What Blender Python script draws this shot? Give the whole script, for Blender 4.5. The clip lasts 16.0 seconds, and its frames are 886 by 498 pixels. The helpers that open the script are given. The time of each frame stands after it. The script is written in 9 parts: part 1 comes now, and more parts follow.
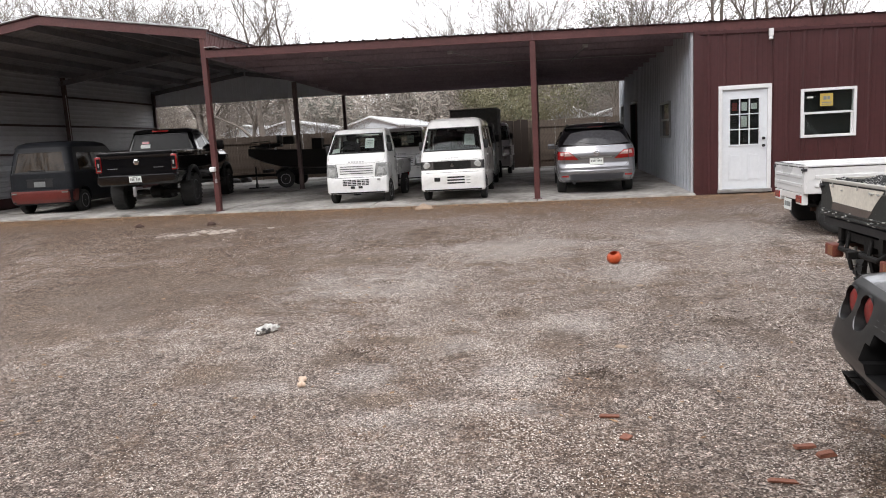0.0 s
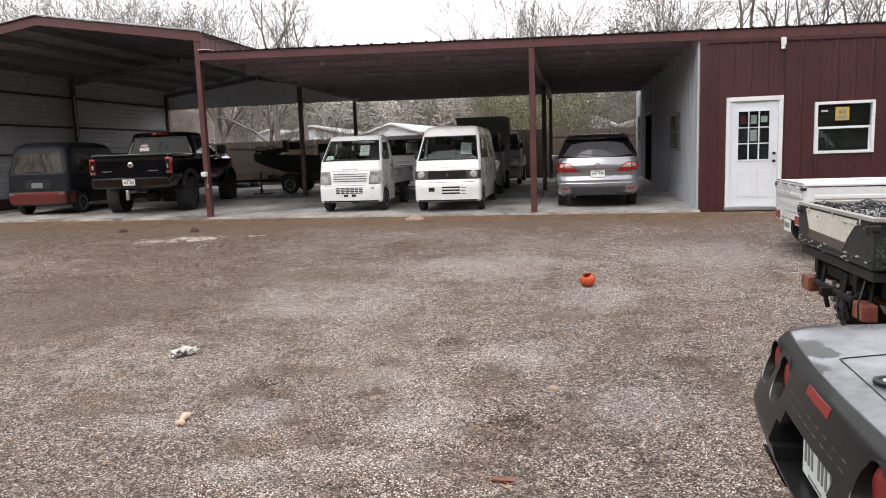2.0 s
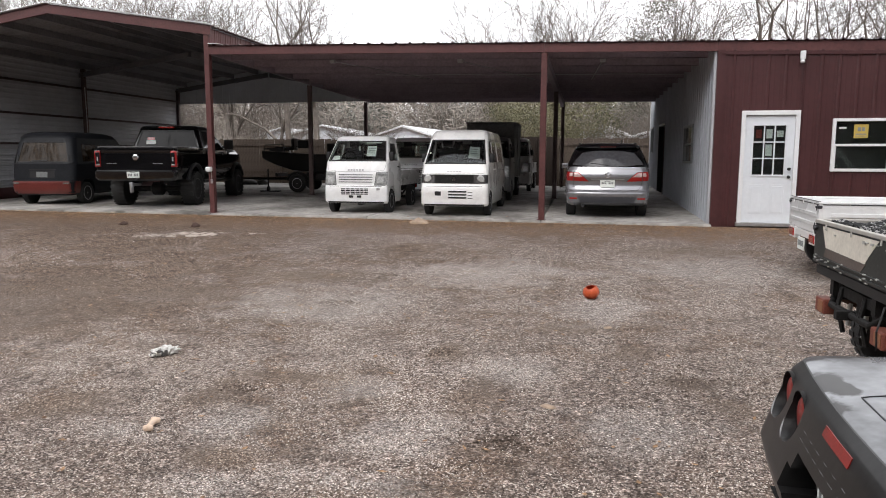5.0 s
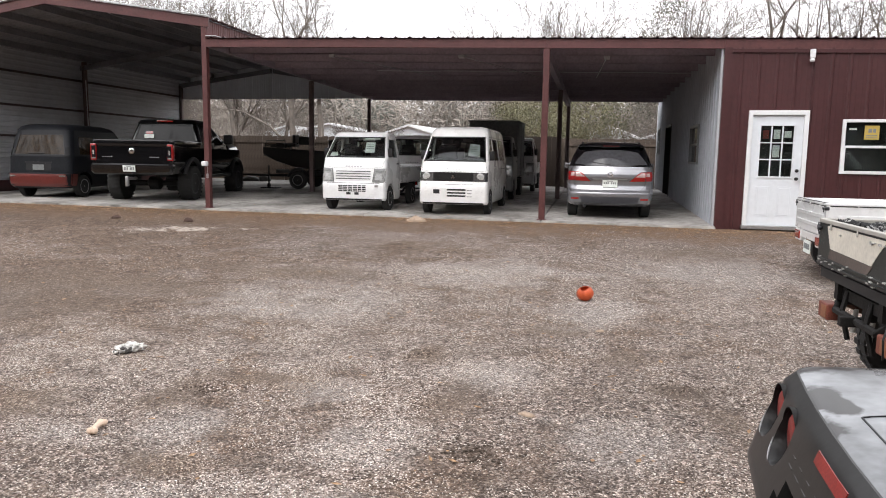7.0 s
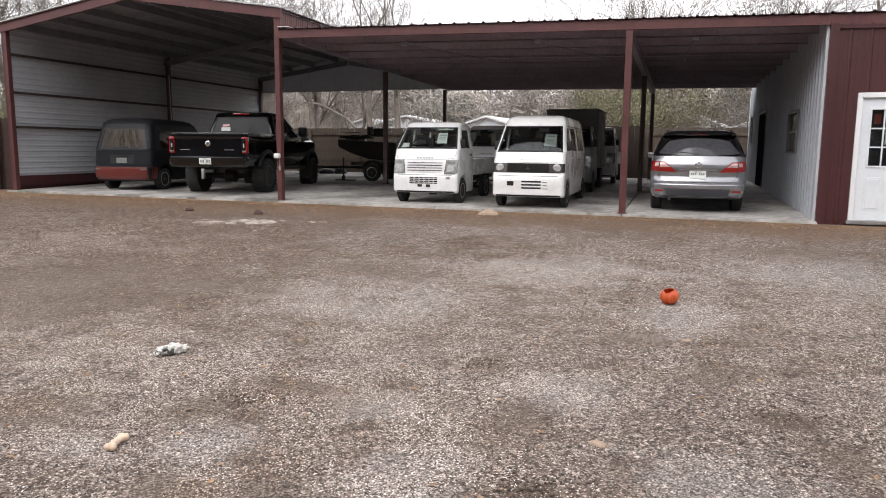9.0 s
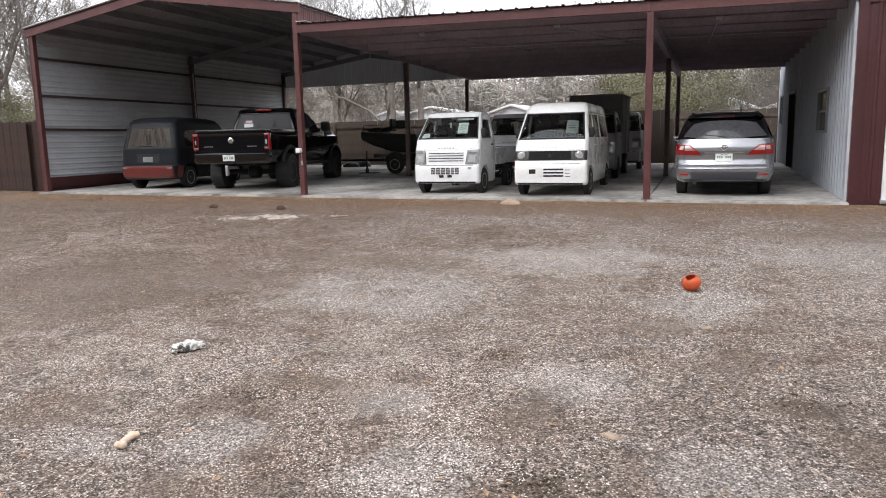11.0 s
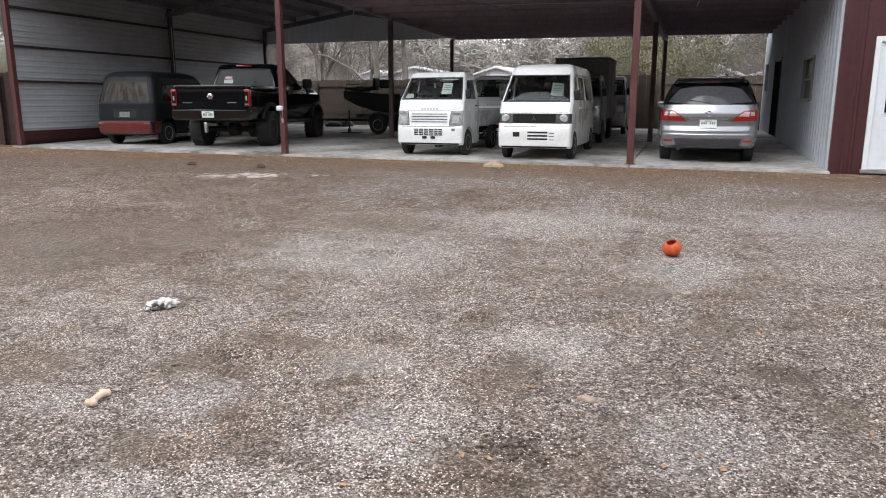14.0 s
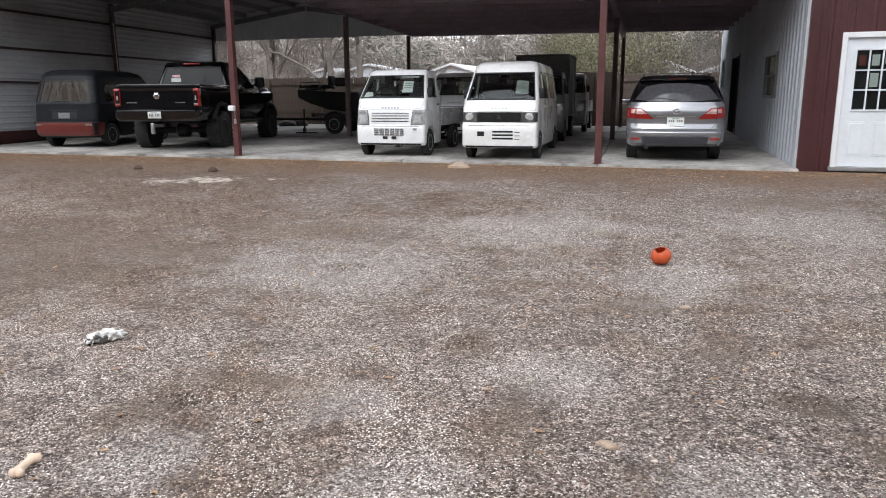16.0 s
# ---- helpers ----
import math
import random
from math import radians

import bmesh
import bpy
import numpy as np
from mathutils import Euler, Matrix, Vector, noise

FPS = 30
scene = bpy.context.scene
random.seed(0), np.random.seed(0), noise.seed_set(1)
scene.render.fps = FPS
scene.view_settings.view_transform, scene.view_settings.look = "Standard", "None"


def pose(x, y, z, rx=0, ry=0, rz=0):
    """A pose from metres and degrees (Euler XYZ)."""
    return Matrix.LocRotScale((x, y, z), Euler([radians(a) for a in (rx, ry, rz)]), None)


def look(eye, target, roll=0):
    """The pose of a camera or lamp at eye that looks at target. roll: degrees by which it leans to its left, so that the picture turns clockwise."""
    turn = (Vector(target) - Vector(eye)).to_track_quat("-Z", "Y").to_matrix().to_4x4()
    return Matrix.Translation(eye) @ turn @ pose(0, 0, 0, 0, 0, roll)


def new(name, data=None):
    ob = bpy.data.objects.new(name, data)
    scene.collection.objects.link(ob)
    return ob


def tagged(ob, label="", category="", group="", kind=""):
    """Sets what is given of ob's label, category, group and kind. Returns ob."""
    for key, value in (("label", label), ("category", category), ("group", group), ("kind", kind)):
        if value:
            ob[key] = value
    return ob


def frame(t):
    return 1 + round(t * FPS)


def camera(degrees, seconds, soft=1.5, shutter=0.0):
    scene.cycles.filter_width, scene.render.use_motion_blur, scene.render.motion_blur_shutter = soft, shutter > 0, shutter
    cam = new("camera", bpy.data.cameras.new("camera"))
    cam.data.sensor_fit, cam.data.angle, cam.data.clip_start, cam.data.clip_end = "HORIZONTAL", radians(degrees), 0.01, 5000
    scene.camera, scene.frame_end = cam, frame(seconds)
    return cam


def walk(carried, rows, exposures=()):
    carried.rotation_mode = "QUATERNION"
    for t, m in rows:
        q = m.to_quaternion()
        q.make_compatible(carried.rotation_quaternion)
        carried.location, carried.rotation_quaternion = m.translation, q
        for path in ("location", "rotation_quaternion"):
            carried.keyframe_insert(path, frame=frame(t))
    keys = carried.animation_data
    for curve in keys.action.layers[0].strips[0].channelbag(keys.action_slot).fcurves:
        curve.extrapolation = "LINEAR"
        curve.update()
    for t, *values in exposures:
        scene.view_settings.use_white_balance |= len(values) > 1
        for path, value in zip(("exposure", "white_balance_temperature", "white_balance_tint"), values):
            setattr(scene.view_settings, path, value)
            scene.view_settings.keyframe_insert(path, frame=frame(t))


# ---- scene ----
cam = camera(64.0, 16.0, soft=1.0)
PATH = [
    (0, (0.185, 0.448, 1.622), (-0.175, 2.393, 1.328), -3.1),
    (0.5, (0.409, 0.627, 1.604), (-0.04, 2.55, 1.291), -1.4),
    (1, (0.568, 0.855, 1.603), (0.172, 2.796, 1.332), 0.3),
    (1.5, (0.703, 1.051, 1.609), (0.335, 2.994, 1.308), -1.8),
    (2, (0.863, 1.192, 1.618), (0.423, 3.124, 1.348), -2.0),
    (2.5, (0.975, 1.316, 1.612), (0.441, 3.225, 1.343), -0.5),
    (3, (0.978, 1.389, 1.629), (0.432, 3.296, 1.371), -0.5),
    (3.5, (0.946, 1.441, 1.619), (0.438, 3.36, 1.383), -0.2),
    (4, (0.939, 1.463, 1.613), (0.445, 3.387, 1.376), -0.1),
    (4.5, (0.924, 1.48, 1.608), (0.442, 3.408, 1.381), -0.3),
    (4.7, (0.906, 1.472, 1.601), (0.438, 3.399, 1.345), -0.1),
    (6.8, (1.006, 1.757, 1.508), (0.518, 3.681, 1.258), 1.4),
    (7, (1.034, 1.823, 1.511), (0.549, 3.746, 1.257), 0.9),
    (7.5, (1.037, 1.928, 1.508), (0.555, 3.851, 1.246), -0.2),
    (8, (0.962, 2.173, 1.513), (0.523, 4.108, 1.264), -0.4),
    (8.5, (0.913, 2.276, 1.496), (0.361, 4.179, 1.221), 0.3),
    (9, (0.996, 2.398, 1.48), (0.301, 4.252, 1.202), 0.5),
    (9.5, (1.055, 2.483, 1.464), (0.323, 4.318, 1.151), -0.7),
    (9.7, (1.071, 2.473, 1.455), (0.301, 4.292, 1.146), -0.9),
    (11.8, (1.105, 2.513, 1.484), (0.333, 4.333, 1.183), -1.4),
    (12, (1.111, 2.508, 1.483), (0.325, 4.322, 1.179), -1.6),
    (12.5, (1.102, 2.495, 1.468), (0.316, 4.301, 1.123), -0.8),
    (13, (1.116, 2.501, 1.466), (0.334, 4.307, 1.11), -0.6),
    (13.5, (1.119, 2.528, 1.461), (0.379, 4.35, 1.097), -0.7),
    (14, (1.08, 2.563, 1.449), (0.362, 4.385, 1.042), 0.0),
    (14.5, (0.946, 2.623, 1.458), (0.29, 4.465, 1.036), 1.0),
    (15, (0.817, 2.696, 1.468), (0.235, 4.563, 1.051), 0.5),
    (15.5, (0.755, 2.781, 1.466), (0.165, 4.638, 1.016), -0.5),
    (16, (0.729, 2.991, 1.472), (0.13, 4.854, 1.058), -0.3),
]
EXPOSURES = [(0, 0.84, 6590, 12), (1, 0.87, 6590, 12), (1.5, 0.91, 6590, 12), (2.5, 0.74, 6590, 12), (3, 0.71, 6590, 12), (3.5, 0.62, 6590, 12), (4.5, 0.63, 6590, 12), (7, 0.97, 6590, 12), (7.5, 0.87, 6590, 12), (9, 0.90, 6590, 12), (9.5, 0.94, 6560, 12), (12, 1.04, 6290, 10), (12.5, 1.07, 6270, 10), (14.5, 0.92, 6250, 10), (16, 0.91, 6250, 10)]
walk(cam, [(t, look(eye, target, roll)) for t, eye, target, roll in PATH], EXPOSURES)

# ---- world, sun, exposure ----
world = bpy.data.worlds.new("world")
scene.world = world
world.use_nodes = True
wn = world.node_tree.nodes
wl = world.node_tree.links
wn.clear()
w_out = wn.new("ShaderNodeOutputWorld")
w_bg = wn.new("ShaderNodeBackground")
w_sky = wn.new("ShaderNodeTexSky")
w_sky.sky_type = "NISHITA"
w_sky.sun_disc = False
w_sky.sun_elevation = radians(38)
w_sky.sun_rotation = radians(200)
w_sky.dust_density = 3.0
w_sky.air_density = 1.2
w_sat = wn.new("ShaderNodeHueSaturation")
w_sat.inputs["Saturation"].default_value = 0.06
w_mix = wn.new("ShaderNodeMix")
w_mix.data_type = "RGBA"
w_mix.inputs["Factor"].default_value = 0.72
w_mix.inputs["B"].default_value = (7.6, 7.8, 8.1, 1)
wl.new(w_sky.outputs["Color"], w_sat.inputs["Color"])
wl.new(w_sat.outputs["Color"], w_mix.inputs["A"])
wl.new(w_mix.outputs["Result"], w_bg.inputs["Color"])
w_bg.inputs["Strength"].default_value = 0.15
wl.new(w_bg.outputs["Background"], w_out.inputs["Surface"])
sun = new("sun", bpy.data.lights.new("sun", "SUN"))
sun.data.energy = 0.6
sun.data.angle = radians(35)
sun.data.color = (1.0, 0.97, 0.93)
sun.matrix_world = look((-6, -14, 26), (0, 6, 0))

# ---- materials ----


def mat(name, col, rough=0.5, metal=0.0, var=0.12, scale=3.0, bump=0.0, bscale=60.0, coat=0.0, spec=0.5, col2=None, mottle=0.5, rvar=0.08):
    """A surface with variation of colour and gloss at two scales, and fine relief."""
    m = bpy.data.materials.new(name)
    m.use_nodes = True
    n, l = m.node_tree.nodes, m.node_tree.links
    p = n["Principled BSDF"]
    p.inputs["Metallic"].default_value = metal
    p.inputs["Specular IOR Level"].default_value = spec
    p.inputs["Coat Weight"].default_value = coat
    p.inputs["Coat Roughness"].default_value = 0.06
    tc = n.new("ShaderNodeTexCoord")
    n1, n2 = n.new("ShaderNodeTexNoise"), n.new("ShaderNodeTexNoise")
    for q, s, d in ((n1, scale, 4.0), (n2, scale * 9.0, 3.0)):
        q.inputs["Scale"].default_value, q.inputs["Detail"].default_value = s, d
        l.new(tc.outputs["Object"], q.inputs["Vector"])
    add = n.new("ShaderNodeMath")
    add.operation = "MULTIPLY_ADD"
    add.inputs[1].default_value = mottle
    l.new(n2.outputs["Fac"], add.inputs[0])
    sc = n.new("ShaderNodeMath")
    sc.operation = "MULTIPLY"
    sc.inputs[1].default_value = 1.0 - mottle
    l.new(n1.outputs["Fac"], sc.inputs[0])
    l.new(sc.outputs[0], add.inputs[2])
    ramp = n.new("ShaderNodeValToRGB")
    a = [c * (1 - var) for c in col]
    b = [min(1, c * (1 + var)) for c in (col2 or col)]
    ramp.color_ramp.elements[0].position, ramp.color_ramp.elements[1].position = 0.36, 0.64
    ramp.color_ramp.elements[0].color, ramp.color_ramp.elements[1].color = (*a, 1), (*b, 1)
    l.new(add.outputs[0], ramp.inputs["Fac"])
    l.new(ramp.outputs["Color"], p.inputs["Base Color"])
    rr = n.new("ShaderNodeMapRange")
    rr.inputs["To Min"].default_value, rr.inputs["To Max"].default_value = max(0.02, rough - rvar), min(1, rough + rvar)
    l.new(n1.outputs["Fac"], rr.inputs["Value"])
    l.new(rr.outputs["Result"], p.inputs["Roughness"])
    if bump:
        nb = n.new("ShaderNodeTexNoise")
        nb.inputs["Scale"].default_value, nb.inputs["Detail"].default_value = bscale, 4.0
        l.new(tc.outputs["Object"], nb.inputs["Vector"])
        bp = n.new("ShaderNodeBump")
        bp.inputs["Strength"].default_value, bp.inputs["Distance"].default_value = bump, 0.01
        l.new(nb.outputs["Fac"], bp.inputs["Height"])
        l.new(bp.outputs["Normal"], p.inputs["Normal"])
    return m


def glass_mat(name, tint, rough=0.02):
    m = bpy.data.materials.new(name)
    m.use_nodes = True
    p = m.node_tree.nodes["Principled BSDF"]
    p.inputs["Base Color"].default_value = (*tint, 1)
    p.inputs["Roughness"].default_value = rough
    p.inputs["Transmission Weight"].default_value = 1.0
    p.inputs["IOR"].default_value = 1.45
    return m


def lens_mat(name, col, rough=0.12):
    return mat(name, col, rough, var=0.1, scale=12, coat=1.0, rvar=0.03)


M_RED = mat("red_painted_steel", (0.056, 0.0155, 0.0165), 0.42, var=0.16, scale=1.2, bump=0.05, bscale=25)
M_REDPOST = mat("red_post_paint", (0.092, 0.030, 0.029), 0.48, var=0.22, scale=2.0, bump=0.08, bscale=30)
M_REDDARK = mat("dark_red_primer", (0.12, 0.082, 0.080), 0.6, var=0.2, scale=2)
M_PURLIN = mat("dull_purlin_primer", (0.27, 0.225, 0.255), 0.6, var=0.2, scale=2)
M_GREYSTEEL = mat("dull_grey_steel", (0.21, 0.21, 0.225), 0.6, metal=0.2, var=0.2, scale=2)
M_SOFFIT = mat("dull_roof_underside", (0.54, 0.46, 0.53), 0.6, var=0.15, scale=1)
M_GALV = mat("galvalume_sheet", (0.50, 0.515, 0.54), 0.42, metal=0.2, spec=0.3, var=0.10, scale=0.8, bump=0.06, bscale=18, mottle=0.3)
# The office side wall: like the galvalume, about a fifth darker.
M_GALV2 = mat("weathered_metal_siding", (0.40, 0.42, 0.455), 0.42, metal=0.2, spec=0.3, var=0.12, scale=0.8, bump=0.06, bscale=18, mottle=0.3)
M_GALVPALE = mat("pale_ribbed_sheet", (0.72, 0.745, 0.78), 0.45, spec=0.3, var=0.08, scale=0.8, bump=0.05, bscale=18, mottle=0.3)
M_CONC = mat("concrete", (0.215, 0.197, 0.178), 0.8, var=0.38, scale=0.7, bump=0.25, bscale=90, mottle=0.3, col2=(0.375, 0.36, 0.34))
M_WHITE = mat("white_vinyl", (0.74, 0.75, 0.76), 0.4, var=0.04, scale=2)
M_DOOR = mat("white_door_paint", (0.70, 0.73, 0.765), 0.42, var=0.04, scale=1.5)
M_KEIWHITE = mat("white_car_paint", (0.78, 0.785, 0.785), 0.28, var=0.05, scale=1.5, coat=0.6)
M_VANWHITE = mat("warm_white_car_paint", (0.79, 0.785, 0.775), 0.28, var=0.05, scale=1.5, coat=0.6)
M_SILVER = mat("silver_car_paint", (0.31, 0.31, 0.33), 0.25, metal=0.65, var=0.05, scale=2, coat=0.8)
M_GREYPAINT = mat("grey_car_paint", (0.20, 0.21, 0.21), 0.4, metal=0.3, var=0.1, scale=2)
M_BLACKPAINT = mat("black_car_paint", (0.004, 0.004, 0.005), 0.10, var=0.2, scale=2, coat=0.55, spec=0.45, rvar=0.03)
M_MATTBLACK = mat("matt_black_paint", (0.011, 0.012, 0.015), 0.42, spec=0.2, var=0.25, scale=3)
M_PLASTIC = mat("black_plastic", (0.016, 0.016, 0.017), 0.55, spec=0.35, var=0.2, scale=6, bump=0.05, bscale=150)
M_SKIRT = mat("dark_grey_bumper", (0.045, 0.047, 0.056), 0.4, var=0.15, scale=4)
M_RUBBER = mat("tyre_rubber", (0.022, 0.022, 0.022), 0.8, var=0.25, scale=8, bump=0.2, bscale=90)
M_STEEL = mat("bare_steel", (0.45, 0.45, 0.46), 0.38, metal=0.8, var=0.15, scale=10)
M_CHROME = mat("chrome", (0.75, 0.75, 0.77), 0.12, metal=1.0, var=0.05, scale=5)
M_RIMDARK = mat("dark_rim", (0.05, 0.05, 0.055), 0.4, metal=0.5, var=0.1)
M_REDLENS = lens_mat("red_lens", (0.30, 0.010, 0.011))
M_DULLRED = lens_mat("dull_red_lens", (0.22, 0.03, 0.025), 0.4)
M_CLEARLENS = mat("clear_lens", (0.27, 0.275, 0.27), 0.14, metal=0.45, var=0.35, scale=16, coat=1.0, rvar=0.05)
M_HEADLENS = mat("grey_headlight_lens", (0.33, 0.335, 0.33), 0.12, metal=0.3, var=0.45, scale=22, coat=1.0, rvar=0.05)
M_DARKLENS = mat("dark_headlight_lens", (0.075, 0.07, 0.068), 0.12, metal=0.3, var=0.45, scale=22, coat=1.0, rvar=0.05)
M_REFL = mat("lamp_reflector", (0.62, 0.63, 0.62), 0.22, metal=0.5, var=0.3, scale=26, coat=1.0)
M_BADGE = mat("grey_badge", (0.36, 0.36, 0.37), 0.4, metal=0.3, var=0.1)
M_PINKLENS = mat("pinkish_clear_lens", (0.50, 0.33, 0.31), 0.2, metal=0.3, var=0.4, scale=20, coat=1.0)
M_PAPER = mat("paper", (0.70, 0.73, 0.70), 0.8, var=0.05, scale=8)
M_INK = mat("grey_print", (0.20, 0.21, 0.21), 0.8, var=0.1)
M_REDBUMPER = mat("red_bumper_paint", (0.115, 0.016, 0.012), 0.4, var=0.15, scale=3, coat=0.4)
M_DARKINT = mat("dark_interior", (0.018, 0.018, 0.019), 0.8, var=0.3, scale=4)
M_SEAT = mat("grey_seat_cloth", (0.10, 0.10, 0.11), 0.9, var=0.2, scale=20, bump=0.2, bscale=200)
M_DASH = mat("grey_dashboard", (0.17, 0.175, 0.18), 0.7, var=0.1, scale=10)
M_GLASS = glass_mat("clear_glass", (0.80, 0.86, 0.84))
M_DIMGLASS = glass_mat("dim_glass", (0.50, 0.54, 0.53))
M_PRIVACY = mat("privacy_glass", (0.010, 0.010, 0.011), 0.05, var=0.2, scale=2, spec=0.18, rvar=0.01)
# Mottled brown base colour stands in for trees mirrored in the boxy van's panes.
M_VANGLASS = mat("brown_tinted_glass", (0.030, 0.020, 0.012), 0.06, var=0.6, scale=3.5, spec=0.22, rvar=0.02)
# Base colour raised to grey in place of the sky's reflection in the pane.
M_REARGLASS = mat("reflecting_rear_glass", (0.060, 0.060, 0.066), 0.05, var=0.2, scale=2, spec=0.42, rvar=0.01)
M_CORV = mat("dull_charcoal_paint", (0.013, 0.0127, 0.013), 0.36, var=0.3, scale=2.2, bump=0.03, bscale=30, coat=0.10, spec=0.26)
M_CORVTOP = mat("sun_faded_clear_coat", (0.105, 0.110, 0.118), 0.30, var=0.3, scale=2.2, coat=0.14, spec=0.3, mottle=0.22, col2=(0.25, 0.26, 0.275))


def ragged_edge(material, dark):
    """Clear coat flaked off inside a ragged border: dark paint along the deck's rear edge, pale beyond."""
    n, l = material.node_tree.nodes, material.node_tree.links
    p = n["Principled BSDF"]
    pale = p.inputs["Base Color"].links[0].from_socket
    tc, xyz, ns = n.new("ShaderNodeTexCoord"), n.new("ShaderNodeSeparateXYZ"), n.new("ShaderNodeTexNoise")
    ns.inputs["Scale"].default_value, ns.inputs["Detail"].default_value = 4.5, 5.0
    l.new(tc.outputs["Object"], xyz.inputs["Vector"])
    l.new(tc.outputs["Object"], ns.inputs["Vector"])
    side = n.new("ShaderNodeMath")
    side.operation = "MULTIPLY_ADD"
    side.inputs[1].default_value = 0.30
    l.new(xyz.outputs["X"], side.inputs[0])
    l.new(xyz.outputs["Y"], side.inputs[2])
    sm = n.new("ShaderNodeMath")
    sm.operation = "MULTIPLY_ADD"
    sm.inputs[1].default_value = 0.55
    l.new(ns.outputs["Fac"], sm.inputs[0])
    l.new(side.outputs[0], sm.inputs[2])
    mr = n.new("ShaderNodeMapRange")
    mr.inputs["From Min"].default_value, mr.inputs["From Max"].default_value = 0.262, 0.290
    l.new(sm.outputs[0], mr.inputs["Value"])
    mx = n.new("ShaderNodeMix")
    mx.data_type = "RGBA"
    mx.inputs["A"].default_value = (*dark, 1)
    l.new(mr.outputs["Result"], mx.inputs["Factor"])
    l.new(pale, mx.inputs["B"])
    l.new(mx.outputs["Result"], p.inputs["Base Color"])


ragged_edge(M_CORVTOP, (0.012, 0.011, 0.012))
M_CORVTOP2 = mat("worn_lettering", (0.075, 0.075, 0.078), 0.6, var=0.3, scale=30)
M_SIDELENS = mat("faded_red_lens", (0.215, 0.022, 0.019), 0.42, var=0.25, scale=14, coat=0.15, spec=0.25)
M_GATEBROWN = mat("grey_brown_truck_paint", (0.10, 0.078, 0.068), 0.55, var=0.2, scale=6)
M_RUSTLAMP = mat("rusty_red_lamp", (0.17, 0.045, 0.028), 0.6, var=0.4, scale=14, bump=0.2)
M_DULLAMBER = mat("dull_amber_lamp", (0.22, 0.085, 0.04), 0.5, var=0.3, scale=14)
M_SOOT = mat("grimy_black_iron", (0.011, 0.010, 0.0095), 0.7, var=0.5, scale=12, spec=0.25, bump=0.3, bscale=40)
M_SHOCK = mat("pale_damper_paint", (0.42, 0.42, 0.40), 0.5, var=0.3, scale=20)
M_RAILGREY = mat("scuffed_white_rail", (0.60, 0.57, 0.51), 0.5, var=0.35, scale=14, col2=(0.25, 0.24, 0.22), mottle=0.35)
M_CREAM = mat("cream_truck_paint", (0.64, 0.60, 0.52), 0.5, var=0.12, scale=4, bump=0.05)
M_DARKGREEN = mat("black_green_truck_paint", (0.024, 0.027, 0.026), 0.42, var=0.4, scale=6, spec=0.35, bump=0.08, bscale=20)
M_RUST = mat("rusty_iron", (0.14, 0.055, 0.028), 0.85, var=0.5, scale=9, bump=0.4, bscale=60, col2=(0.05, 0.035, 0.03))
M_FENCE = mat("weathered_fence_wood", (0.085, 0.062, 0.048), 0.85, var=0.3, scale=3, bump=0.3, bscale=40, col2=(0.125, 0.098, 0.078))
M_FENCERED = mat("stained_fence_wood", (0.040, 0.021, 0.016), 0.85, var=0.45, scale=3, bump=0.3, bscale=40)
M_DARKBOARD = mat("dark_stained_boards", (0.028, 0.018, 0.013), 0.8, var=0.3, scale=3, bump=0.3, bscale=40)
M_BARK = mat("grey_bark", (0.165, 0.142, 0.124), 0.9, var=0.35, scale=4, bump=0.5, bscale=30)
M_BARK2 = mat("pale_bark", (0.175, 0.15, 0.13), 0.9, var=0.3, scale=4, bump=0.5, bscale=30)
M_LEAF = mat("evergreen_leaf", (0.105, 0.112, 0.060), 0.7, var=0.4, scale=0.6, col2=(0.20, 0.185, 0.11))
# Twigs and far pines are paled and greyed: distance haze mixed into the colour.
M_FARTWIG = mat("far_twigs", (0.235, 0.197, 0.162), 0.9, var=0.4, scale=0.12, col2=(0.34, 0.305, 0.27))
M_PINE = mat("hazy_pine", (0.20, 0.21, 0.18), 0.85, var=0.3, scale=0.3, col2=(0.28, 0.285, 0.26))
M_IVY = mat("grey_green_ivy", (0.115, 0.115, 0.085), 0.8, var=0.35, scale=0.6, col2=(0.18, 0.175, 0.14))
M_TARP = mat("dark_tarpaulin", (0.03, 0.027, 0.025), 0.6, var=0.4, scale=5, bump=0.2, bscale=20)
M_DRYLEAF = mat("dry_leaf", (0.17, 0.085, 0.042), 0.85, var=0.4, scale=5, col2=(0.40, 0.25, 0.14))
M_ORANGE = mat("orange_plastic", (0.52, 0.085, 0.024), 0.45, var=0.2, scale=8)
M_CLOTH = mat("dirty_white_cloth", (0.60, 0.58, 0.55), 0.9, var=0.25, scale=22, col2=(0.76, 0.75, 0.72))
M_CLOTHDARK = mat("dark_cloth_print", (0.11, 0.105, 0.10), 0.9, var=0.3, scale=20)
M_BONE = mat("tan_bone", (0.66, 0.50, 0.38), 0.6, var=0.18, scale=25, bump=0.1)
M_STONE = mat("tan_stone", (0.36, 0.27, 0.20), 0.9, var=0.25, scale=12, bump=0.4, bscale=50)
M_WOODCHIP = mat("reddish_wood_chip", (0.24, 0.095, 0.060), 0.85, var=0.3, scale=15)
M_ROOFWHITE = mat("white_metal_roof", (0.78, 0.80, 0.82), 0.4, var=0.05, scale=0.5)
M_SIDING = mat("pale_siding", (0.66, 0.69, 0.73), 0.7, var=0.1, scale=0.7)
M_YELLOW = mat("yellow_sticker", (0.50, 0.36, 0.08), 0.6, var=0.1)
M_BOAT = mat("dark_boat_hull", (0.020, 0.019, 0.018), 0.5, var=0.3, scale=2)
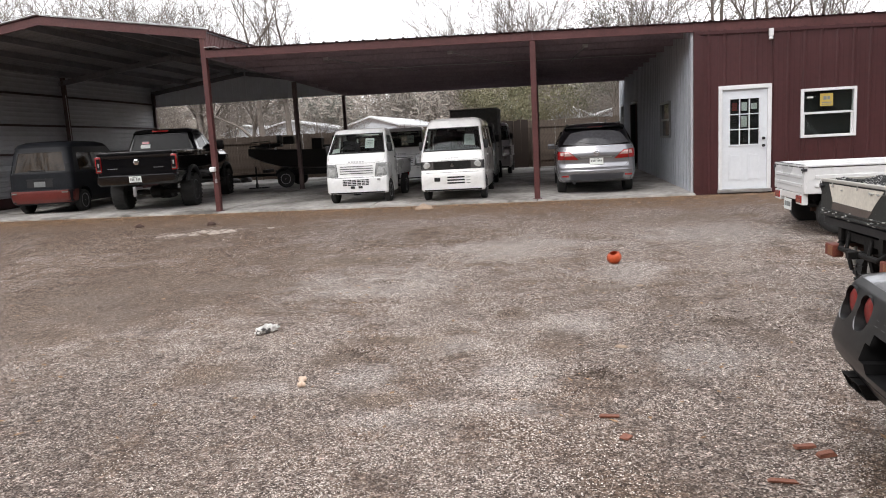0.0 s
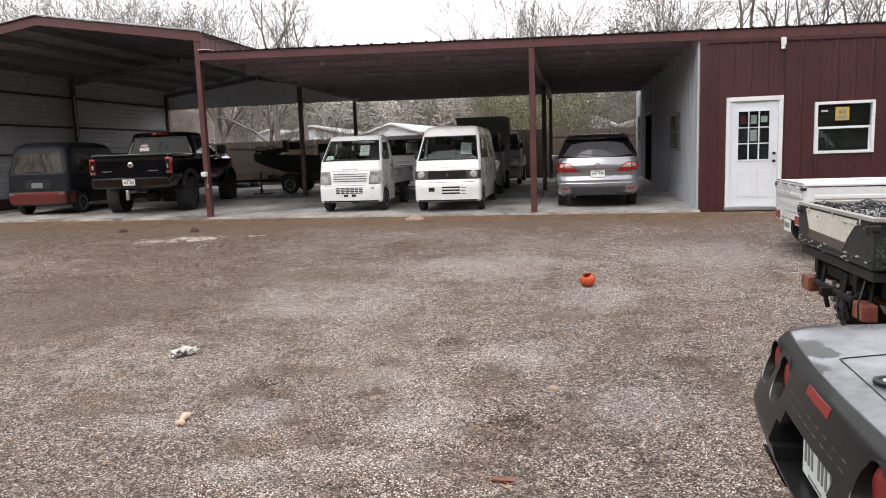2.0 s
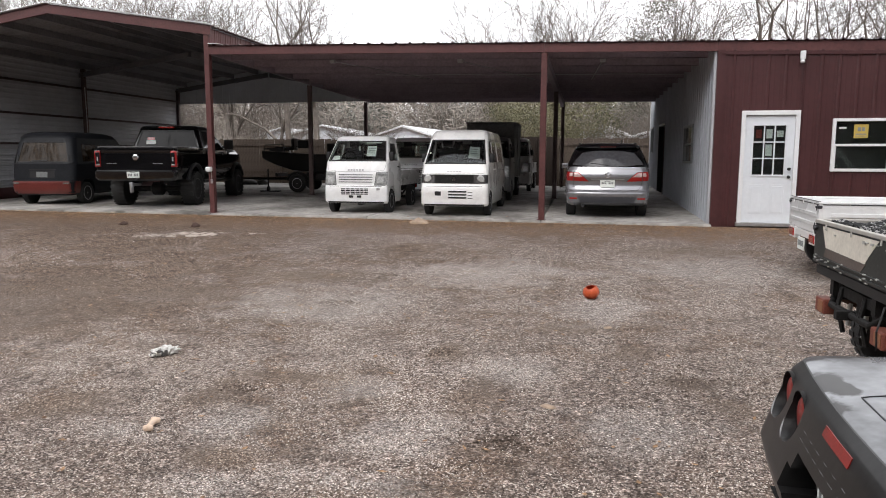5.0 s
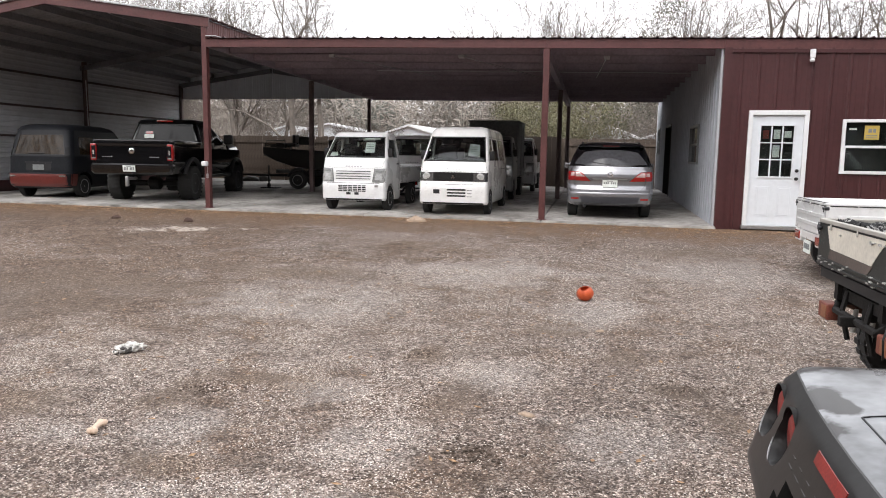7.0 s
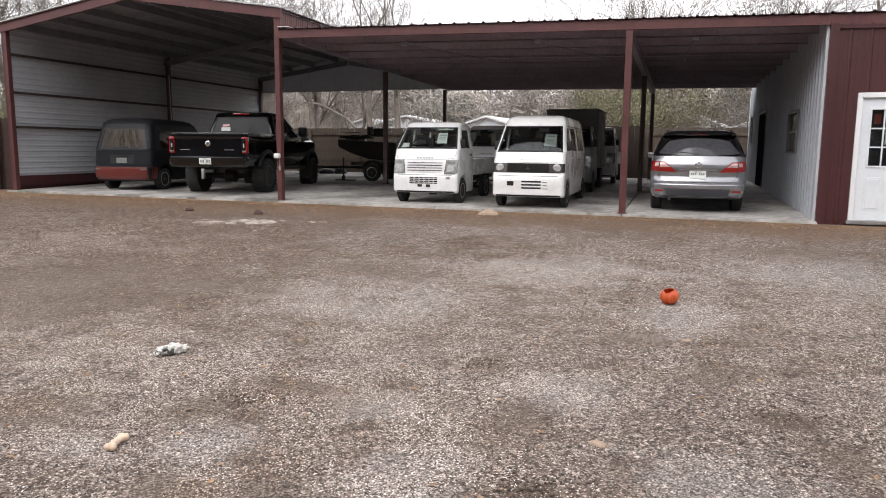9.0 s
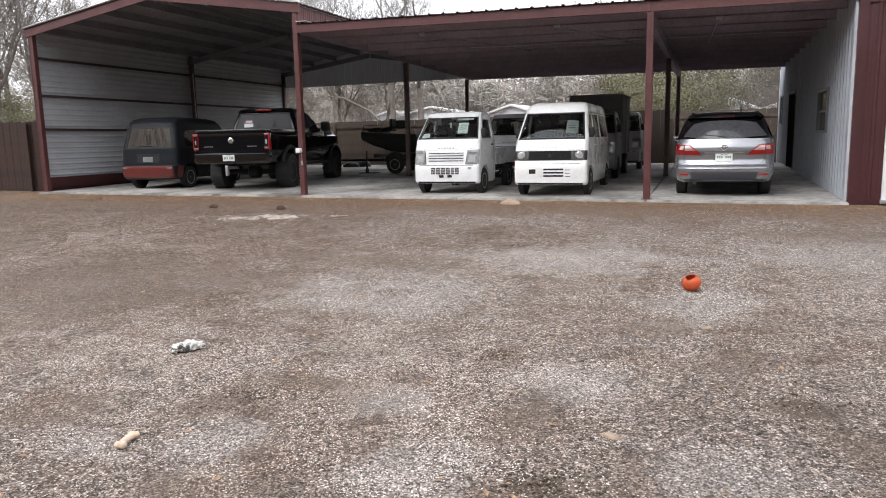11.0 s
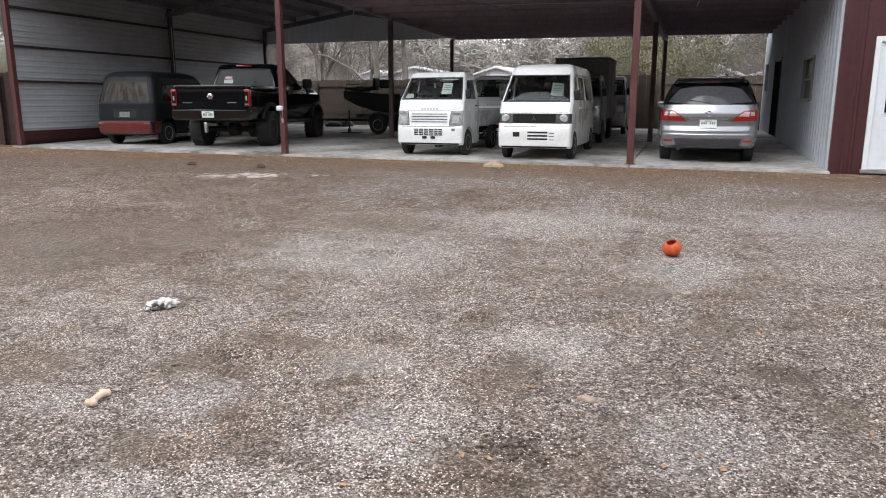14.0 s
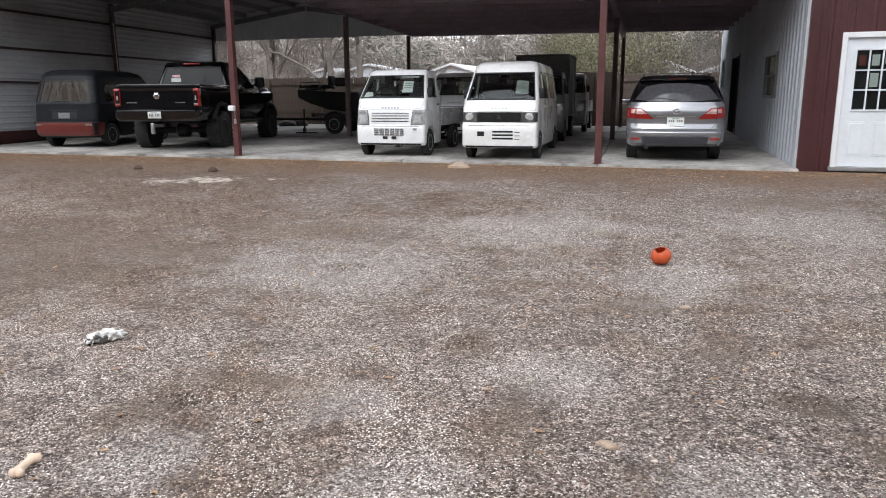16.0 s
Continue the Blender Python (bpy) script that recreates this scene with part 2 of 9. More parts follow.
M_LINER = mat("scuffed_black_plastic", (0.012, 0.012, 0.013), 0.5, var=0.3, scale=7.0, mottle=0.55, bump=0.4, bscale=25)
M_BOXGREY = mat("dark_grey_canvas", (0.19, 0.20, 0.19), 0.75, var=0.25, scale=2, bump=0.2, bscale=30)



def speck(material, at, width, col):
    """Rare pale scuffs: the top of the colour range takes another colour."""
    for nd in material.node_tree.nodes:
        if nd.type == "VALTORGB":
            e = nd.color_ramp.elements.new(at)
            e.color = nd.color_ramp.elements[1].color
            e = nd.color_ramp.elements.new(at + width)
            e.color = (*col, 1)
            nd.color_ramp.elements[-1].color = (*col, 1)


speck(M_DARKGREEN, 0.60, 0.03, (0.10, 0.10, 0.095))
speck(M_LINER, 0.53, 0.03, (0.50, 0.50, 0.49))

# the curves that turning wheels left in the gravel: centre and radius
ARCS = ((-3.24, 5.19, 4.98), (-3.24, 5.19, 6.35), (-9.5, 3.0, 7.2), (-9.5, 3.0, 8.6))


# where clean pale chips lie thick, and where brown mud shows through: centre and half widths
PALE = ((-2.14, 8.56, 1.0, 0.95), (-0.71, 6.0, 0.33, 0.26), (-0.19, 5.19, 0.32, 0.30), (-1.27, 5.18, 0.30, 0.27), (-1.91, 4.92, 0.33, 0.16), (-0.33, 4.60, 0.40, 0.18), (0.71, 8.94, 0.60, 0.6),
        (2.42, 11.44, 1.2, 1.1), (0.2, 6.61, 0.35, 0.38), (1.1, 5.69, 0.48, 0.36), (-0.59, 10.69, 1.3, 0.8), (-1.08, 4.40, 0.3, 0.16))
BROWN = ((-5.3, 7.72, 1.7, 2.0), (-3.92, 8.66, 0.85, 0.55), (-1.69, 5.76, 0.17, 0.36), (-1.26, 6.07, 0.5, 0.17), (-1.15, 4.7, 0.22, 0.14), (-0.38, 7.02, 0.18, 0.26), (0.06, 6.15, 0.16, 0.41), (1.47, 6.64, 0.20, 0.18),
         (1.1, 7.39, 0.26, 0.24), (1.72, 6.15, 0.17, 0.18), (-3.1, 10.09, 1.2, 0.5), (0.54, 8.07, 0.28, 0.26), (2.03, 12.6, 0.9, 0.6), (-2.51, 5.28, 0.33, 0.28))


def patch_group():
    """Soft-edged masks of the pale and the brown patches, by the place on the ground."""
    g = bpy.data.node_groups.new("yard_patches", "ShaderNodeTree")
    for nm in ("Pale", "Brown"):
        g.interface.new_socket(nm, in_out="OUTPUT", socket_type="NodeSocketFloat")
    n, l = g.nodes, g.links
    out = n.new("NodeGroupOutput")
    tc = n.new("ShaderNodeTexCoord")
    warp = n.new("ShaderNodeTexNoise")
    warp.inputs["Scale"].default_value, warp.inputs["Detail"].default_value, warp.inputs["Roughness"].default_value = 1.5, 7.0, 0.68
    l.new(tc.outputs["Object"], warp.inputs["Vector"])
    for nm, spots in (("Pale", PALE), ("Brown", BROWN)):
        last = None
        for x, y, a, b in spots:
            v = n.new("ShaderNodeVectorMath")
            v.operation = "SUBTRACT"
            v.inputs[1].default_value = (x, y, 0)
            l.new(tc.outputs["Object"], v.inputs[0])
            k = n.new("ShaderNodeVectorMath")
            k.operation = "MULTIPLY"
            k.inputs[1].default_value = (1 / a, 1 / b, 0)
            l.new(v.outputs[0], k.inputs[0])
            d = n.new("ShaderNodeVectorMath")
            d.operation = "LENGTH"
            l.new(k.outputs[0], d.inputs[0])
            if last is None:
                last = d.outputs["Value"]
            else:
                q = n.new("ShaderNodeMath")
                q.operation = "MINIMUM"
                l.new(last, q.inputs[0])
                l.new(d.outputs["Value"], q.inputs[1])
                last = q.outputs[0]
        w = n.new("ShaderNodeMath")
        w.operation = "MULTIPLY_ADD"
        w.inputs[1].default_value = 3.6
        l.new(warp.outputs["Fac"], w.inputs[0])
        l.new(last, w.inputs[2])
        r = n.new("ShaderNodeMapRange")
        r.interpolation_type = "SMOOTHSTEP"
        r.inputs["From Min"].default_value, r.inputs["From Max"].default_value = 3.15, 2.15
        l.new(w.outputs[0], r.inputs["Value"])
        l.new(r.outputs["Result"], out.inputs[nm])
    return g


def gravel_mats():
    """The yard's ground: pale chips, brown mud showing through, leaf litter along the slab. And the loose chips lying on it."""
    patches = patch_group()
    m = bpy.data.materials.new("gravel_ground")
    m.use_nodes = True
    n, l = m.node_tree.nodes, m.node_tree.links
    p = n["Principled BSDF"]
    p.inputs["Roughness"].default_value = 0.8
    p.inputs["Specular IOR Level"].default_value = 0.35
    tc = n.new("ShaderNodeTexCoord")

    def noise_tex(scale, detail=4.0, rough=0.55, dist=0.0):
        q = n.new("ShaderNodeTexNoise")
        q.inputs["Scale"].default_value, q.inputs["Detail"].default_value = scale, detail
        q.inputs["Roughness"].default_value, q.inputs["Distortion"].default_value = rough, dist
        l.new(tc.outputs["Object"], q.inputs["Vector"])
        return q.outputs["Fac"]

    def ramp(fac, stops):
        r = n.new("ShaderNodeValToRGB")
        e = r.color_ramp.elements
        while len(e) < len(stops):
            e.new(0.5)
        for k, (pos, c) in enumerate(stops):
            e[k].position, e[k].color = pos, (*c, 1)
        l.new(fac, r.inputs["Fac"])
        return r.outputs["Color"]

    def mix(fac, a, b, kind="MIX"):
        q = n.new("ShaderNodeMix")
        q.data_type, q.blend_type = "RGBA", kind
        if isinstance(fac, float):
            q.inputs["Factor"].default_value = fac
        else:
            l.new(fac, q.inputs["Factor"])
        for key, v in (("A", a), ("B", b)):
            if isinstance(v, tuple):
                q.inputs[key].default_value = (*v, 1)
            else:
                l.new(v, q.inputs[key])
        return q.outputs["Result"]

    def math_node(kind, a, b=0.0, c=0.0):
        q = n.new("ShaderNodeMath")
        q.operation = kind
        for k, v in enumerate((a, b, c)):
            if isinstance(v, (int, float)):
                q.inputs[k].default_value = v
            else:
                l.new(v, q.inputs[k])
        return q.outputs[0]

    def span(v, a, b):
        q = n.new("ShaderNodeMapRange")
        q.interpolation_type = "SMOOTHSTEP"
        q.inputs["From Min"].default_value, q.inputs["From Max"].default_value = a, b
        l.new(v, q.inputs["Value"])
        return q.outputs["Result"]

    xyz = n.new("ShaderNodeSeparateXYZ")
    l.new(tc.outputs["Object"], xyz.inputs["Vector"])
    vor = n.new("ShaderNodeTexVoronoi")
    vor.inputs["Scale"].default_value = 105.0
    l.new(tc.outputs["Object"], vor.inputs["Vector"])
    sep = n.new("ShaderNodeSeparateColor")
    l.new(vor.outputs["Color"], sep.inputs["Color"])
    chips = ramp(sep.outputs["Red"], ((0.0, (0.045, 0.031, 0.024)), (0.35, (0.128, 0.093, 0.075)), (0.62, (0.245, 0.190, 0.162)), (0.84, (0.37, 0.305, 0.265)), (1.0, (0.62, 0.545, 0.49))))
    vor2 = n.new("ShaderNodeTexVoronoi")
    vor2.inputs["Scale"].default_value = 42.0
    l.new(tc.outputs["Object"], vor2.inputs["Vector"])
    sep2 = n.new("ShaderNodeSeparateColor")
    l.new(vor2.outputs["Color"], sep2.inputs["Color"])
    tone = ramp(sep2.outputs["Red"], ((0.0, (0.62, 0.60, 0.58)), (0.5, (0.95, 0.94, 0.93)), (0.85, (1.25, 1.24, 1.23)), (1.0, (1.75, 1.76, 1.77))))
    mud = ramp(sep.outputs["Green"], ((0.0, (0.055, 0.033, 0.022)), (0.55, (0.135, 0.088, 0.061)), (0.85, (0.235, 0.164, 0.120)), (1.0, (0.52, 0.42, 0.34))))
    big = noise_tex(0.34, 5.0, 0.6, 0.4)
    mid = noise_tex(1.6, 5.0, 0.6, 0.3)
    left = span(xyz.outputs["X"], -1.5, -8.0)
    worn = math_node("ADD", math_node("MULTIPLY_ADD", big, 0.62, math_node("MULTIPLY", mid, 0.5)), math_node("MULTIPLY", left, 0.13))
    for cx, cy, rad in ARCS:
        ax = math_node("ADD", xyz.outputs["X"], -cx)
        ay = math_node("ADD", xyz.outputs["Y"], -cy)
        far = math_node("SQRT", math_node("ADD", math_node("MULTIPLY", ax, ax), math_node("MULTIPLY", ay, ay)))
        off = math_node("ABSOLUTE", math_node("ADD", far, math_node("MULTIPLY_ADD", mid, 0.25, -rad - 0.12)))
        band = math_node("MULTIPLY", span(off, 0.16, 0.03), span(noise_tex(0.9, 3.0), 0.42, 0.62))
        worn = math_node("MULTIPLY_ADD", band, 0.13, worn)
    base = mix(1.0, mix(span(worn, 0.51, 0.70), chips, mud), tone, "MULTIPLY")
    clump = ramp(noise_tex(11.0, 5.0, 0.7), ((0.34, (0.66, 0.65, 0.64)), (0.5, (0.98, 0.98, 0.98)), (0.66, (1.36, 1.36, 1.37))))
    base = mix(1.0, base, clump, "MULTIPLY")
    pg = n.new("ShaderNodeGroup")
    pg.node_tree = patches
    earth = ramp(sep.outputs["Green"], ((0.0, (0.070, 0.046, 0.033)), (0.5, (0.150, 0.108, 0.080)), (0.85, (0.24, 0.18, 0.138)), (1.0, (0.46, 0.38, 0.31))))
    clean = ramp(sep.outputs["Red"], ((0.0, (0.10, 0.082, 0.074)), (0.3, (0.29, 0.255, 0.235)), (0.65, (0.46, 0.42, 0.395)), (1.0, (0.76, 0.71, 0.67))))
    base = mix(math_node("MULTIPLY", pg.outputs["Brown"], 0.6), base, earth)
    base = mix(math_node("MULTIPLY", pg.outputs["Pale"], 0.42), base, clean)
    litter_line = math_node("MULTIPLY_ADD", mid, 1.4, xyz.outputs["Y"])
    litter = math_node("MULTIPLY", span(litter_line, 14.1, 15.3), span(noise_tex(5.0, 4.0), 0.25, 0.55))
    leafy = ramp(sep.outputs["Blue"], ((0.0, (0.075, 0.042, 0.026)), (0.5, (0.160, 0.092, 0.055)), (0.86, (0.27, 0.175, 0.112)), (1.0, (0.58, 0.48, 0.39))))
    base = mix(litter, base, leafy)
    # bare mud where wheels have dug
    for mx_, my_, mr_ in ((0.35, 5.30, 0.17), (1.48, 6.62, 0.24), (-0.44, 7.03, 0.20), (0.30, 7.35, 0.22), (-1.55, 5.75, 0.14), (-2.03, 8.62, 0.25)):
        ax = math_node("ADD", xyz.outputs["X"], -mx_)
        ay = math_node("MULTIPLY", math_node("ADD", xyz.outputs["Y"], -my_), 1.2)
        far = math_node("SQRT", math_node("ADD", math_node("MULTIPLY", ax, ax), math_node("MULTIPLY", ay, ay)))
        far = math_node("MULTIPLY_ADD", noise_tex(7.0, 4.0), 0.25, far)
        base = mix(math_node("MULTIPLY", span(far, mr_ + 0.13, mr_ + 0.02), 0.5), base, (0.085, 0.058, 0.042))
    # pale spilled sand with a ragged edge
    dx = math_node("MULTIPLY", math_node("ADD", xyz.outputs["X"], 6.64), 0.74)
    lean = math_node("MULTIPLY_ADD", xyz.outputs["X"], -0.25, xyz.outputs["Y"])
    dy = math_node("MULTIPLY", math_node("ADD", lean, -14.54), 1.55)
    d = math_node("SQRT", math_node("ADD", math_node("MULTIPLY", dx, dx), math_node("MULTIPLY", dy, dy)))
    d = math_node("MULTIPLY_ADD", noise_tex(2.2, 6.0, 0.72), 3.4, d)
    base = mix(math_node("MULTIPLY", span(d, 2.32, 2.10), span(noise_tex(9.0, 5.0), 0.34, 0.56)), base, (0.60, 0.52, 0.45))
    l.new(base, p.inputs["Base Color"])
    hgt = math_node("MULTIPLY_ADD", noise_tex(14.0, 4.0), 0.8, math_node("MULTIPLY", vor.outputs["Distance"], -1.2))
    bp = n.new("ShaderNodeBump")
    bp.inputs["Strength"].default_value, bp.inputs["Distance"].default_value = 0.8, 0.025
    l.new(hgt, bp.inputs["Height"])
    l.new(bp.outputs["Normal"], p.inputs["Normal"])

    c = bpy.data.materials.new("loose_gravel_chips")
    c.use_nodes = True
    cn, cl = c.node_tree.nodes, c.node_tree.links
    cp = cn["Principled BSDF"]
    cp.inputs["Roughness"].default_value = 0.75
    cp.inputs["Specular IOR Level"].default_value = 0.33
    geo = cn.new("ShaderNodeNewGeometry")
    cr = cn.new("ShaderNodeValToRGB")
    e = cr.color_ramp.elements
    for k, (pos, col) in enumerate(((0.0, (0.055, 0.038, 0.030)), (0.22, (0.175, 0.125, 0.098)), (0.42, (0.32, 0.248, 0.210)), (0.68, (0.57, 0.485, 0.425)), (1.0, (0.86, 0.795, 0.735)))):
        if k > 1:
            e.new(pos)
    for k, (pos, col) in enumerate(((0.0, (0.055, 0.038, 0.030)), (0.22, (0.175, 0.125, 0.098)), (0.42, (0.32, 0.248, 0.210)), (0.68, (0.57, 0.485, 0.425)), (1.0, (0.86, 0.795, 0.735)))):
        e[k].position, e[k].color = pos, (*col, 1)
    cl.new(geo.outputs["Random Per Island"], cr.inputs["Fac"])
    cg = cn.new("ShaderNodeGroup")
    cg.node_tree = patches
    last = cr.outputs["Color"]
    for nm, tint, share in (("Brown", (0.74, 0.65, 0.56), 0.9), ("Pale", (1.10, 1.11, 1.12), 0.9)):
        f = cn.new("ShaderNodeMath")
        f.operation = "MULTIPLY"
        f.inputs[1].default_value = share
        cl.new(cg.outputs[nm], f.inputs[0])
        q = cn.new("ShaderNodeMix")
        q.data_type, q.blend_type = "RGBA", "MULTIPLY"
        q.inputs["B"].default_value = (*tint, 1)
        cl.new(f.outputs[0], q.inputs["Factor"])
        cl.new(last, q.inputs["A"])
        last = q.outputs["Result"]
    cl.new(last, cp.inputs["Base Color"])
    return m, c


M_GROUND, M_CHIPS = gravel_mats()

# ---- building helpers ----


def thing(name, label, category, m=None, group="", kind=""):
    """An Empty at the base of a thing, which parents its parts."""
    ob = new(name)
    ob.empty_display_size = 0.1
    if m is not None:
        ob.matrix_basis = m
    return tagged(ob, label, category, group, kind)


def mesh_of(name, bm, material, smooth=0.0):
    bmesh.ops.recalc_face_normals(bm, faces=bm.faces[:])
    me = bpy.data.meshes.new(name)
    bm.to_mesh(me)
    bm.free()
    me.materials.append(material)
    if smooth:
        for f in me.polygons:
            f.use_smooth = True
        me.set_sharp_from_angle(angle=radians(smooth))
    return me


def part(name, bm, material, parent=None, label="", smooth=0.0):
    ob = new(name, mesh_of(name, bm, material, smooth))
    if parent is not None:
        ob.parent = parent
    return tagged(ob, label)


def solid(name, bm, material, label, category, kind="", group="", smooth=0.0, m=None):
    """A top-level thing of one mesh."""
    ob = part(name, bm, material, None, "", smooth)
    if m is not None:
        ob.matrix_basis = m
    return tagged(ob, label, category, group, kind)


def B():
    return bmesh.new()


def box(bm, x0, x1, y0, y1, z0, z1, f=None, bevel=0.0):
    """A box, its corners moved by f(x, y, z) where that is given."""
    vs = []
    for z in (z0, z1):
        for x, y in ((x0, y0), (x1, y0), (x1, y1), (x0, y1)):
            vs.append(bm.verts.new(f(x, y, z) if f else (x, y, z)))
    fs = [bm.faces.new([vs[k] for k in q]) for q in ((3, 2, 1, 0), (4, 5, 6, 7), (0, 1, 5, 4), (1, 2, 6, 5), (2, 3, 7, 6), (3, 0, 4, 7))]
    if bevel:
        bmesh.ops.bevel(bm, geom=list({e for q in fs for e in q.edges}), offset=bevel, segments=2, affect="EDGES", profile=0.5)
    return vs


def tube(bm, pts, radii, n=8, caps=True):
    """A round bar along points, with a radius at each."""
    pts = [Vector(q) for q in pts]
    if isinstance(radii, (int, float)):
        radii = [radii] * len(pts)
    rings = []
    for k, q in enumerate(pts):
        d = (pts[min(k + 1, len(pts) - 1)] - pts[max(k - 1, 0)]).normalized()
        a = d.orthogonal().normalized() if k == 0 else (a - d * a.dot(d)).normalized()
        b = d.cross(a)
        rings.append([bm.verts.new(q + (a * math.cos(2 * math.pi * j / n) + b * math.sin(2 * math.pi * j / n)) * radii[k]) for j in range(n)])
    for r0, r1 in zip(rings, rings[1:]):
        for j in range(n):
            bm.faces.new((r0[j], r0[(j + 1) % n], r1[(j + 1) % n], r1[j]))
    if caps:
        bm.faces.new(rings[0][::-1])
        bm.faces.new(rings[-1])


def lathe(bm, profile, n=24, axis="x", at=(0, 0, 0)):
    """A turned body: profile of (along the axis, radius)."""
    rings = []
    for a, r in profile:
        ring = []
        for j in range(n):
            c, s = r * math.cos(2 * math.pi * j / n), r * math.sin(2 * math.pi * j / n)
            v = {"x": (a, c, s), "y": (c, a, s), "z": (c, s, a)}[axis]
            ring.append(bm.verts.new((v[0] + at[0], v[1] + at[1], v[2] + at[2])))
        rings.append(ring)
    for r0, r1 in zip(rings, rings[1:]):
        for j in range(n):
            bm.faces.new((r0[j], r0[(j + 1) % n], r1[(j + 1) % n], r1[j]))
    bm.faces.new(rings[0][::-1])
    bm.faces.new(rings[-1])


def level_at(levels, z):
    """The outline of a body of stacked outlines at a height."""
    if z <= levels[0][0]:
        return levels[0]
    for a, b in zip(levels, levels[1:]):
        if z <= b[0]:
            k = (z - a[0]) / (b[0] - a[0])
            return tuple(p + (q - p) * k for p, q in zip(a, b))
    return levels[-1]


def outline(L, nf=8, nc=5, ns=6):
    """One outline: z, y of the near end, y of the far end, half width, corner radii and bows of both ends."""
    z, y0, y1, w, r0, r1, b0, b1 = L
    pts = []
    c0, c1 = b0 * ((w - r0) / w) ** 2, b1 * ((w - r1) / w) ** 2
    for k in range(nf + 1):
        x = -(w - r0) + 2 * (w - r0) * k / nf
        pts.append((x, y0 + b0 * (x / w) ** 2, z))
    for k in range(1, nc + 1):
        a = math.pi / 2 * k / nc
        pts.append((w - r0 + r0 * math.sin(a), y0 + c0 + r0 - r0 * math.cos(a), z))
    ya, yb = y0 + c0 + r0, y1 - c1 - r1
    for k in range(1, ns + 1):
        pts.append((w, ya + (yb - ya) * k / ns, z))
    for k in range(1, nc + 1):
        a = math.pi / 2 * k / nc
        pts.append((w - r1 + r1 * math.cos(a), yb + r1 * math.sin(a), z))
    for k in range(1, nf + 1):
        x = (w - r1) - 2 * (w - r1) * k / nf
        pts.append((x, y1 - b1 * (x / w) ** 2, z))
    for k in range(1, nc + 1):
        a = math.pi / 2 * k / nc
        pts.append((-(w - r1) - r1 * math.sin(a), yb + r1 * math.cos(a), z))
    for k in range(1, ns + 1):
        pts.append((-w, yb + (ya - yb) * k / ns, z))
    for k in range(1, nc):
        a = math.pi / 2 * k / nc
        pts.append((-(w - r0) - r0 * math.cos(a), ya - r0 * math.sin(a), z))
    return pts


def body(levels, sub=1):
    """A closed body of stacked outlines."""
    bm = B()
    rings = []
    for a, b in zip(levels, levels[1:]):
        for s in range(sub):
            rings.append([bm.verts.new(p) for p in outline(tuple(u + (v - u) * s / sub for u, v in zip(a, b)))])
    rings.append([bm.verts.new(p) for p in outline(levels[-1])])
    n = len(rings[0])
    for r0, r1 in zip(rings, rings[1:]):
        for j in range(n):
            bm.faces.new((r0[j], r0[(j + 1) % n], r1[(j + 1) % n], r1[j]))
    bm.faces.new(rings[0][::-1])
    bm.faces.new(rings[-1])
    return bm


def on_body(levels, side, u, z, off=0.0):
    """The point of a body's skin on its near end (f), far end (r) or sides (R, L) at u and z, lifted off by off."""
    _, y0, y1, w, r0, r1, b0, b1 = level_at(levels, z)
    if side in "fr":
        r, b = (r0, b0) if side == "f" else (r1, b1)
        x = max(-w + 0.002, min(w - 0.002, u))
        if abs(x) <= w - r:
            d = b * (x / w) ** 2
        else:
            d = b * ((w - r) / w) ** 2 + r - math.sqrt(max(0, r * r - (abs(x) - w + r) ** 2))
        return (x, y0 + d - off, z) if side == "f" else (x, y1 - d + off, z)
    s = 1 if side == "R" else -1
    y = u
    e0, e1 = y0 + b0 * ((w - r0) / w) ** 2, y1 - b1 * ((w - r1) / w) ** 2
    x = w
    if y < e0 + r0:
        x = w - r0 + math.sqrt(max(0, r0 * r0 - (e0 + r0 - y) ** 2))
    elif y > e1 - r1:
        x = w - r1 + math.sqrt(max(0, r1 * r1 - (y - e1 + r1) ** 2))
    return (s * (x + off), y, z)


def panel(levels, side, quad, off=0.004, deep=0.012, nu=8, nz=5, bm=None):
    """A plate lying on a body's skin: quad gives u and z of the corners bottom left, bottom right, top right, top left."""
    bm = bm or B()
    (a, za), (b, zb), (c, zc), (d, zd) = quad

    def at(s, t, o):
        u = (a + (b - a) * s) * (1 - t) + (d + (c - d) * s) * t
        z = (za + (zb - za) * s) * (1 - t) + (zd + (zc - zd) * s) * t
        return on_body(levels, side, u, z, o)

    top = [[bm.verts.new(at(i / nu, j / nz, off)) for i in range(nu + 1)] for j in range(nz + 1)]
    low = [[bm.verts.new(at(i / nu, j / nz, off - deep)) for i in range(nu + 1)] for j in range(nz + 1)]
    for g, rev in ((top, 0), (low, 1)):
        for j in range(nz):
            for i in range(nu):
                q = (g[j][i], g[j][i + 1], g[j + 1][i + 1], g[j + 1][i])
                bm.faces.new(q[::-1] if rev else q)
    rim = [(0, i) for i in range(nu)] + [(j, nu) for j in range(nz)] + [(nz, i) for i in range(nu, 0, -1)] + [(j, 0) for j in range(nz, 0, -1)]
    for (j, i), (j2, i2) in zip(rim, rim[1:] + rim[:1]):
        bm.faces.new((top[j2][i2], top[j][i], low[j][i], low[j2][i2]))
    return bm


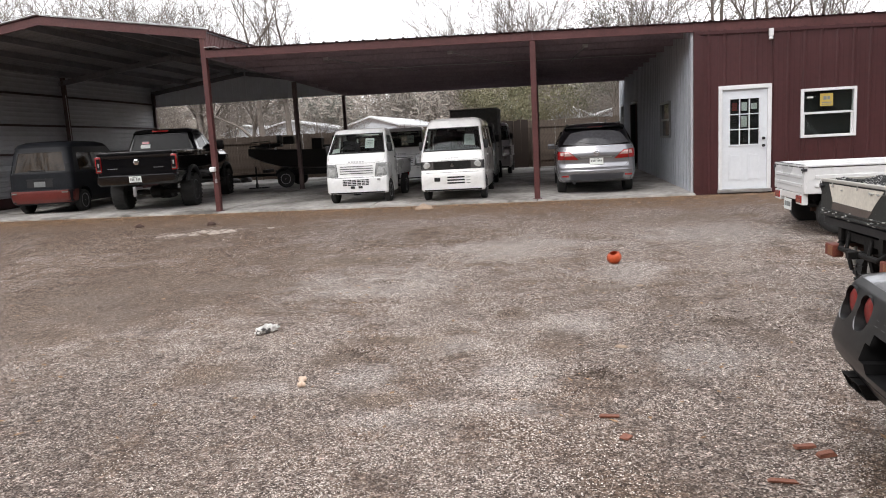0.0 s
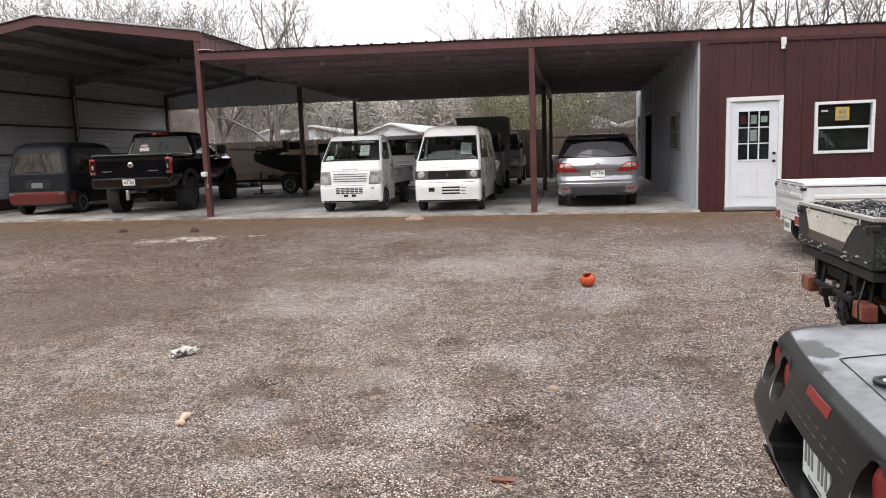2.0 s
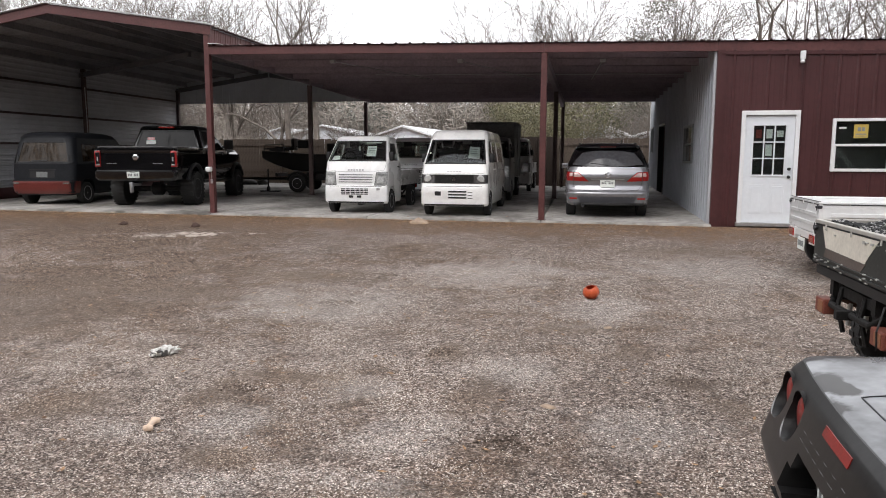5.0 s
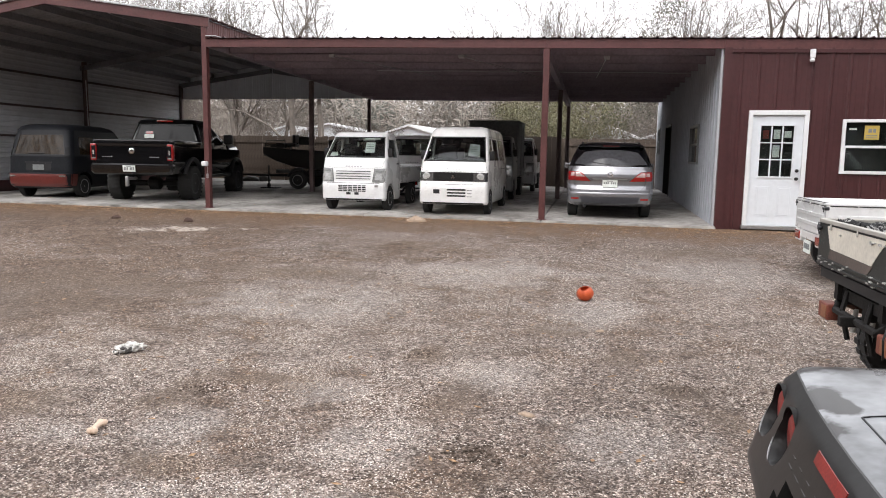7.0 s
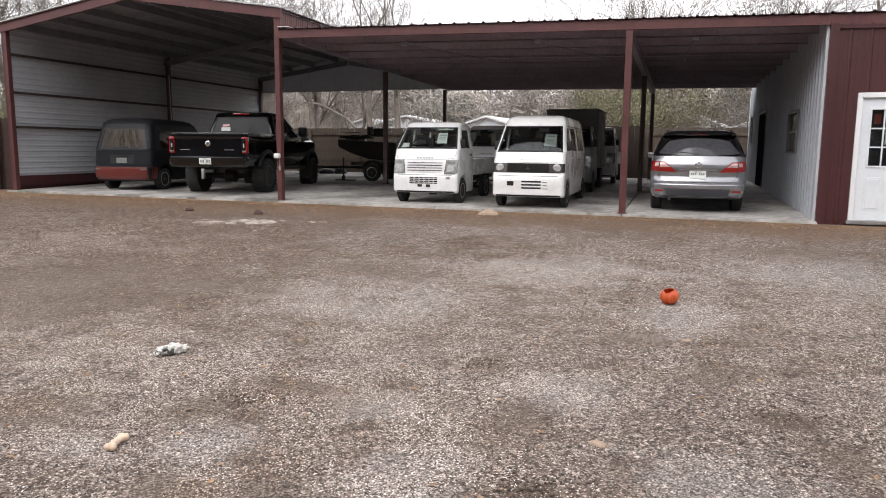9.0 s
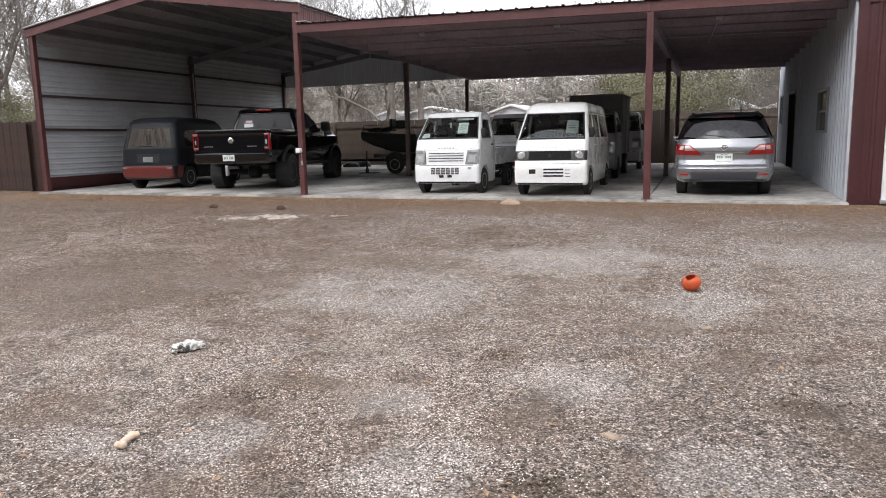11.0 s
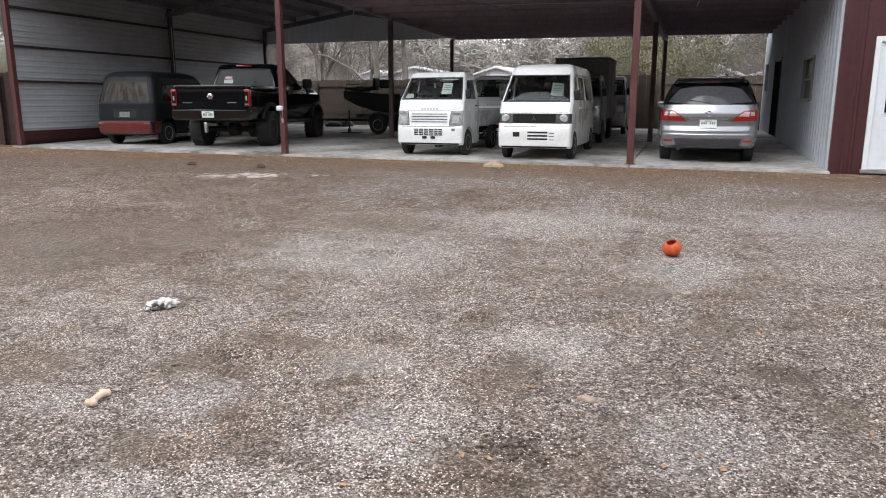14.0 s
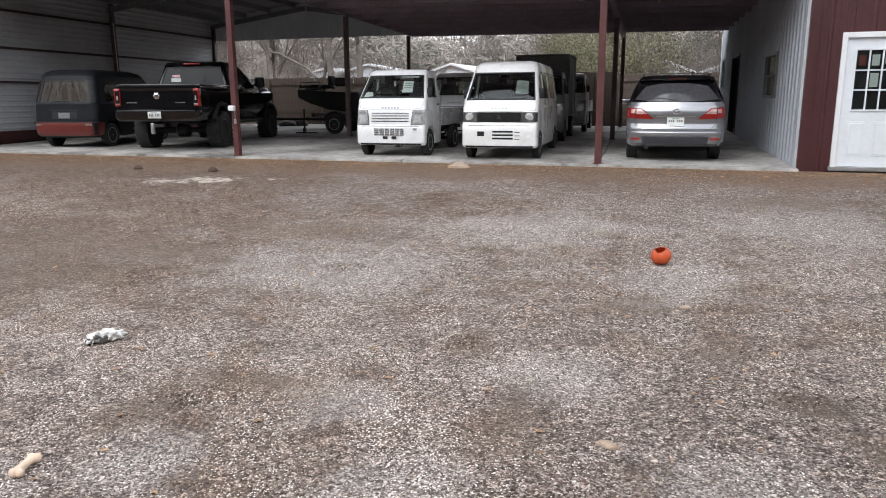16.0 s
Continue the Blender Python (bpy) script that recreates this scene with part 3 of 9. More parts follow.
def carve(bm, cutters):
    """bm with the closed meshes cutters taken out of it."""
    def obj(b, name):
        bmesh.ops.recalc_face_normals(b, faces=b.faces[:])
        me = bpy.data.meshes.new(name)
        b.to_mesh(me)
        b.free()
        return new(name, me)
    ob = obj(bm, "carved")
    tools = [obj(c, "cutter") for c in cutters]
    for t in tools:
        md = ob.modifiers.new("cut", "BOOLEAN")
        md.operation, md.object, md.solver = "DIFFERENCE", t, "EXACT"
    dg = bpy.context.evaluated_depsgraph_get()
    me = bpy.data.meshes.new_from_object(ob.evaluated_get(dg))
    out = B()
    out.from_mesh(me)
    for o in (ob, *tools):
        data = o.data
        bpy.data.objects.remove(o)
        bpy.data.meshes.remove(data)
    bpy.data.meshes.remove(me)
    return out


def drum(y, z, r, x0, x1, n=28):
    """A cutter for a wheel arch."""
    bm = B()
    lathe(bm, [(x0, r), (x1, r)], n, "x", (0, y, z))
    return bm


def wheel(parent, x, y, r, width, rim_mat, rim_r, spokes=0, tread=False, side=1, rim_label=""):
    """A wheel at the axle's end; side: +1 where its outer face points to +x."""
    w = new("wheel")
    w.parent = parent
    w.matrix_basis = pose(x, y, r)
    bm = B()
    h = width / 2
    lathe(bm, [(-h * 0.8, rim_r), (-h, rim_r + (r - rim_r) * 0.45), (-h * 0.92, r - 0.022), (-h * 0.72, r), (h * 0.72, r), (h * 0.92, r - 0.022), (h, rim_r + (r - rim_r) * 0.45), (h * 0.8, rim_r)], 32)
    if tread:
        for k in range(26):
            a = 2 * math.pi * k / 26
            for sx in (-1, 1):
                vs = box(bm, min(sx * h * 0.15, sx * h), max(sx * h * 0.15, sx * h), -0.022, 0.022, r - 0.01, r + 0.006)
                bmesh.ops.rotate(bm, verts=vs, cent=(0, 0, 0), matrix=Matrix.Rotation(a + (0.06 if sx > 0 else 0), 3, "X"))
    tyre = part("tyre", bm, M_RUBBER, w, smooth=40)
    bm = B()
    s = side
    lathe(bm, [(s * h * 0.30, rim_r * 0.93), (s * h * 0.84, rim_r * 1.01), (s * h * 0.86, rim_r * 0.94), (s * h * 0.45, rim_r * 0.80), (s * h * 0.52, rim_r * 0.42), (s * h * 0.78, rim_r * 0.30), (s * h * 0.80, rim_r * 0.12)], 28)
    for k in range(spokes):
        a = 2 * math.pi * k / spokes
        vs = box(bm, min(s * h * 0.4, s * h * 0.72), max(s * h * 0.4, s * h * 0.72), -rim_r * 0.11, rim_r * 0.11, rim_r * 0.2, rim_r * 0.93)
        bmesh.ops.rotate(bm, verts=vs, cent=(0, 0, 0), matrix=Matrix.Rotation(a, 3, "X"))
    part("rim", bm, rim_mat, w, rim_label, smooth=40)
    return w


def bars(parent, name, spots, size, material, m=None):
    """Small flat bars, which stand for writing; each one at (x, y, z) with its size (x, y, z)."""
    bm = B()
    for x, y, z, sx, sy, sz in spots:
        box(bm, x - sx / 2, x + sx / 2, y - sy / 2, y + sy / 2, z - sz / 2, z + sz / 2)
    return part(name, bm, material, parent)

# ---- the place: a skewed metal carport between y = 16.2 and 28.2, its yard in front ----
FRONT, MID, REAR = 16.2, 22.3, 28.2
X0, X1, X2, X3 = -16.45, -8.15, -0.55, 2.76


def sk(x, y, z):
    """The building's slant: its rows of posts run a little to the side."""
    return (x - 0.04 * (y - FRONT), y, z)


def slab_z(y):
    return 0.30 + 0.0175 * (y - FRONT)


def smooth(a, b, v):
    k = max(0.0, min(1.0, (v - a) / (b - a)))
    return k * k * (3 - 2 * k)


def ground_z(x, y):
    z = 0.262 * smooth(8.0, 15.7, y)
    z += 0.138 * smooth(16.5, 29.0, y)
    near = 1 - smooth(14, 16, y) * (1 - smooth(28.5, 30, y))
    z += near * (0.018 * noise.noise((x * 0.7, y * 0.7, 3.0)) + 0.010 * noise.noise((x * 2.3, y * 2.3, 7.0)))
    return z - 0.010


def under(x, y):
    """The underside of the flat roof's edge beams."""
    f = 3.88 - 0.025 * (x + 8.1)
    r = 3.72 - 0.012 * (x + 8.1)
    k = (y - FRONT) / (REAR - FRONT)
    return f + (r - f) * k


def graded(a, b, fine0, fine1, step, grow=1.35):
    v = list(np.arange(fine0, fine1 + 1e-6, step))
    s = step
    while v[-1] < b:
        s *= grow
        v.append(min(b, v[-1] + s))
    s = step
    while v[0] > a:
        s *= grow
        v.insert(0, max(a, v[0] - s))
    return v


def ground():
    xs, ys = graded(-420, 420, -18, 9, 0.3), graded(-120, 600, 1.0, 17.0, 0.25)
    verts = [(x, y, ground_z(x, y)) for y in ys for x in xs]
    w = len(xs)
    faces = [(j * w + i, j * w + i + 1, (j + 1) * w + i + 1, (j + 1) * w + i) for j in range(len(ys) - 1) for i in range(w - 1)]
    me = bpy.data.meshes.new("ground")
    me.from_pydata(verts, [], faces)
    for f in me.polygons:
        f.use_smooth = True
    me.materials.append(M_GROUND)
    tagged(new("ground", me), "gravel yard of pale chips and brown mud", "ground", kind="structure")


ground()


def ribs(u0, u1, pitch=0.305, h=0.028, minor=0.006):
    """Offsets along a ribbed sheet: (u, height)."""
    out = []
    k0, k1 = math.floor(u0 / pitch) - 1, math.ceil(u1 / pitch) + 1
    for k in range(k0, k1):
        c = k * pitch
        for d, v in ((-0.036, 0), (-0.016, h), (0.016, h), (0.036, 0)):
            out.append((c + d, v))
        if minor:
            for q in (pitch / 3, 2 * pitch / 3):
                for d, v in ((-0.018, 0), (-0.008, minor), (0.008, minor), (0.018, 0)):
                    out.append((c + q + d, v))
    out = [p for p in out if u0 + 0.001 < p[0] < u1 - 0.001]
    return [(u0, 0)] + out + [(u1, 0)]


def sheet(u0, u1, v0, v1, at, pitch=0.305, h=0.028, minor=0.006, thick=0.006, nv=1):
    """A ribbed sheet of metal: at(u, v, lift) gives the place; v0 and v1 may be functions of u."""
    bm = B()
    prof = ribs(u0, u1, pitch, h, minor)
    f0 = v0 if callable(v0) else (lambda u: v0)
    f1 = v1 if callable(v1) else (lambda u: v1)
    rows = []
    for lift in (0.0, -thick):
        rows.append([[bm.verts.new(at(u, f0(u) + (f1(u) - f0(u)) * j / nv, q + lift)) for u, q in prof] for j in range(nv + 1)])
    n = len(prof)
    for g in rows:
        for j in range(nv):
            for i in range(n - 1):
                bm.faces.new((g[j][i], g[j][i + 1], g[j + 1][i + 1], g[j + 1][i]))
    a, b = rows
    for i in range(n - 1):
        bm.faces.new((a[0][i], a[0][i + 1], b[0][i + 1], b[0][i]))
        bm.faces.new((a[nv][i], a[nv][i + 1], b[nv][i + 1], b[nv][i]))
    for j in range(nv):
        for i in (0, n - 1):
            bm.faces.new((a[j][i], a[j + 1][i], b[j + 1][i], b[j][i]))
    return bm


# slab, cast in bays with joints between them
slab = thing("floor", "pale grey concrete slab with dusty tyre marks", "slab", kind="structure")
bays_x = [(-16.62, X1 - 0.01), (X1 + 0.01, -4.35), (-4.33, X2 - 0.01), (X2 + 0.01, X3)]
for xa, xb in bays_x:
    for ya, yb in ((FRONT - 0.10, MID - 0.006), (MID + 0.006, REAR + 0.5)):
        bm = B()
        vs = []
        for zz in (None, 0.0):
            for x, y in ((xa, ya), (xb, ya), (xb, yb), (xa, yb)):
                vs.append(bm.verts.new(sk(x, y, 0.02 if zz is None else slab_z(y))))
        for q in ((3, 2, 1, 0), (4, 5, 6, 7), (0, 1, 5, 4), (1, 2, 6, 5), (2, 3, 7, 6), (3, 0, 4, 7)):
            bm.faces.new([vs[k] for k in q])
        bmesh.ops.bevel(bm, geom=[e for e in bm.edges if all(v.co.z > 0.2 for v in e.verts)], offset=0.012, segments=2, affect="EDGES")
        part("slab_bay", bm, M_CONC, slab)


def post(x, y, z1, name, label, w=0.125, mtl=M_REDPOST):
    ob = thing(name, label, "post", kind="structure")
    bm = B()
    z0 = slab_z(y)
    box(bm, x - w / 2, x + w / 2, y, y + w, z0, z1, sk, bevel=0.008)
    part("shaft", bm, mtl, ob)
    bm = B()
    box(bm, x - w * 0.75, x + w * 0.75, y - 0.02, y + w + 0.03, z0, z0 + 0.010, sk)
    part("base_plate", bm, mtl, ob)
    return ob


LAB = "dark red painted square steel carport post"
p_left = post(X0, FRONT, 4.45, "post_1", LAB)
p_gable = post(X1, FRONT, 4.42, "post_2", LAB)
p_mid = post(X2, FRONT, under(X2, FRONT) - 0.002, "post_3", LAB)
post(X0 + 0.1, MID, 4.5, "post_4", LAB, mtl=M_REDDARK)
post(X0 + 0.04, REAR - 0.13, 4.3, "post_5", LAB, mtl=M_REDDARK)
post(X1, MID, under(X1, MID) - 0.002, "post_6", LAB, mtl=M_REDDARK)
post(X1, REAR - 0.13, under(X1, REAR) - 0.002, "post_7", LAB, mtl=M_REDDARK)
post(X2, MID, under(X2, MID) - 0.2, "post_8", LAB, mtl=M_REDDARK)
post(X2 + 0.02, REAR - 0.13, under(X2, REAR) - 0.002, "post_9", LAB, mtl=M_REDDARK)

# flat roof over the open bays and the office
roof = thing("roof_1", "dark red ribbed metal carport roof", "roof", kind="structure")
XE = 12.0
part("roof_sheet", sheet(X1 + 0.06, XE, FRONT - 0.06, REAR + 0.1, lambda u, v, q: sk(u, v, under(u, v) + 0.19 + q), nv=6), M_RED, roof)
part("soffit", sheet(X1 + 0.08, X3 - 0.03, FRONT + 0.06, REAR - 0.02, lambda u, v, q: sk(u, v, under(u, v) + 0.181 + q * 0.2), nv=6), M_SOFFIT, roof, "dull underside of the roof sheet")
for k, (xa, xb) in enumerate(((X1 + 0.07, X2 - 0.002), (X2 + 0.002, X3 - 0.02), (X3 - 0.016, 8.2), (8.204, XE))):
    bm = B()
    box(bm, xa, xb, FRONT - 0.012, FRONT + 0.05, 0, 1, lambda x, y, z: sk(x, y, under(x, y) + (0.0 if z < 0.5 else 0.175)))
    part("fascia", bm, M_REDPOST, roof)
for y in np.arange(FRONT + 0.9, REAR - 0.3, 1.22):
    bm = B()
    for dz0, dz1, w in ((0.0, 0.18, 0.012), (0.0, 0.012, 0.06), (0.168, 0.18, 0.06)):
        box(bm, X1 + 0.138, X3 - 0.012, y, y + w, dz0, dz1, lambda x, yy, z: sk(x, yy, under(x, yy) + z))
    part("purlin", bm, M_PURLIN, roof)
bm = B()
box(bm, X1 + 0.07, XE, REAR, REAR + 0.06, 0, 1, lambda x, y, z: sk(x, y, under(x, y) + (-0.02 if z < 0.5 else 0.18)))
part("rear_beam", bm, M_PURLIN, roof)
bm = B()
box(bm, X1 + 0.075, X1 + 0.135, FRONT + 0.06, REAR - 0.01, 0, 1, lambda x, y, z: sk(x, y, under(x, y) + (-0.012 if z < 0.5 else 0.176)))
part("eave_beam", bm, M_PURLIN, roof)
for x in (X2,):
    bm = B()
    box(bm, x - 0.06, x + 0.06, FRONT + 0.13, REAR - 0.01, 0, 1, lambda xx, y, z: sk(xx, y, under(xx, y) + (-0.2 if z < 0.5 else -0.003)))
    part("rafter", bm, M_PURLIN, roof)
bm = B()
box(bm, X1 + 0.08, X1 + 0.34, FRONT - 0.07, FRONT + 3.0, 0, 1, lambda x, y, z: sk(x, y, under(x, y) + 0.225 + (0.0 if z < 0.5 else 0.012)))
part("flashing", bm, M_WHITE, roof, "bare white metal flashing")

# gabled bay
PEAK = (X0 + X1) / 2
E_L, E_R, RIDGE = 4.62, 4.53, 5.17


def gable_z(x):
    return RIDGE - (RIDGE - E_L) * (PEAK - x) / (PEAK - X0) if x < PEAK else RIDGE - (RIDGE - E_R) * (x - PEAK) / (X1 - PEAK)


groof = thing("roof_2", "dark red gabled metal carport roof, bare grey beneath", "roof", kind="structure")
for xa, xb in ((X0 - 0.16, PEAK), (PEAK, X1 + 0.14)):
    bm = sheet(FRONT - 0.06, REAR + 0.1, xa, xb, lambda u, v, q: sk(v, u, gable_z(v) + q), pitch=0.23, h=0.02)
    part("roof_sheet", bm, M_RED, groof)
    bm = sheet(FRONT + 0.06, REAR - 0.02, xa + 0.1, xb - 0.02, lambda u, v, q: sk(v, u, gable_z(v) - 0.05 + q), pitch=0.23, h=0.02)
    part("roof_lining", bm, M_GREYSTEEL, groof, "bare grey metal underside")
    bm = B()
    box(bm, xa, xb, FRONT - 0.03, FRONT + 0.03, 0, 1, lambda x, y, z: sk(x, y, gable_z(x) + (-0.21 if z < 0.5 else -0.008)))
    part("barge_board", bm, M_REDPOST, groof)
    bm = B()
    box(bm, xa, xb, FRONT - 0.08, FRONT + 0.05, 0, 1, lambda x, y, z: sk(x, y, gable_z(x) + (0.026 if z < 0.5 else 0.040)))
    part("edge_trim", bm, M_WHITE, groof, "pale drip edge")
    for y in (MID, REAR - 0.12):
        bm = B()
        box(bm, xa + 0.1, xb, y, y + 0.12, 0, 1, lambda x, yy, z: sk(x, yy, gable_z(x) + (-0.40 if z < 0.5 else -0.24)))
        part("rafter", bm, M_GREYSTEEL, groof)
    n = 4
    for k in range(n):
        xc = xa + (xb - xa) * (k + 0.6) / n
        bm = B()
        box(bm, xc - 0.035, xc + 0.035, FRONT + 0.04, REAR - 0.1, 0, 1, lambda x, yy, z: sk(x, yy, gable_z(x) + (-0.23 if z < 0.5 else -0.06)))
        part("purlin", bm, M_GREYSTEEL, groof)
bm = sheet(FRONT - 0.02, REAR, lambda u: under(X1, u) + 0.2, lambda u: E_R - 0.01, lambda u, v, q: sk(X1 + 0.07 + q, u, v), pitch=0.25, h=0.014)
part("side_strip", bm, M_REDPOST, groof)
bm = sheet(X0 - 0.08, X1 + 0.09, 3.76, lambda u: gable_z(u) - 0.012, lambda u, v, q: sk(u, REAR + 0.01 - q, v), pitch=0.3, h=0.015)
part("rear_infill", bm, M_GALVPALE, groof, "grey ribbed sheet under the rear gable")

# left wall of the gabled bay
M_GIRT = mat("dark_brown_primer", (0.045, 0.028, 0.027), 0.6, var=0.2, scale=2)
lw = thing("wall_west", "bare grey metal wall with horizontal ribs", "wall", kind="structure")
zs = [0.68, 1.98, 2.88, 3.86, 4.55]
for za, zb in zip(zs, zs[1:]):
    for ya, yb in ((FRONT + 0.13, MID - 0.01), (MID + 0.0, REAR + 0.05)):
        bm = sheet(za, zb, ya, yb, lambda u, v, q: sk(X0 - 0.03 + q, v, u), pitch=0.15, h=0.016, minor=0)
        part("wall_panel", bm, M_GALV, lw)
for z in zs[1:4]:
    bm = B()
    box(bm, X0 - 0.012, X0 + 0.07, FRONT + 0.13, REAR - 0.14, z - 0.032, z + 0.032, sk)
    part("girt", bm, M_GIRT, lw)
bm = B()
box(bm, X0 - 0.01, X0 + 0.06, FRONT + 0.13, REAR, 0.42, 0.68, sk)
part("kick_board", bm, M_RED, lw)
bm = B()
box(bm, X0 - 0.10, X0 - 0.045, FRONT, REAR, 0.1, 4.55, sk)
part("outer_skin", bm, M_RED, lw)
bm = B()
tube(bm, [sk(X0 + 0.22, MID - 0.02, 0.5), sk(X0 + 0.22, MID - 0.02, 2.4), sk(X0 + 0.2, MID - 0.02, 3.9)], 0.012, 6)
part("cable", bm, M_WHITE, lw, "white cable stapled to the post")

# the office: red front wall with door and window, bare metal side wall
fw = thing("wall_south", "dark red ribbed metal office wall", "wall", kind="structure")
DOOR = (3.23, 4.26, 0.33, 2.48)
WIN = (4.82, 5.86, 1.34, 2.32)


def top_front(u):
    return under(u, FRONT) + 0.02


def front_panel(xa, xb, za, zb):
    part("wall_panel", sheet(xa, xb, za, zb, lambda u, v, q: sk(u, FRONT - q, v), h=0.02, minor=0.002), M_RED, fw)
    bm = B()
    zt = (zb(xa), zb(xb)) if callable(zb) else (zb, zb)
    box(bm, xa, xb, FRONT + 0.008, FRONT + 0.14, 0, 1, lambda x, y, z: sk(x, y, za if z < 0.5 else (zt[0] if x == xa else zt[1])))
    part("wall_core", bm, M_DARKINT, fw)


front_panel(X3 + 0.12, DOOR[0], 0.25, top_front)
front_panel(DOOR[0] + 0.002, DOOR[1] - 0.002, DOOR[3], top_front)
front_panel(DOOR[1], WIN[0], 0.25, top_front)
front_panel(WIN[0] + 0.002, WIN[1] - 0.002, WIN[3], top_front)
front_panel(WIN[0] + 0.002, WIN[1] - 0.002, 0.25, WIN[2])
front_panel(WIN[1], 9.0, 0.25, top_front)
front_panel(9.004, XE, 0.25, top_front)
bm = B()
box(bm, X3 - 0.02, X3 + 0.12, FRONT - 0.03, FRONT + 0.14, 0, 1, lambda x, y, z: sk(x, y, 0.25 if z < 0.5 else top_front(x)))
part("corner_trim", bm, M_RED, fw)
bm = B()
box(bm, X3 + 0.12, XE, FRONT - 0.034, FRONT - 0.028, 0, 1, lambda x, y, z: sk(x, y, top_front(x) + (-0.09 if z < 0.5 else -0.025)))
part("eave_trim", bm, M_RED, fw)

sw = thing("wall_west_office", "bare galvanised ribbed metal side wall", "wall", kind="structure")
SDOOR = (24.7, 26.5, 0.44, 2.66)
SWINS = ((18.75, 20.15, 1.46, 2.36), (28.45, 29.25, 1.75, 2.70))
WEND = 29.9


def side_panel(ya, yb, za, zb):
    part("wall_panel", sheet(ya, yb, za, zb, lambda u, v, q: sk(X3 - 0.02 - q, u, v), h=0.03), M_GALV2, sw)
    bm = B()
    box(bm, X3 - 0.01, X3 + 0.10, ya, yb, za if not callable(za) else za(ya), 1, lambda x, y, z: sk(x, y, z if z != 1 else (zb(y) - 0.01 if callable(zb) else zb)))
    part("wall_core", bm, M_DARKINT, sw)


def side_top(u):
    return under(X3, min(u, REAR)) + 0.17


def side_low(u):
    return slab_z(u) - 0.02


cuts = [(SWINS[0], True), (SDOOR, False), (SWINS[1], True)]
y = FRONT + 0.145
for (ya, yb, za, zb), win in cuts:
    side_panel(y, ya, side_low, side_top)
    side_panel(ya + 0.002, yb - 0.002, zb, side_top)
    if win:
        side_panel(ya + 0.002, yb - 0.002, side_low, za)
    y = yb
side_panel(y, WEND, side_low, side_top)
bm = B()
box(bm, X3 - 0.065, X3 + 0.12, FRONT + 0.05, FRONT + 0.14, 0, 1, lambda x, y, z: sk(x, y, 0.27 if z < 0.5 else under(x, y) - 0.002))
part("corner_trim", bm, M_GALV, sw, "bright galvanised corner trim")
bm = B()
box(bm, X3 - 0.06, X3 + 0.10, WEND, WEND + 0.06, 0.45, 3.6, sk)
part("corner_trim", bm, M_WHITE, sw, "white corner trim")
# the rest of the office shell
for nm, a in (("wall_north", (X3 + 0.1, XE, WEND - 0.14, WEND, 0.2, 3.55)), ("wall_east", (XE, XE + 0.14, FRONT, WEND, 0.2, 3.6)), ("floor_office", (X3 + 0.1, XE, FRONT + 0.14, WEND - 0.14, 0.22, 0.44))):
    bm = B()
    box(bm, *a, sk)
    solid(nm, bm, M_RED if nm != "floor_office" else M_CONC, "plain shell of the office", "wall" if "wall" in nm else "floor", "structure")
bm = B()
box(bm, X3 + 0.1, XE, FRONT + 0.14, WEND - 0.14, 3.42, 3.46, sk)
solid("ceiling", bm, M_WHITE, "plain white office ceiling", "ceiling", "structure")


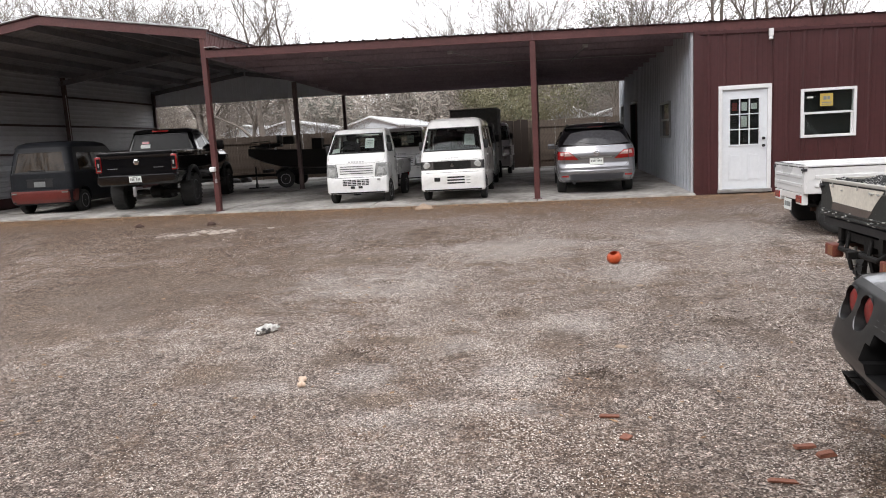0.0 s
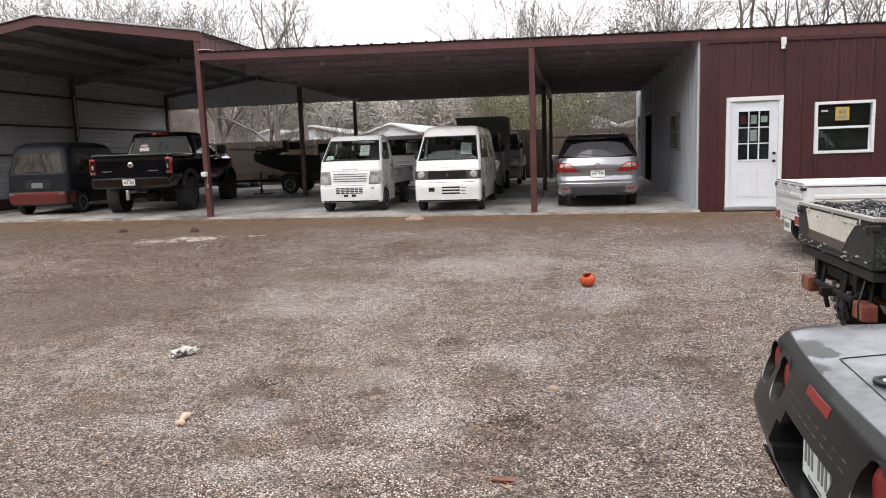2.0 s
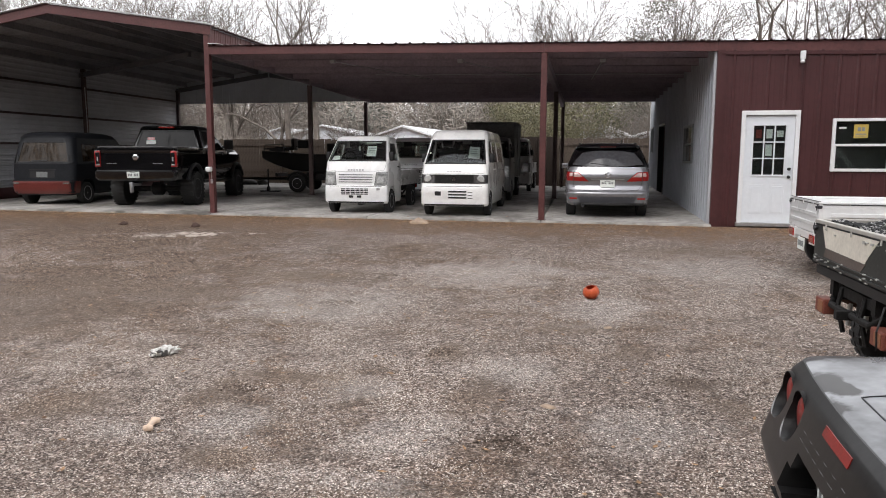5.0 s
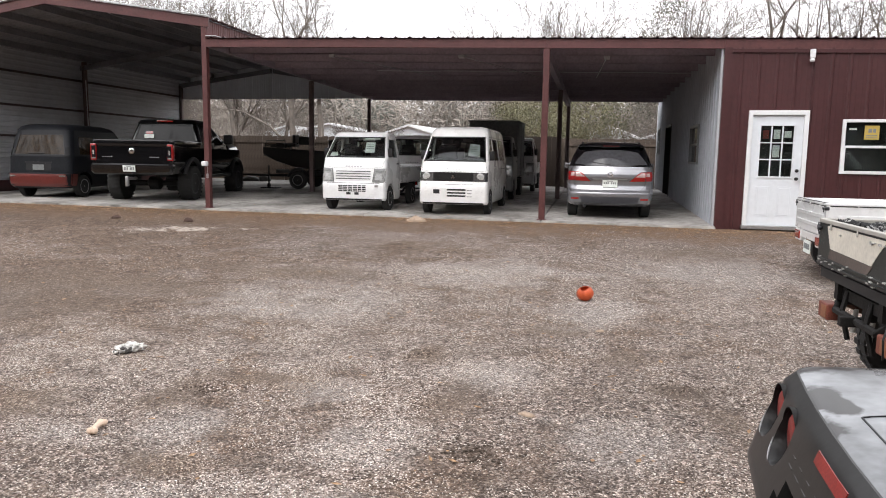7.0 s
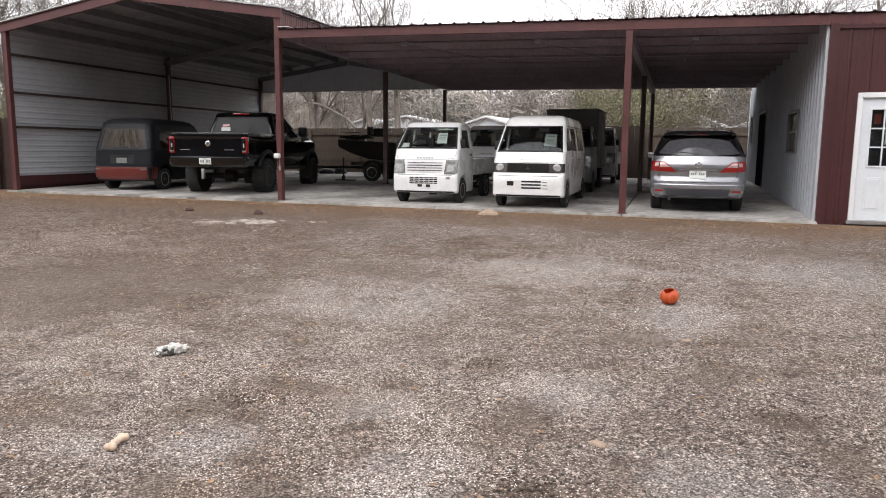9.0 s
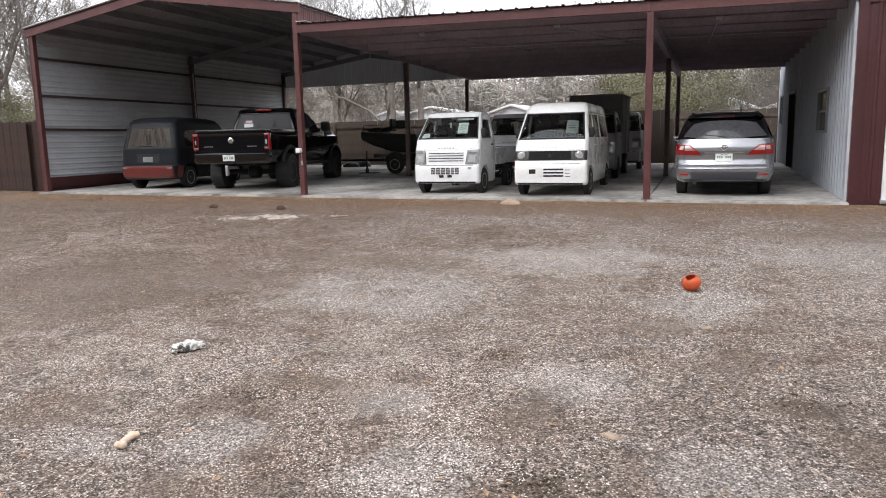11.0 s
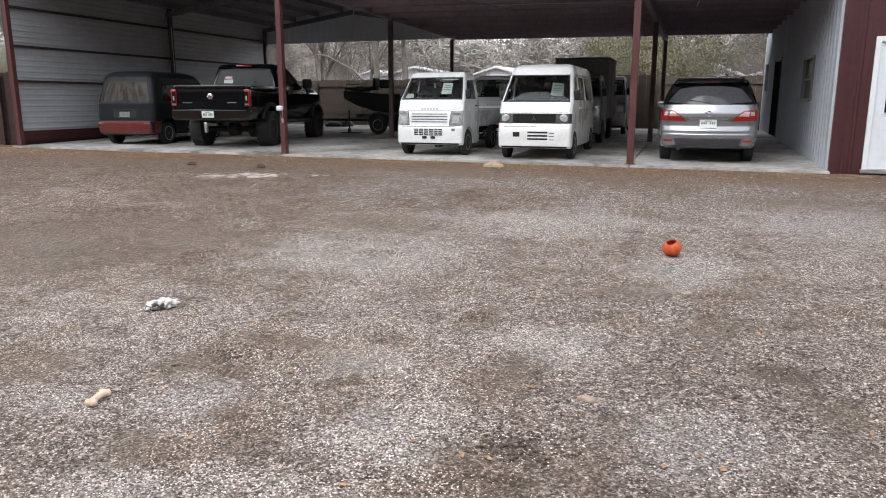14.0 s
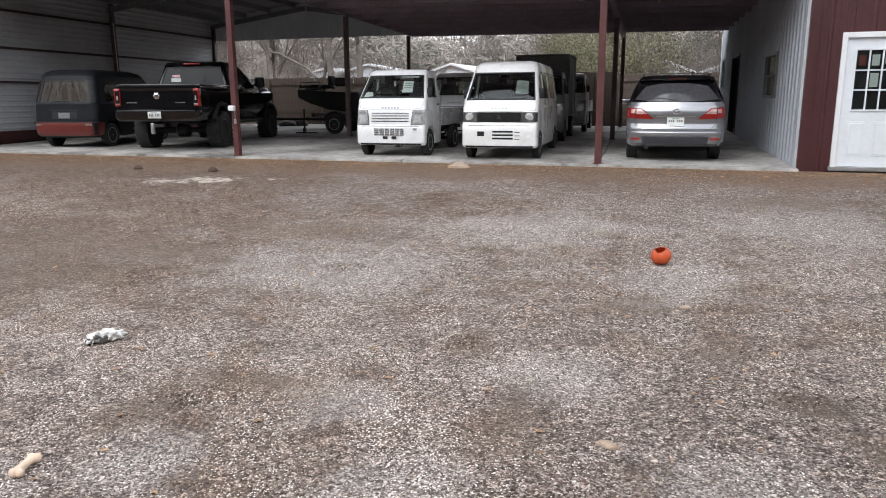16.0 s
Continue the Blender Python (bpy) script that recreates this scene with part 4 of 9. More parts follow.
def front_door():
    ob = thing("door_1", "white panelled entrance door with nine glazed lights", "door", kind="structure")
    xa, xb, za, zb = DOOR
    y = FRONT
    for n_, a in (("jamb", (xa, xa + 0.075, za, zb)), ("jamb", (xb - 0.075, xb, za, zb)), ("head", (xa + 0.075, xb - 0.075, zb - 0.085, zb))):
        bm = B()
        box(bm, a[0], a[1], y - 0.045, y + 0.10, a[2], a[3], sk, bevel=0.006)
        part(n_, bm, M_WHITE, ob)
    bm = B()
    box(bm, xa - 0.02, xb + 0.02, y - 0.07, y + 0.10, za - 0.05, za + 0.015, sk, bevel=0.004)
    part("threshold", bm, M_STEEL, ob)
    la, lb, l0, l1 = xa + 0.078, xb - 0.078, za + 0.02, zb - 0.09
    gx0, gx1, gz0, gz1 = la + 0.155, lb - 0.155, 1.27, 2.20
    leaf = None
    bm = B()
    for q in ((la, gx0, l0, l1), (gx1, lb, l0, l1), (gx0, gx1, l0, gz0), (gx0, gx1, gz1, l1)):
        box(bm, q[0], q[1], y + 0.002, y + 0.045, q[2], q[3], sk)
    bmesh.ops.remove_doubles(bm, verts=bm.verts[:], dist=0.0005)
    leaf = part("leaf", bm, M_DOOR, ob)
    bm = B()
    for q in ((gx0 - 0.03, gx0, gz0 - 0.03, gz1 + 0.03), (gx1, gx1 + 0.03, gz0 - 0.03, gz1 + 0.03), (gx0, gx1, gz0 - 0.03, gz0), (gx0, gx1, gz1, gz1 + 0.03)):
        box(bm, q[0], q[1], y - 0.012, y + 0.006, q[2], q[3], sk, bevel=0.004)
    part("light_frame", bm, M_DOOR, leaf)
    for k in (1, 2):
        for vert in (0, 1):
            bm = B()
            if vert:
                c = gx0 + (gx1 - gx0) * k / 3
                box(bm, c - 0.011, c + 0.011, y - 0.006, y + 0.02, gz0, gz1, sk)
            else:
                c = gz0 + (gz1 - gz0) * k / 3
                box(bm, gx0, gx1, y - 0.005, y + 0.019, c - 0.011, c + 0.011, sk)
            part("glazing_bar", bm, M_DOOR, leaf)
    for i in range(3):
        for j in range(3):
            bm = B()
            box(bm, gx0 + (gx1 - gx0) * i / 3 + 0.003, gx0 + (gx1 - gx0) * (i + 1) / 3 - 0.003, y + 0.012, y + 0.017, gz0 + (gz1 - gz0) * j / 3 + 0.003, gz0 + (gz1 - gz0) * (j + 1) / 3 - 0.003, sk)
            part("pane", bm, M_GLASS, leaf)
    # dark sheet behind the panes, in place of the dim room
    bm = B()
    box(bm, gx0, gx1, y + 0.030, y + 0.034, gz0, gz1, sk)
    part("blind", bm, M_DARKINT, leaf)
    for i, j, m_, w, h in ((0, 2, M_DULLRED, 0.10, 0.16), (1, 2, M_PAPER, 0.11, 0.17), (2, 2, M_PAPER, 0.12, 0.12), (1, 1, M_PAPER, 0.12, 0.22)):
        cx, cz = gx0 + (gx1 - gx0) * (i + 0.5) / 3, gz0 + (gz1 - gz0) * (j + 0.5) / 3
        bm = B()
        box(bm, cx - w / 2, cx + w / 2, y + 0.022, y + 0.024, cz - h / 2, cz + h / 2, sk)
        part("notice", bm, m_, leaf, "paper notice taped inside the glass")
    for xa_, xb_, z0_, z1_ in ((la + 0.13, la + 0.37, 0.52, 1.08), (lb - 0.37, lb - 0.13, 0.52, 1.08)):
        bm = B()
        box(bm, xa_, xb_, y - 0.004, y + 0.004, z0_, z1_, sk, bevel=0.004)
        box(bm, xa_ + 0.03, xb_ - 0.03, y - 0.010, y + 0.002, z0_ + 0.03, z1_ - 0.03, sk, bevel=0.005)
        part("raised_panel", bm, M_DOOR, leaf)
    for z in (1.23, 1.38):
        bm = B()
        lathe(bm, [(-0.05, 0.012), (-0.048, 0.028), (-0.03, 0.030), (-0.012, 0.016), (0.0, 0.030), (0.004, 0.030)], 16, "y", (lb - 0.065, y - 0.002, z))
        part("knob" if z < 1.3 else "deadbolt", bm, M_PLASTIC, leaf, "black metal lock", smooth=40)


front_door()


def window(name, at, x0, x1, z0, z1, label, sticker=False):
    """A white sash window: at(u, d, z) places u along the wall and d in from its face."""
    ob = thing(name, label, "window", kind="structure")
    w = 0.055
    fr = thing("window_frame", "", "")
    fr.parent = ob
    for q in ((x0, x0 + w, z0, z1), (x1 - w, x1, z0, z1), (x0 + w, x1 - w, z0, z0 + w), (x0 + w, x1 - w, z1 - w, z1)):
        bm = B()
        box(bm, q[0], q[1], -0.045, 0.08, q[2], q[3], at, bevel=0.005)
        part("frame_bar", bm, M_WHITE if sticker else M_GREYPAINT, fr)
    zm = (z0 + z1) / 2
    bm = B()
    box(bm, x0 + w, x1 - w, -0.015, 0.05, zm - 0.022, zm + 0.022, at, bevel=0.004)
    part("meeting_rail", bm, M_WHITE if sticker else M_GREYPAINT, ob)
    for q in ((x0 + w, x0 + w + 0.03, z0 + w, zm - 0.022), (x1 - w - 0.03, x1 - w, z0 + w, zm - 0.022)):
        bm = B()
        box(bm, q[0], q[1], 0.0, 0.04, q[2], q[3], at)
        part("sash_bar", bm, M_WHITE if sticker else M_GREYPAINT, ob)
    for za, zb, d in ((z0 + w, zm - 0.022, 0.024), (zm + 0.022, z1 - w, 0.012)):
        bm = B()
        box(bm, x0 + w + 0.001, x1 - w - 0.001, d, d + 0.005, za, zb, at)
        part("pane", bm, M_GLASS if sticker else M_PRIVACY, ob)
    # dark sheet added for the unlit room inside
    bm = B()
    box(bm, x0 + w, x1 - w, 0.10, 0.105, z0 + w, z1 - w, at)
    part("blind", bm, M_DARKINT, ob, "dark room behind the glass")
    if sticker:
        bm = B()
        c = (x0 + x1) / 2 - 0.03
        box(bm, c - 0.12, c + 0.12, 0.004, 0.006, zm + 0.13, zm + 0.38, at)
        st = part("sticker", bm, M_YELLOW, ob, "yellow sign with dark lettering")
        bm = B()
        for k, (dx, dz, sx, sz) in enumerate(((-0.03, 0.29, 0.06, 0.07), (0.04, 0.29, 0.05, 0.07), (0.0, 0.20, 0.18, 0.02), (0.0, 0.165, 0.18, 0.012))):
            box(bm, c + dx - sx / 2, c + dx + sx / 2, 0.001, 0.003, zm + dz - sz / 2, zm + dz + sz / 2, at)
        part("lettering", bm, M_INK, st)
        bm = B()
        box(bm, x0 + 0.12, x0 + 0.24, 0.004, 0.006, zm + 0.30, zm + 0.335, at)
        part("sticker", bm, M_PAPER, ob, "small white label on the glass")
    return ob


window("window_1", lambda u, d, z: sk(u, FRONT + d, z), *WIN, "white vinyl sash window with a yellow sign", True)
for k, q in enumerate(SWINS):
    window("window_%d" % (k + 2), lambda u, d, z: sk(X3 - 0.03 + d, u, z), q[0], q[1], q[2], q[3], "small grey sash window in the metal wall")

sd = thing("door_2", "open dark doorway in the metal side wall", "door", kind="structure")
for q in ((SDOOR[0], SDOOR[0] + 0.06, SDOOR[2], SDOOR[3]), (SDOOR[1] - 0.06, SDOOR[1], SDOOR[2], SDOOR[3]), (SDOOR[0] + 0.06, SDOOR[1] - 0.06, SDOOR[3] - 0.06, SDOOR[3])):
    bm = B()
    box(bm, X3 - 0.06, X3 + 0.1, q[0], q[1], q[2], q[3], sk)
    part("jamb", bm, M_PLASTIC, sd)

# ---- vehicles: each is built with the end that faces the yard at y = 0 and its length along +y ----


def extent(levels, side, z):
    _, y0, y1, w, r0, r1, b0, b1 = level_at(levels, z)
    if side in "fr":
        return -w + 0.003, w - 0.003
    return y0 + b0 * ((w - r0) / w) ** 2 + r0, y1 - b1 * ((w - r1) / w) ** 2 - r1


def house(parent, levels, z0, z1, opens, paint, glass, thick=0.045):
    """Pillars, rails and panes of a cabin between two heights. opens: side -> openings (u at bottom left, bottom right, top right, top left, z bottom, z top)."""
    bm = B()
    for side in "frRL":
        ops = opens.get(side, ())
        lo, hi = (lambda z: extent(levels, side, z)[0]), (lambda z: extent(levels, side, z)[1])
        if not ops:
            panel(levels, side, ((lo(z0), z0), (hi(z0), z0), (hi(z1), z1), (lo(z1), z1)), 0.0, thick, 10, 4, bm)
            continue
        zb, zt = ops[0][4], ops[0][5]
        panel(levels, side, ((lo(z0), z0), (hi(z0), z0), (hi(zb), zb), (lo(zb), zb)), 0.0, thick, 12, 1, bm)
        panel(levels, side, ((lo(zt), zt), (hi(zt), zt), (hi(z1), z1), (lo(z1), z1)), 0.0, thick, 12, 1, bm)
        edges = [((lo(zb), lo(zt)), (ops[0][0], ops[0][3]))]
        for a, b in zip(ops, ops[1:]):
            edges.append(((a[1], a[2]), (b[0], b[3])))
        edges.append(((ops[-1][1], ops[-1][2]), (hi(zb), hi(zt))))
        for (ab, at_), (bb, bt) in edges:
            panel(levels, side, ((ab, zb), (bb, zb), (bt, zt), (at_, zt)), 0.0, thick, 4, 5, bm)
    part("cabin_frame", bm, paint, parent, smooth=50)
    names = {"f": "windscreen" if opens.get("front", "f") == "f" else "rear_window", "r": "rear_window" if opens.get("front", "f") == "f" else "windscreen", "R": "side_window", "L": "side_window"}
    for side in "frRL":
        for o in opens.get(side, ()):
            g = panel(levels, side, ((o[0] - 0.004, o[4] - 0.004), (o[1] + 0.004, o[4] - 0.004), (o[2] + 0.004, o[5] + 0.004), (o[3] - 0.004, o[5] + 0.004)), -0.010, 0.004, 8, 5)
            part(names[side], g, glass, parent, smooth=50)
            if side in "fr":
                s = B()
                d = 0.022
                for q in (((o[0], o[4]), (o[1], o[4]), (o[1] - d, o[4] + d), (o[0] + d, o[4] + d)), ((o[3] + d, o[5] - d), (o[2] - d, o[5] - d), (o[2], o[5]), (o[3], o[5])),
                          ((o[0], o[4]), (o[0] + d, o[4] + d), (o[3] + d, o[5] - d), (o[3], o[5])), ((o[1] - d, o[4] + d), (o[1], o[4]), (o[2], o[5]), (o[2] - d, o[5] - d))):
                    panel(levels, side, q, 0.003, 0.012, 8, 3, s)
                part("window_seal", s, M_PLASTIC, parent)


def seat(parent, x, y, z):
    bm = B()
    box(bm, x - 0.22, x + 0.22, y - 0.06, y + 0.06, z - 0.25, z + 0.30, bevel=0.04)
    box(bm, x - 0.12, x + 0.12, y - 0.03, y + 0.05, z + 0.31, z + 0.47, bevel=0.03)
    part("seat", bm, M_SEAT, parent, smooth=40)


def steering(parent, x, y, z):
    bm = B()
    pts = [(x + 0.18 * math.cos(a), y + 0.10 * math.sin(a), z + 0.15 * math.sin(a)) for a in np.linspace(0, 2 * math.pi, 17)]
    tube(bm, pts, 0.014, 6, False)
    tube(bm, [(x - 0.17, y, z), (x + 0.17, y, z)], 0.02, 6)
    part("steering_wheel", bm, M_PLASTIC, parent, smooth=50)


def plate(parent, lv, side, z, w=0.30, h=0.15, u=0.0, label="white number plate with dark characters"):
    pl = part("number_plate", panel(lv, side, ((u - w / 2, z - h / 2), (u + w / 2, z - h / 2), (u + w / 2, z + h / 2), (u - w / 2, z + h / 2)), 0.016, 0.010, 4, 2), M_PAPER, parent, label)
    bm = B()
    for k in range(7):
        if k == 3:
            continue
        c = u - w * 0.36 + w * 0.72 * k / 6
        panel(lv, side, ((c - w * 0.04, z - h * 0.22), (c + w * 0.04, z - h * 0.22), (c + w * 0.04, z + h * 0.2), (c - w * 0.04, z + h * 0.2)), 0.019, 0.004, 1, 1, bm)
    panel(lv, side, ((u - w * 0.2, z + h * 0.3), (u + w * 0.2, z + h * 0.3), (u + w * 0.2, z + h * 0.4), (u - w * 0.2, z + h * 0.4)), 0.019, 0.004, 1, 1, bm)
    part("characters", bm, M_INK, pl)


def rect(u0, u1, z0, z1):
    return ((u0, z0), (u1, z0), (u1, z1), (u0, z1))


def mirror_arm(parent, x, y, z, w=0.11, h=0.2, mtl=None):
    s = 1 if x > 0 else -1
    bm = B()
    box(bm, min(x, x + s * w), max(x, x + s * w), y - 0.05, y + 0.04, z - h / 2, z + h / 2, bevel=0.025)
    tube(bm, [(x - s * 0.08, y, z - h * 0.2), (x + s * 0.03, y, z - h * 0.2)], 0.018, 6)
    part("door_mirror", bm, mtl or M_PLASTIC, parent, "black door mirror" if mtl is None else "", smooth=45)


def wipers(parent, lv, side, spots):
    for u0, u1, z0, z1 in spots:
        bm = B()
        a, b = on_body(lv, side, u0, z0, 0.012), on_body(lv, side, u1, z1, 0.012)
        tube(bm, [a, b], 0.009, 5)
        part("wiper", bm, M_PLASTIC, parent)


def seam(levels, side, pts, w=0.008, off=0.002, bm=None):
    """A thin dark line along points (u, z) of a body's skin."""
    bm = bm or B()
    for (ua, za), (ub, zb) in zip(pts, pts[1:]):
        n = max(2, int(math.hypot(ub - ua, zb - za) / 0.05))
        tube(bm, [on_body(levels, side, ua + (ub - ua) * k / n, za + (zb - za) * k / n, off - w / 2 + 0.002) for k in range(n + 1)], w / 2, 5)
    return bm


KEI = [(0.235, 0.06, 1.28, 0.715, 0.06, 0.03, 0.03, 0.0), (0.28, 0.015, 1.29, 0.742, 0.065, 0.03, 0.03, 0.0), (0.60, 0.0, 1.30, 0.742, 0.07, 0.03, 0.03, 0.0), (0.63, 0.015, 1.30, 0.742, 0.07, 0.03, 0.03, 0.0),
       (0.92, 0.05, 1.30, 0.742, 0.08, 0.03, 0.04, 0.0), (1.16, 0.12, 1.30, 0.735, 0.08, 0.03, 0.05, 0.0)]
KEI_TOP = [(1.16, 0.12, 1.30, 0.735, 0.08, 0.03, 0.05, 0.0), (1.68, 0.52, 1.28, 0.63, 0.09, 0.05, 0.05, 0.0)]
KEI_ROOF = [(1.68, 0.52, 1.28, 0.63, 0.09, 0.05, 0.05, 0.0), (1.735, 0.56, 1.26, 0.615, 0.10, 0.06, 0.05, 0.0), (1.765, 0.64, 1.20, 0.57, 0.11, 0.06, 0.05, 0.0), (1.775, 0.75, 1.10, 0.48, 0.12, 0.06, 0.05, 0.0)]


def kei_cab(t, paint):
    low = carve(body(KEI, 2), [drum(0.50, 0.28, 0.335, 0.40, 0.9), drum(0.50, 0.28, 0.335, -0.9, -0.40)])
    part("cab_body", low, paint, t, smooth=35)
    house(t, KEI_TOP, 1.16, 1.68, {"f": ((-0.69, 0.69, 0.595, -0.595, 1.185, 1.655),), "r": ((-0.52, 0.52, 0.48, -0.48, 1.22, 1.58),),
                                   "R": ((0.34, 1.12, 1.12, 0.66, 1.20, 1.60),), "L": ((0.34, 1.12, 1.12, 0.66, 1.20, 1.60),)}, paint, M_GLASS)
    part("cab_roof", body(KEI_ROOF), paint, t, smooth=50)
    bm = B()
    box(bm, -0.66, 0.66, 0.27, 1.24, 1.163, 1.168)
    part("cab_floor", bm, M_DARKINT, t)
    bm = B()
    box(bm, -0.64, 0.64, 0.24, 0.44, 1.165, 1.215, bevel=0.02)
    part("dashboard", bm, M_DASH, t)
    for x in (-0.33, 0.33):
        seat(t, x, 1.02, 1.20)
    steering(t, -0.33, 0.60, 1.26)
    bm = B()
    box(bm, -0.09, 0.09, 0.46, 0.49, 1.54, 1.60, bevel=0.01)
    part("mirror", bm, M_PLASTIC, t)
    bm = B()
    panel(KEI_TOP, "f", ((0.20, 1.30), (0.42, 1.30), (0.40, 1.53), (0.19, 1.53)), -0.018, 0.003, 2, 2, bm)
    sh = part("price_sheet", bm, M_PAPER, t, "white paper sheet inside the windscreen")
    bm = B()
    for z in (1.47, 1.43, 1.39):
        panel(KEI_TOP, "f", ((0.23, z), (0.38, z), (0.38, z + 0.012), (0.23, z + 0.012)), -0.016, 0.001, 1, 1, bm)
    part("lettering", bm, M_INK, sh)
    bm = B()
    panel(KEI_TOP, "f", ((0.14, 1.595), (0.50, 1.595), (0.49, 1.625), (0.14, 1.625)), -0.018, 0.003, 2, 1, bm)
    part("visor_strip", bm, M_PAPER, t)
    bm = B()
    panel(KEI_TOP, "f", ((-0.62, 1.215), (-0.42, 1.215), (-0.44, 1.31), (-0.58, 1.31)), -0.02, 0.003, 2, 2, bm)
    part("note", bm, M_PAPER, t, "crumpled white note on the dashboard")
    bm = B()
    box(bm, -0.055, -0.015, 0.50, 0.51, 1.43, 1.58)
    part("hanging_tag", bm, M_PAPER, t, "white tag hanging from the mirror")
    # nose
    for s in (-1, 1):
        hl = part("headlight", panel(KEI, "f", ((s * 0.455, 0.655), (s * 0.735, 0.655), (s * 0.738, 0.955), (s * 0.495, 0.95)), 0.010, 0.02, 8, 4), M_HEADLENS, t, "clear headlight", smooth=40)
        part("reflector", panel(KEI, "f", ((s * 0.50, 0.70), (s * 0.66, 0.70), (s * 0.66, 0.84), (s * 0.53, 0.84)), 0.0125, 0.01, 4, 3), M_REFL, hl, "pale lamp reflector", smooth=40)
        part("indicator", panel(KEI, "f", ((s * 0.53, 0.87), (s * 0.70, 0.87), (s * 0.70, 0.935), (s * 0.54, 0.93)), 0.0125, 0.01, 3, 2), M_CLEARLENS, hl)
        part("lamp_rim", panel(KEI, "f", ((s * 0.448, 0.645), (s * 0.742, 0.645), (s * 0.742, 0.655), (s * 0.452, 0.655)), 0.006, 0.01, 6, 1), M_PLASTIC, hl)
        part("lamp_rim", panel(KEI, "f", ((s * 0.446, 0.655), (s * 0.455, 0.655), (s * 0.495, 0.955), (s * 0.486, 0.955)), 0.006, 0.01, 2, 4), M_PLASTIC, hl)
        mirror_arm(t, s * 0.70, 0.40, 1.30)
        part("door_seam", panel(KEI, "R" if s > 0 else "L", rect(1.16, 1.168, 0.45, 1.16), 0.001, 0.006, 1, 6), M_PLASTIC, t)
        bm = B()
        box(bm, min(s * 0.735, s * 0.755), max(s * 0.735, s * 0.755), 0.98, 1.12, 1.04, 1.07, bevel=0.008)
        part("door_handle", bm, M_PLASTIC, t, "black door handle")
    for z in (0.68, 0.735, 0.79, 0.845):
        part("grille_slat", panel(KEI, "f", rect(-0.40, 0.40, z, z + 0.028), 0.010, 0.02, 10, 1), paint, t)
        part("grille_gap", panel(KEI, "f", rect(-0.40, 0.40, z + 0.030, z + 0.046), 0.002, 0.01, 10, 1), M_PLASTIC, t)
    part("lower_intake", panel(KEI, "f", rect(-0.34, 0.30, 0.435, 0.575), 0.003, 0.01, 10, 2), M_PLASTIC, t, "black slatted air intake")
    for z in (0.46, 0.50, 0.54):
        part("intake_slat", panel(KEI, "f", rect(-0.34, 0.30, z, z + 0.012), 0.009, 0.01, 10, 1), paint, t)
    for x in (-0.23, -0.115, -0.0, 0.115, 0.21):
        part("intake_bar", panel(KEI, "f", rect(x - 0.006, x + 0.006, 0.435, 0.575), 0.0085, 0.01, 1, 2), paint, t)
    for s in (-1, 1):
        part("bonnet_seam", seam(KEI, "f", ((s * 0.475, 0.97), (s * 0.66, 0.985), (s * 0.70, 1.14)), 0.005), M_DASH, t)
        part("door_seam", seam(KEI, "R" if s > 0 else "L", ((0.30, 1.15), (0.26, 0.95), (0.27, 0.72)), 0.006), M_DASH, t)
    part("bonnet_seam", seam(KEI, "f", ((-0.475, 0.955), (0.475, 0.955)), 0.006), M_DASH, t)
    part("front_valance", panel(KEI, "f", rect(-0.66, 0.66, 0.240, 0.275), 0.003, 0.012, 12, 1), M_PLASTIC, t, "black lower valance")
    part("bumper_seam", panel(KEI, "f", rect(-0.72, 0.72, 0.618, 0.628), 0.002, 0.01, 12, 1), M_PLASTIC, t)
    for x in (-0.10, 0.09):
        bm = B()
        y = on_body(KEI, "f", x, 0.40)[1]
        box(bm, x - 0.05, x + 0.05, y - 0.02, y + 0.03, 0.365, 0.42, bevel=0.01)
        part("tow_slot", bm, M_PLASTIC, t)
    bm = B()
    for k in range(6):
        x = -0.165 + 0.066 * k
        panel(KEI, "f", rect(x - 0.022, x + 0.022, 0.972, 1.008), 0.005, 0.01, 1, 1, bm)
    part("badge", bm, M_BADGE, t, "grey maker's lettering as plain bars")
    part("fog_blank", panel(KEI, "f", rect(0.50, 0.58, 0.54, 0.585), 0.006, 0.01, 2, 1), M_STEEL, t)
    wipers(t, KEI_TOP, "f", ((-0.48, 0.02, 1.215, 1.222), (0.04, 0.52, 1.215, 1.222)))


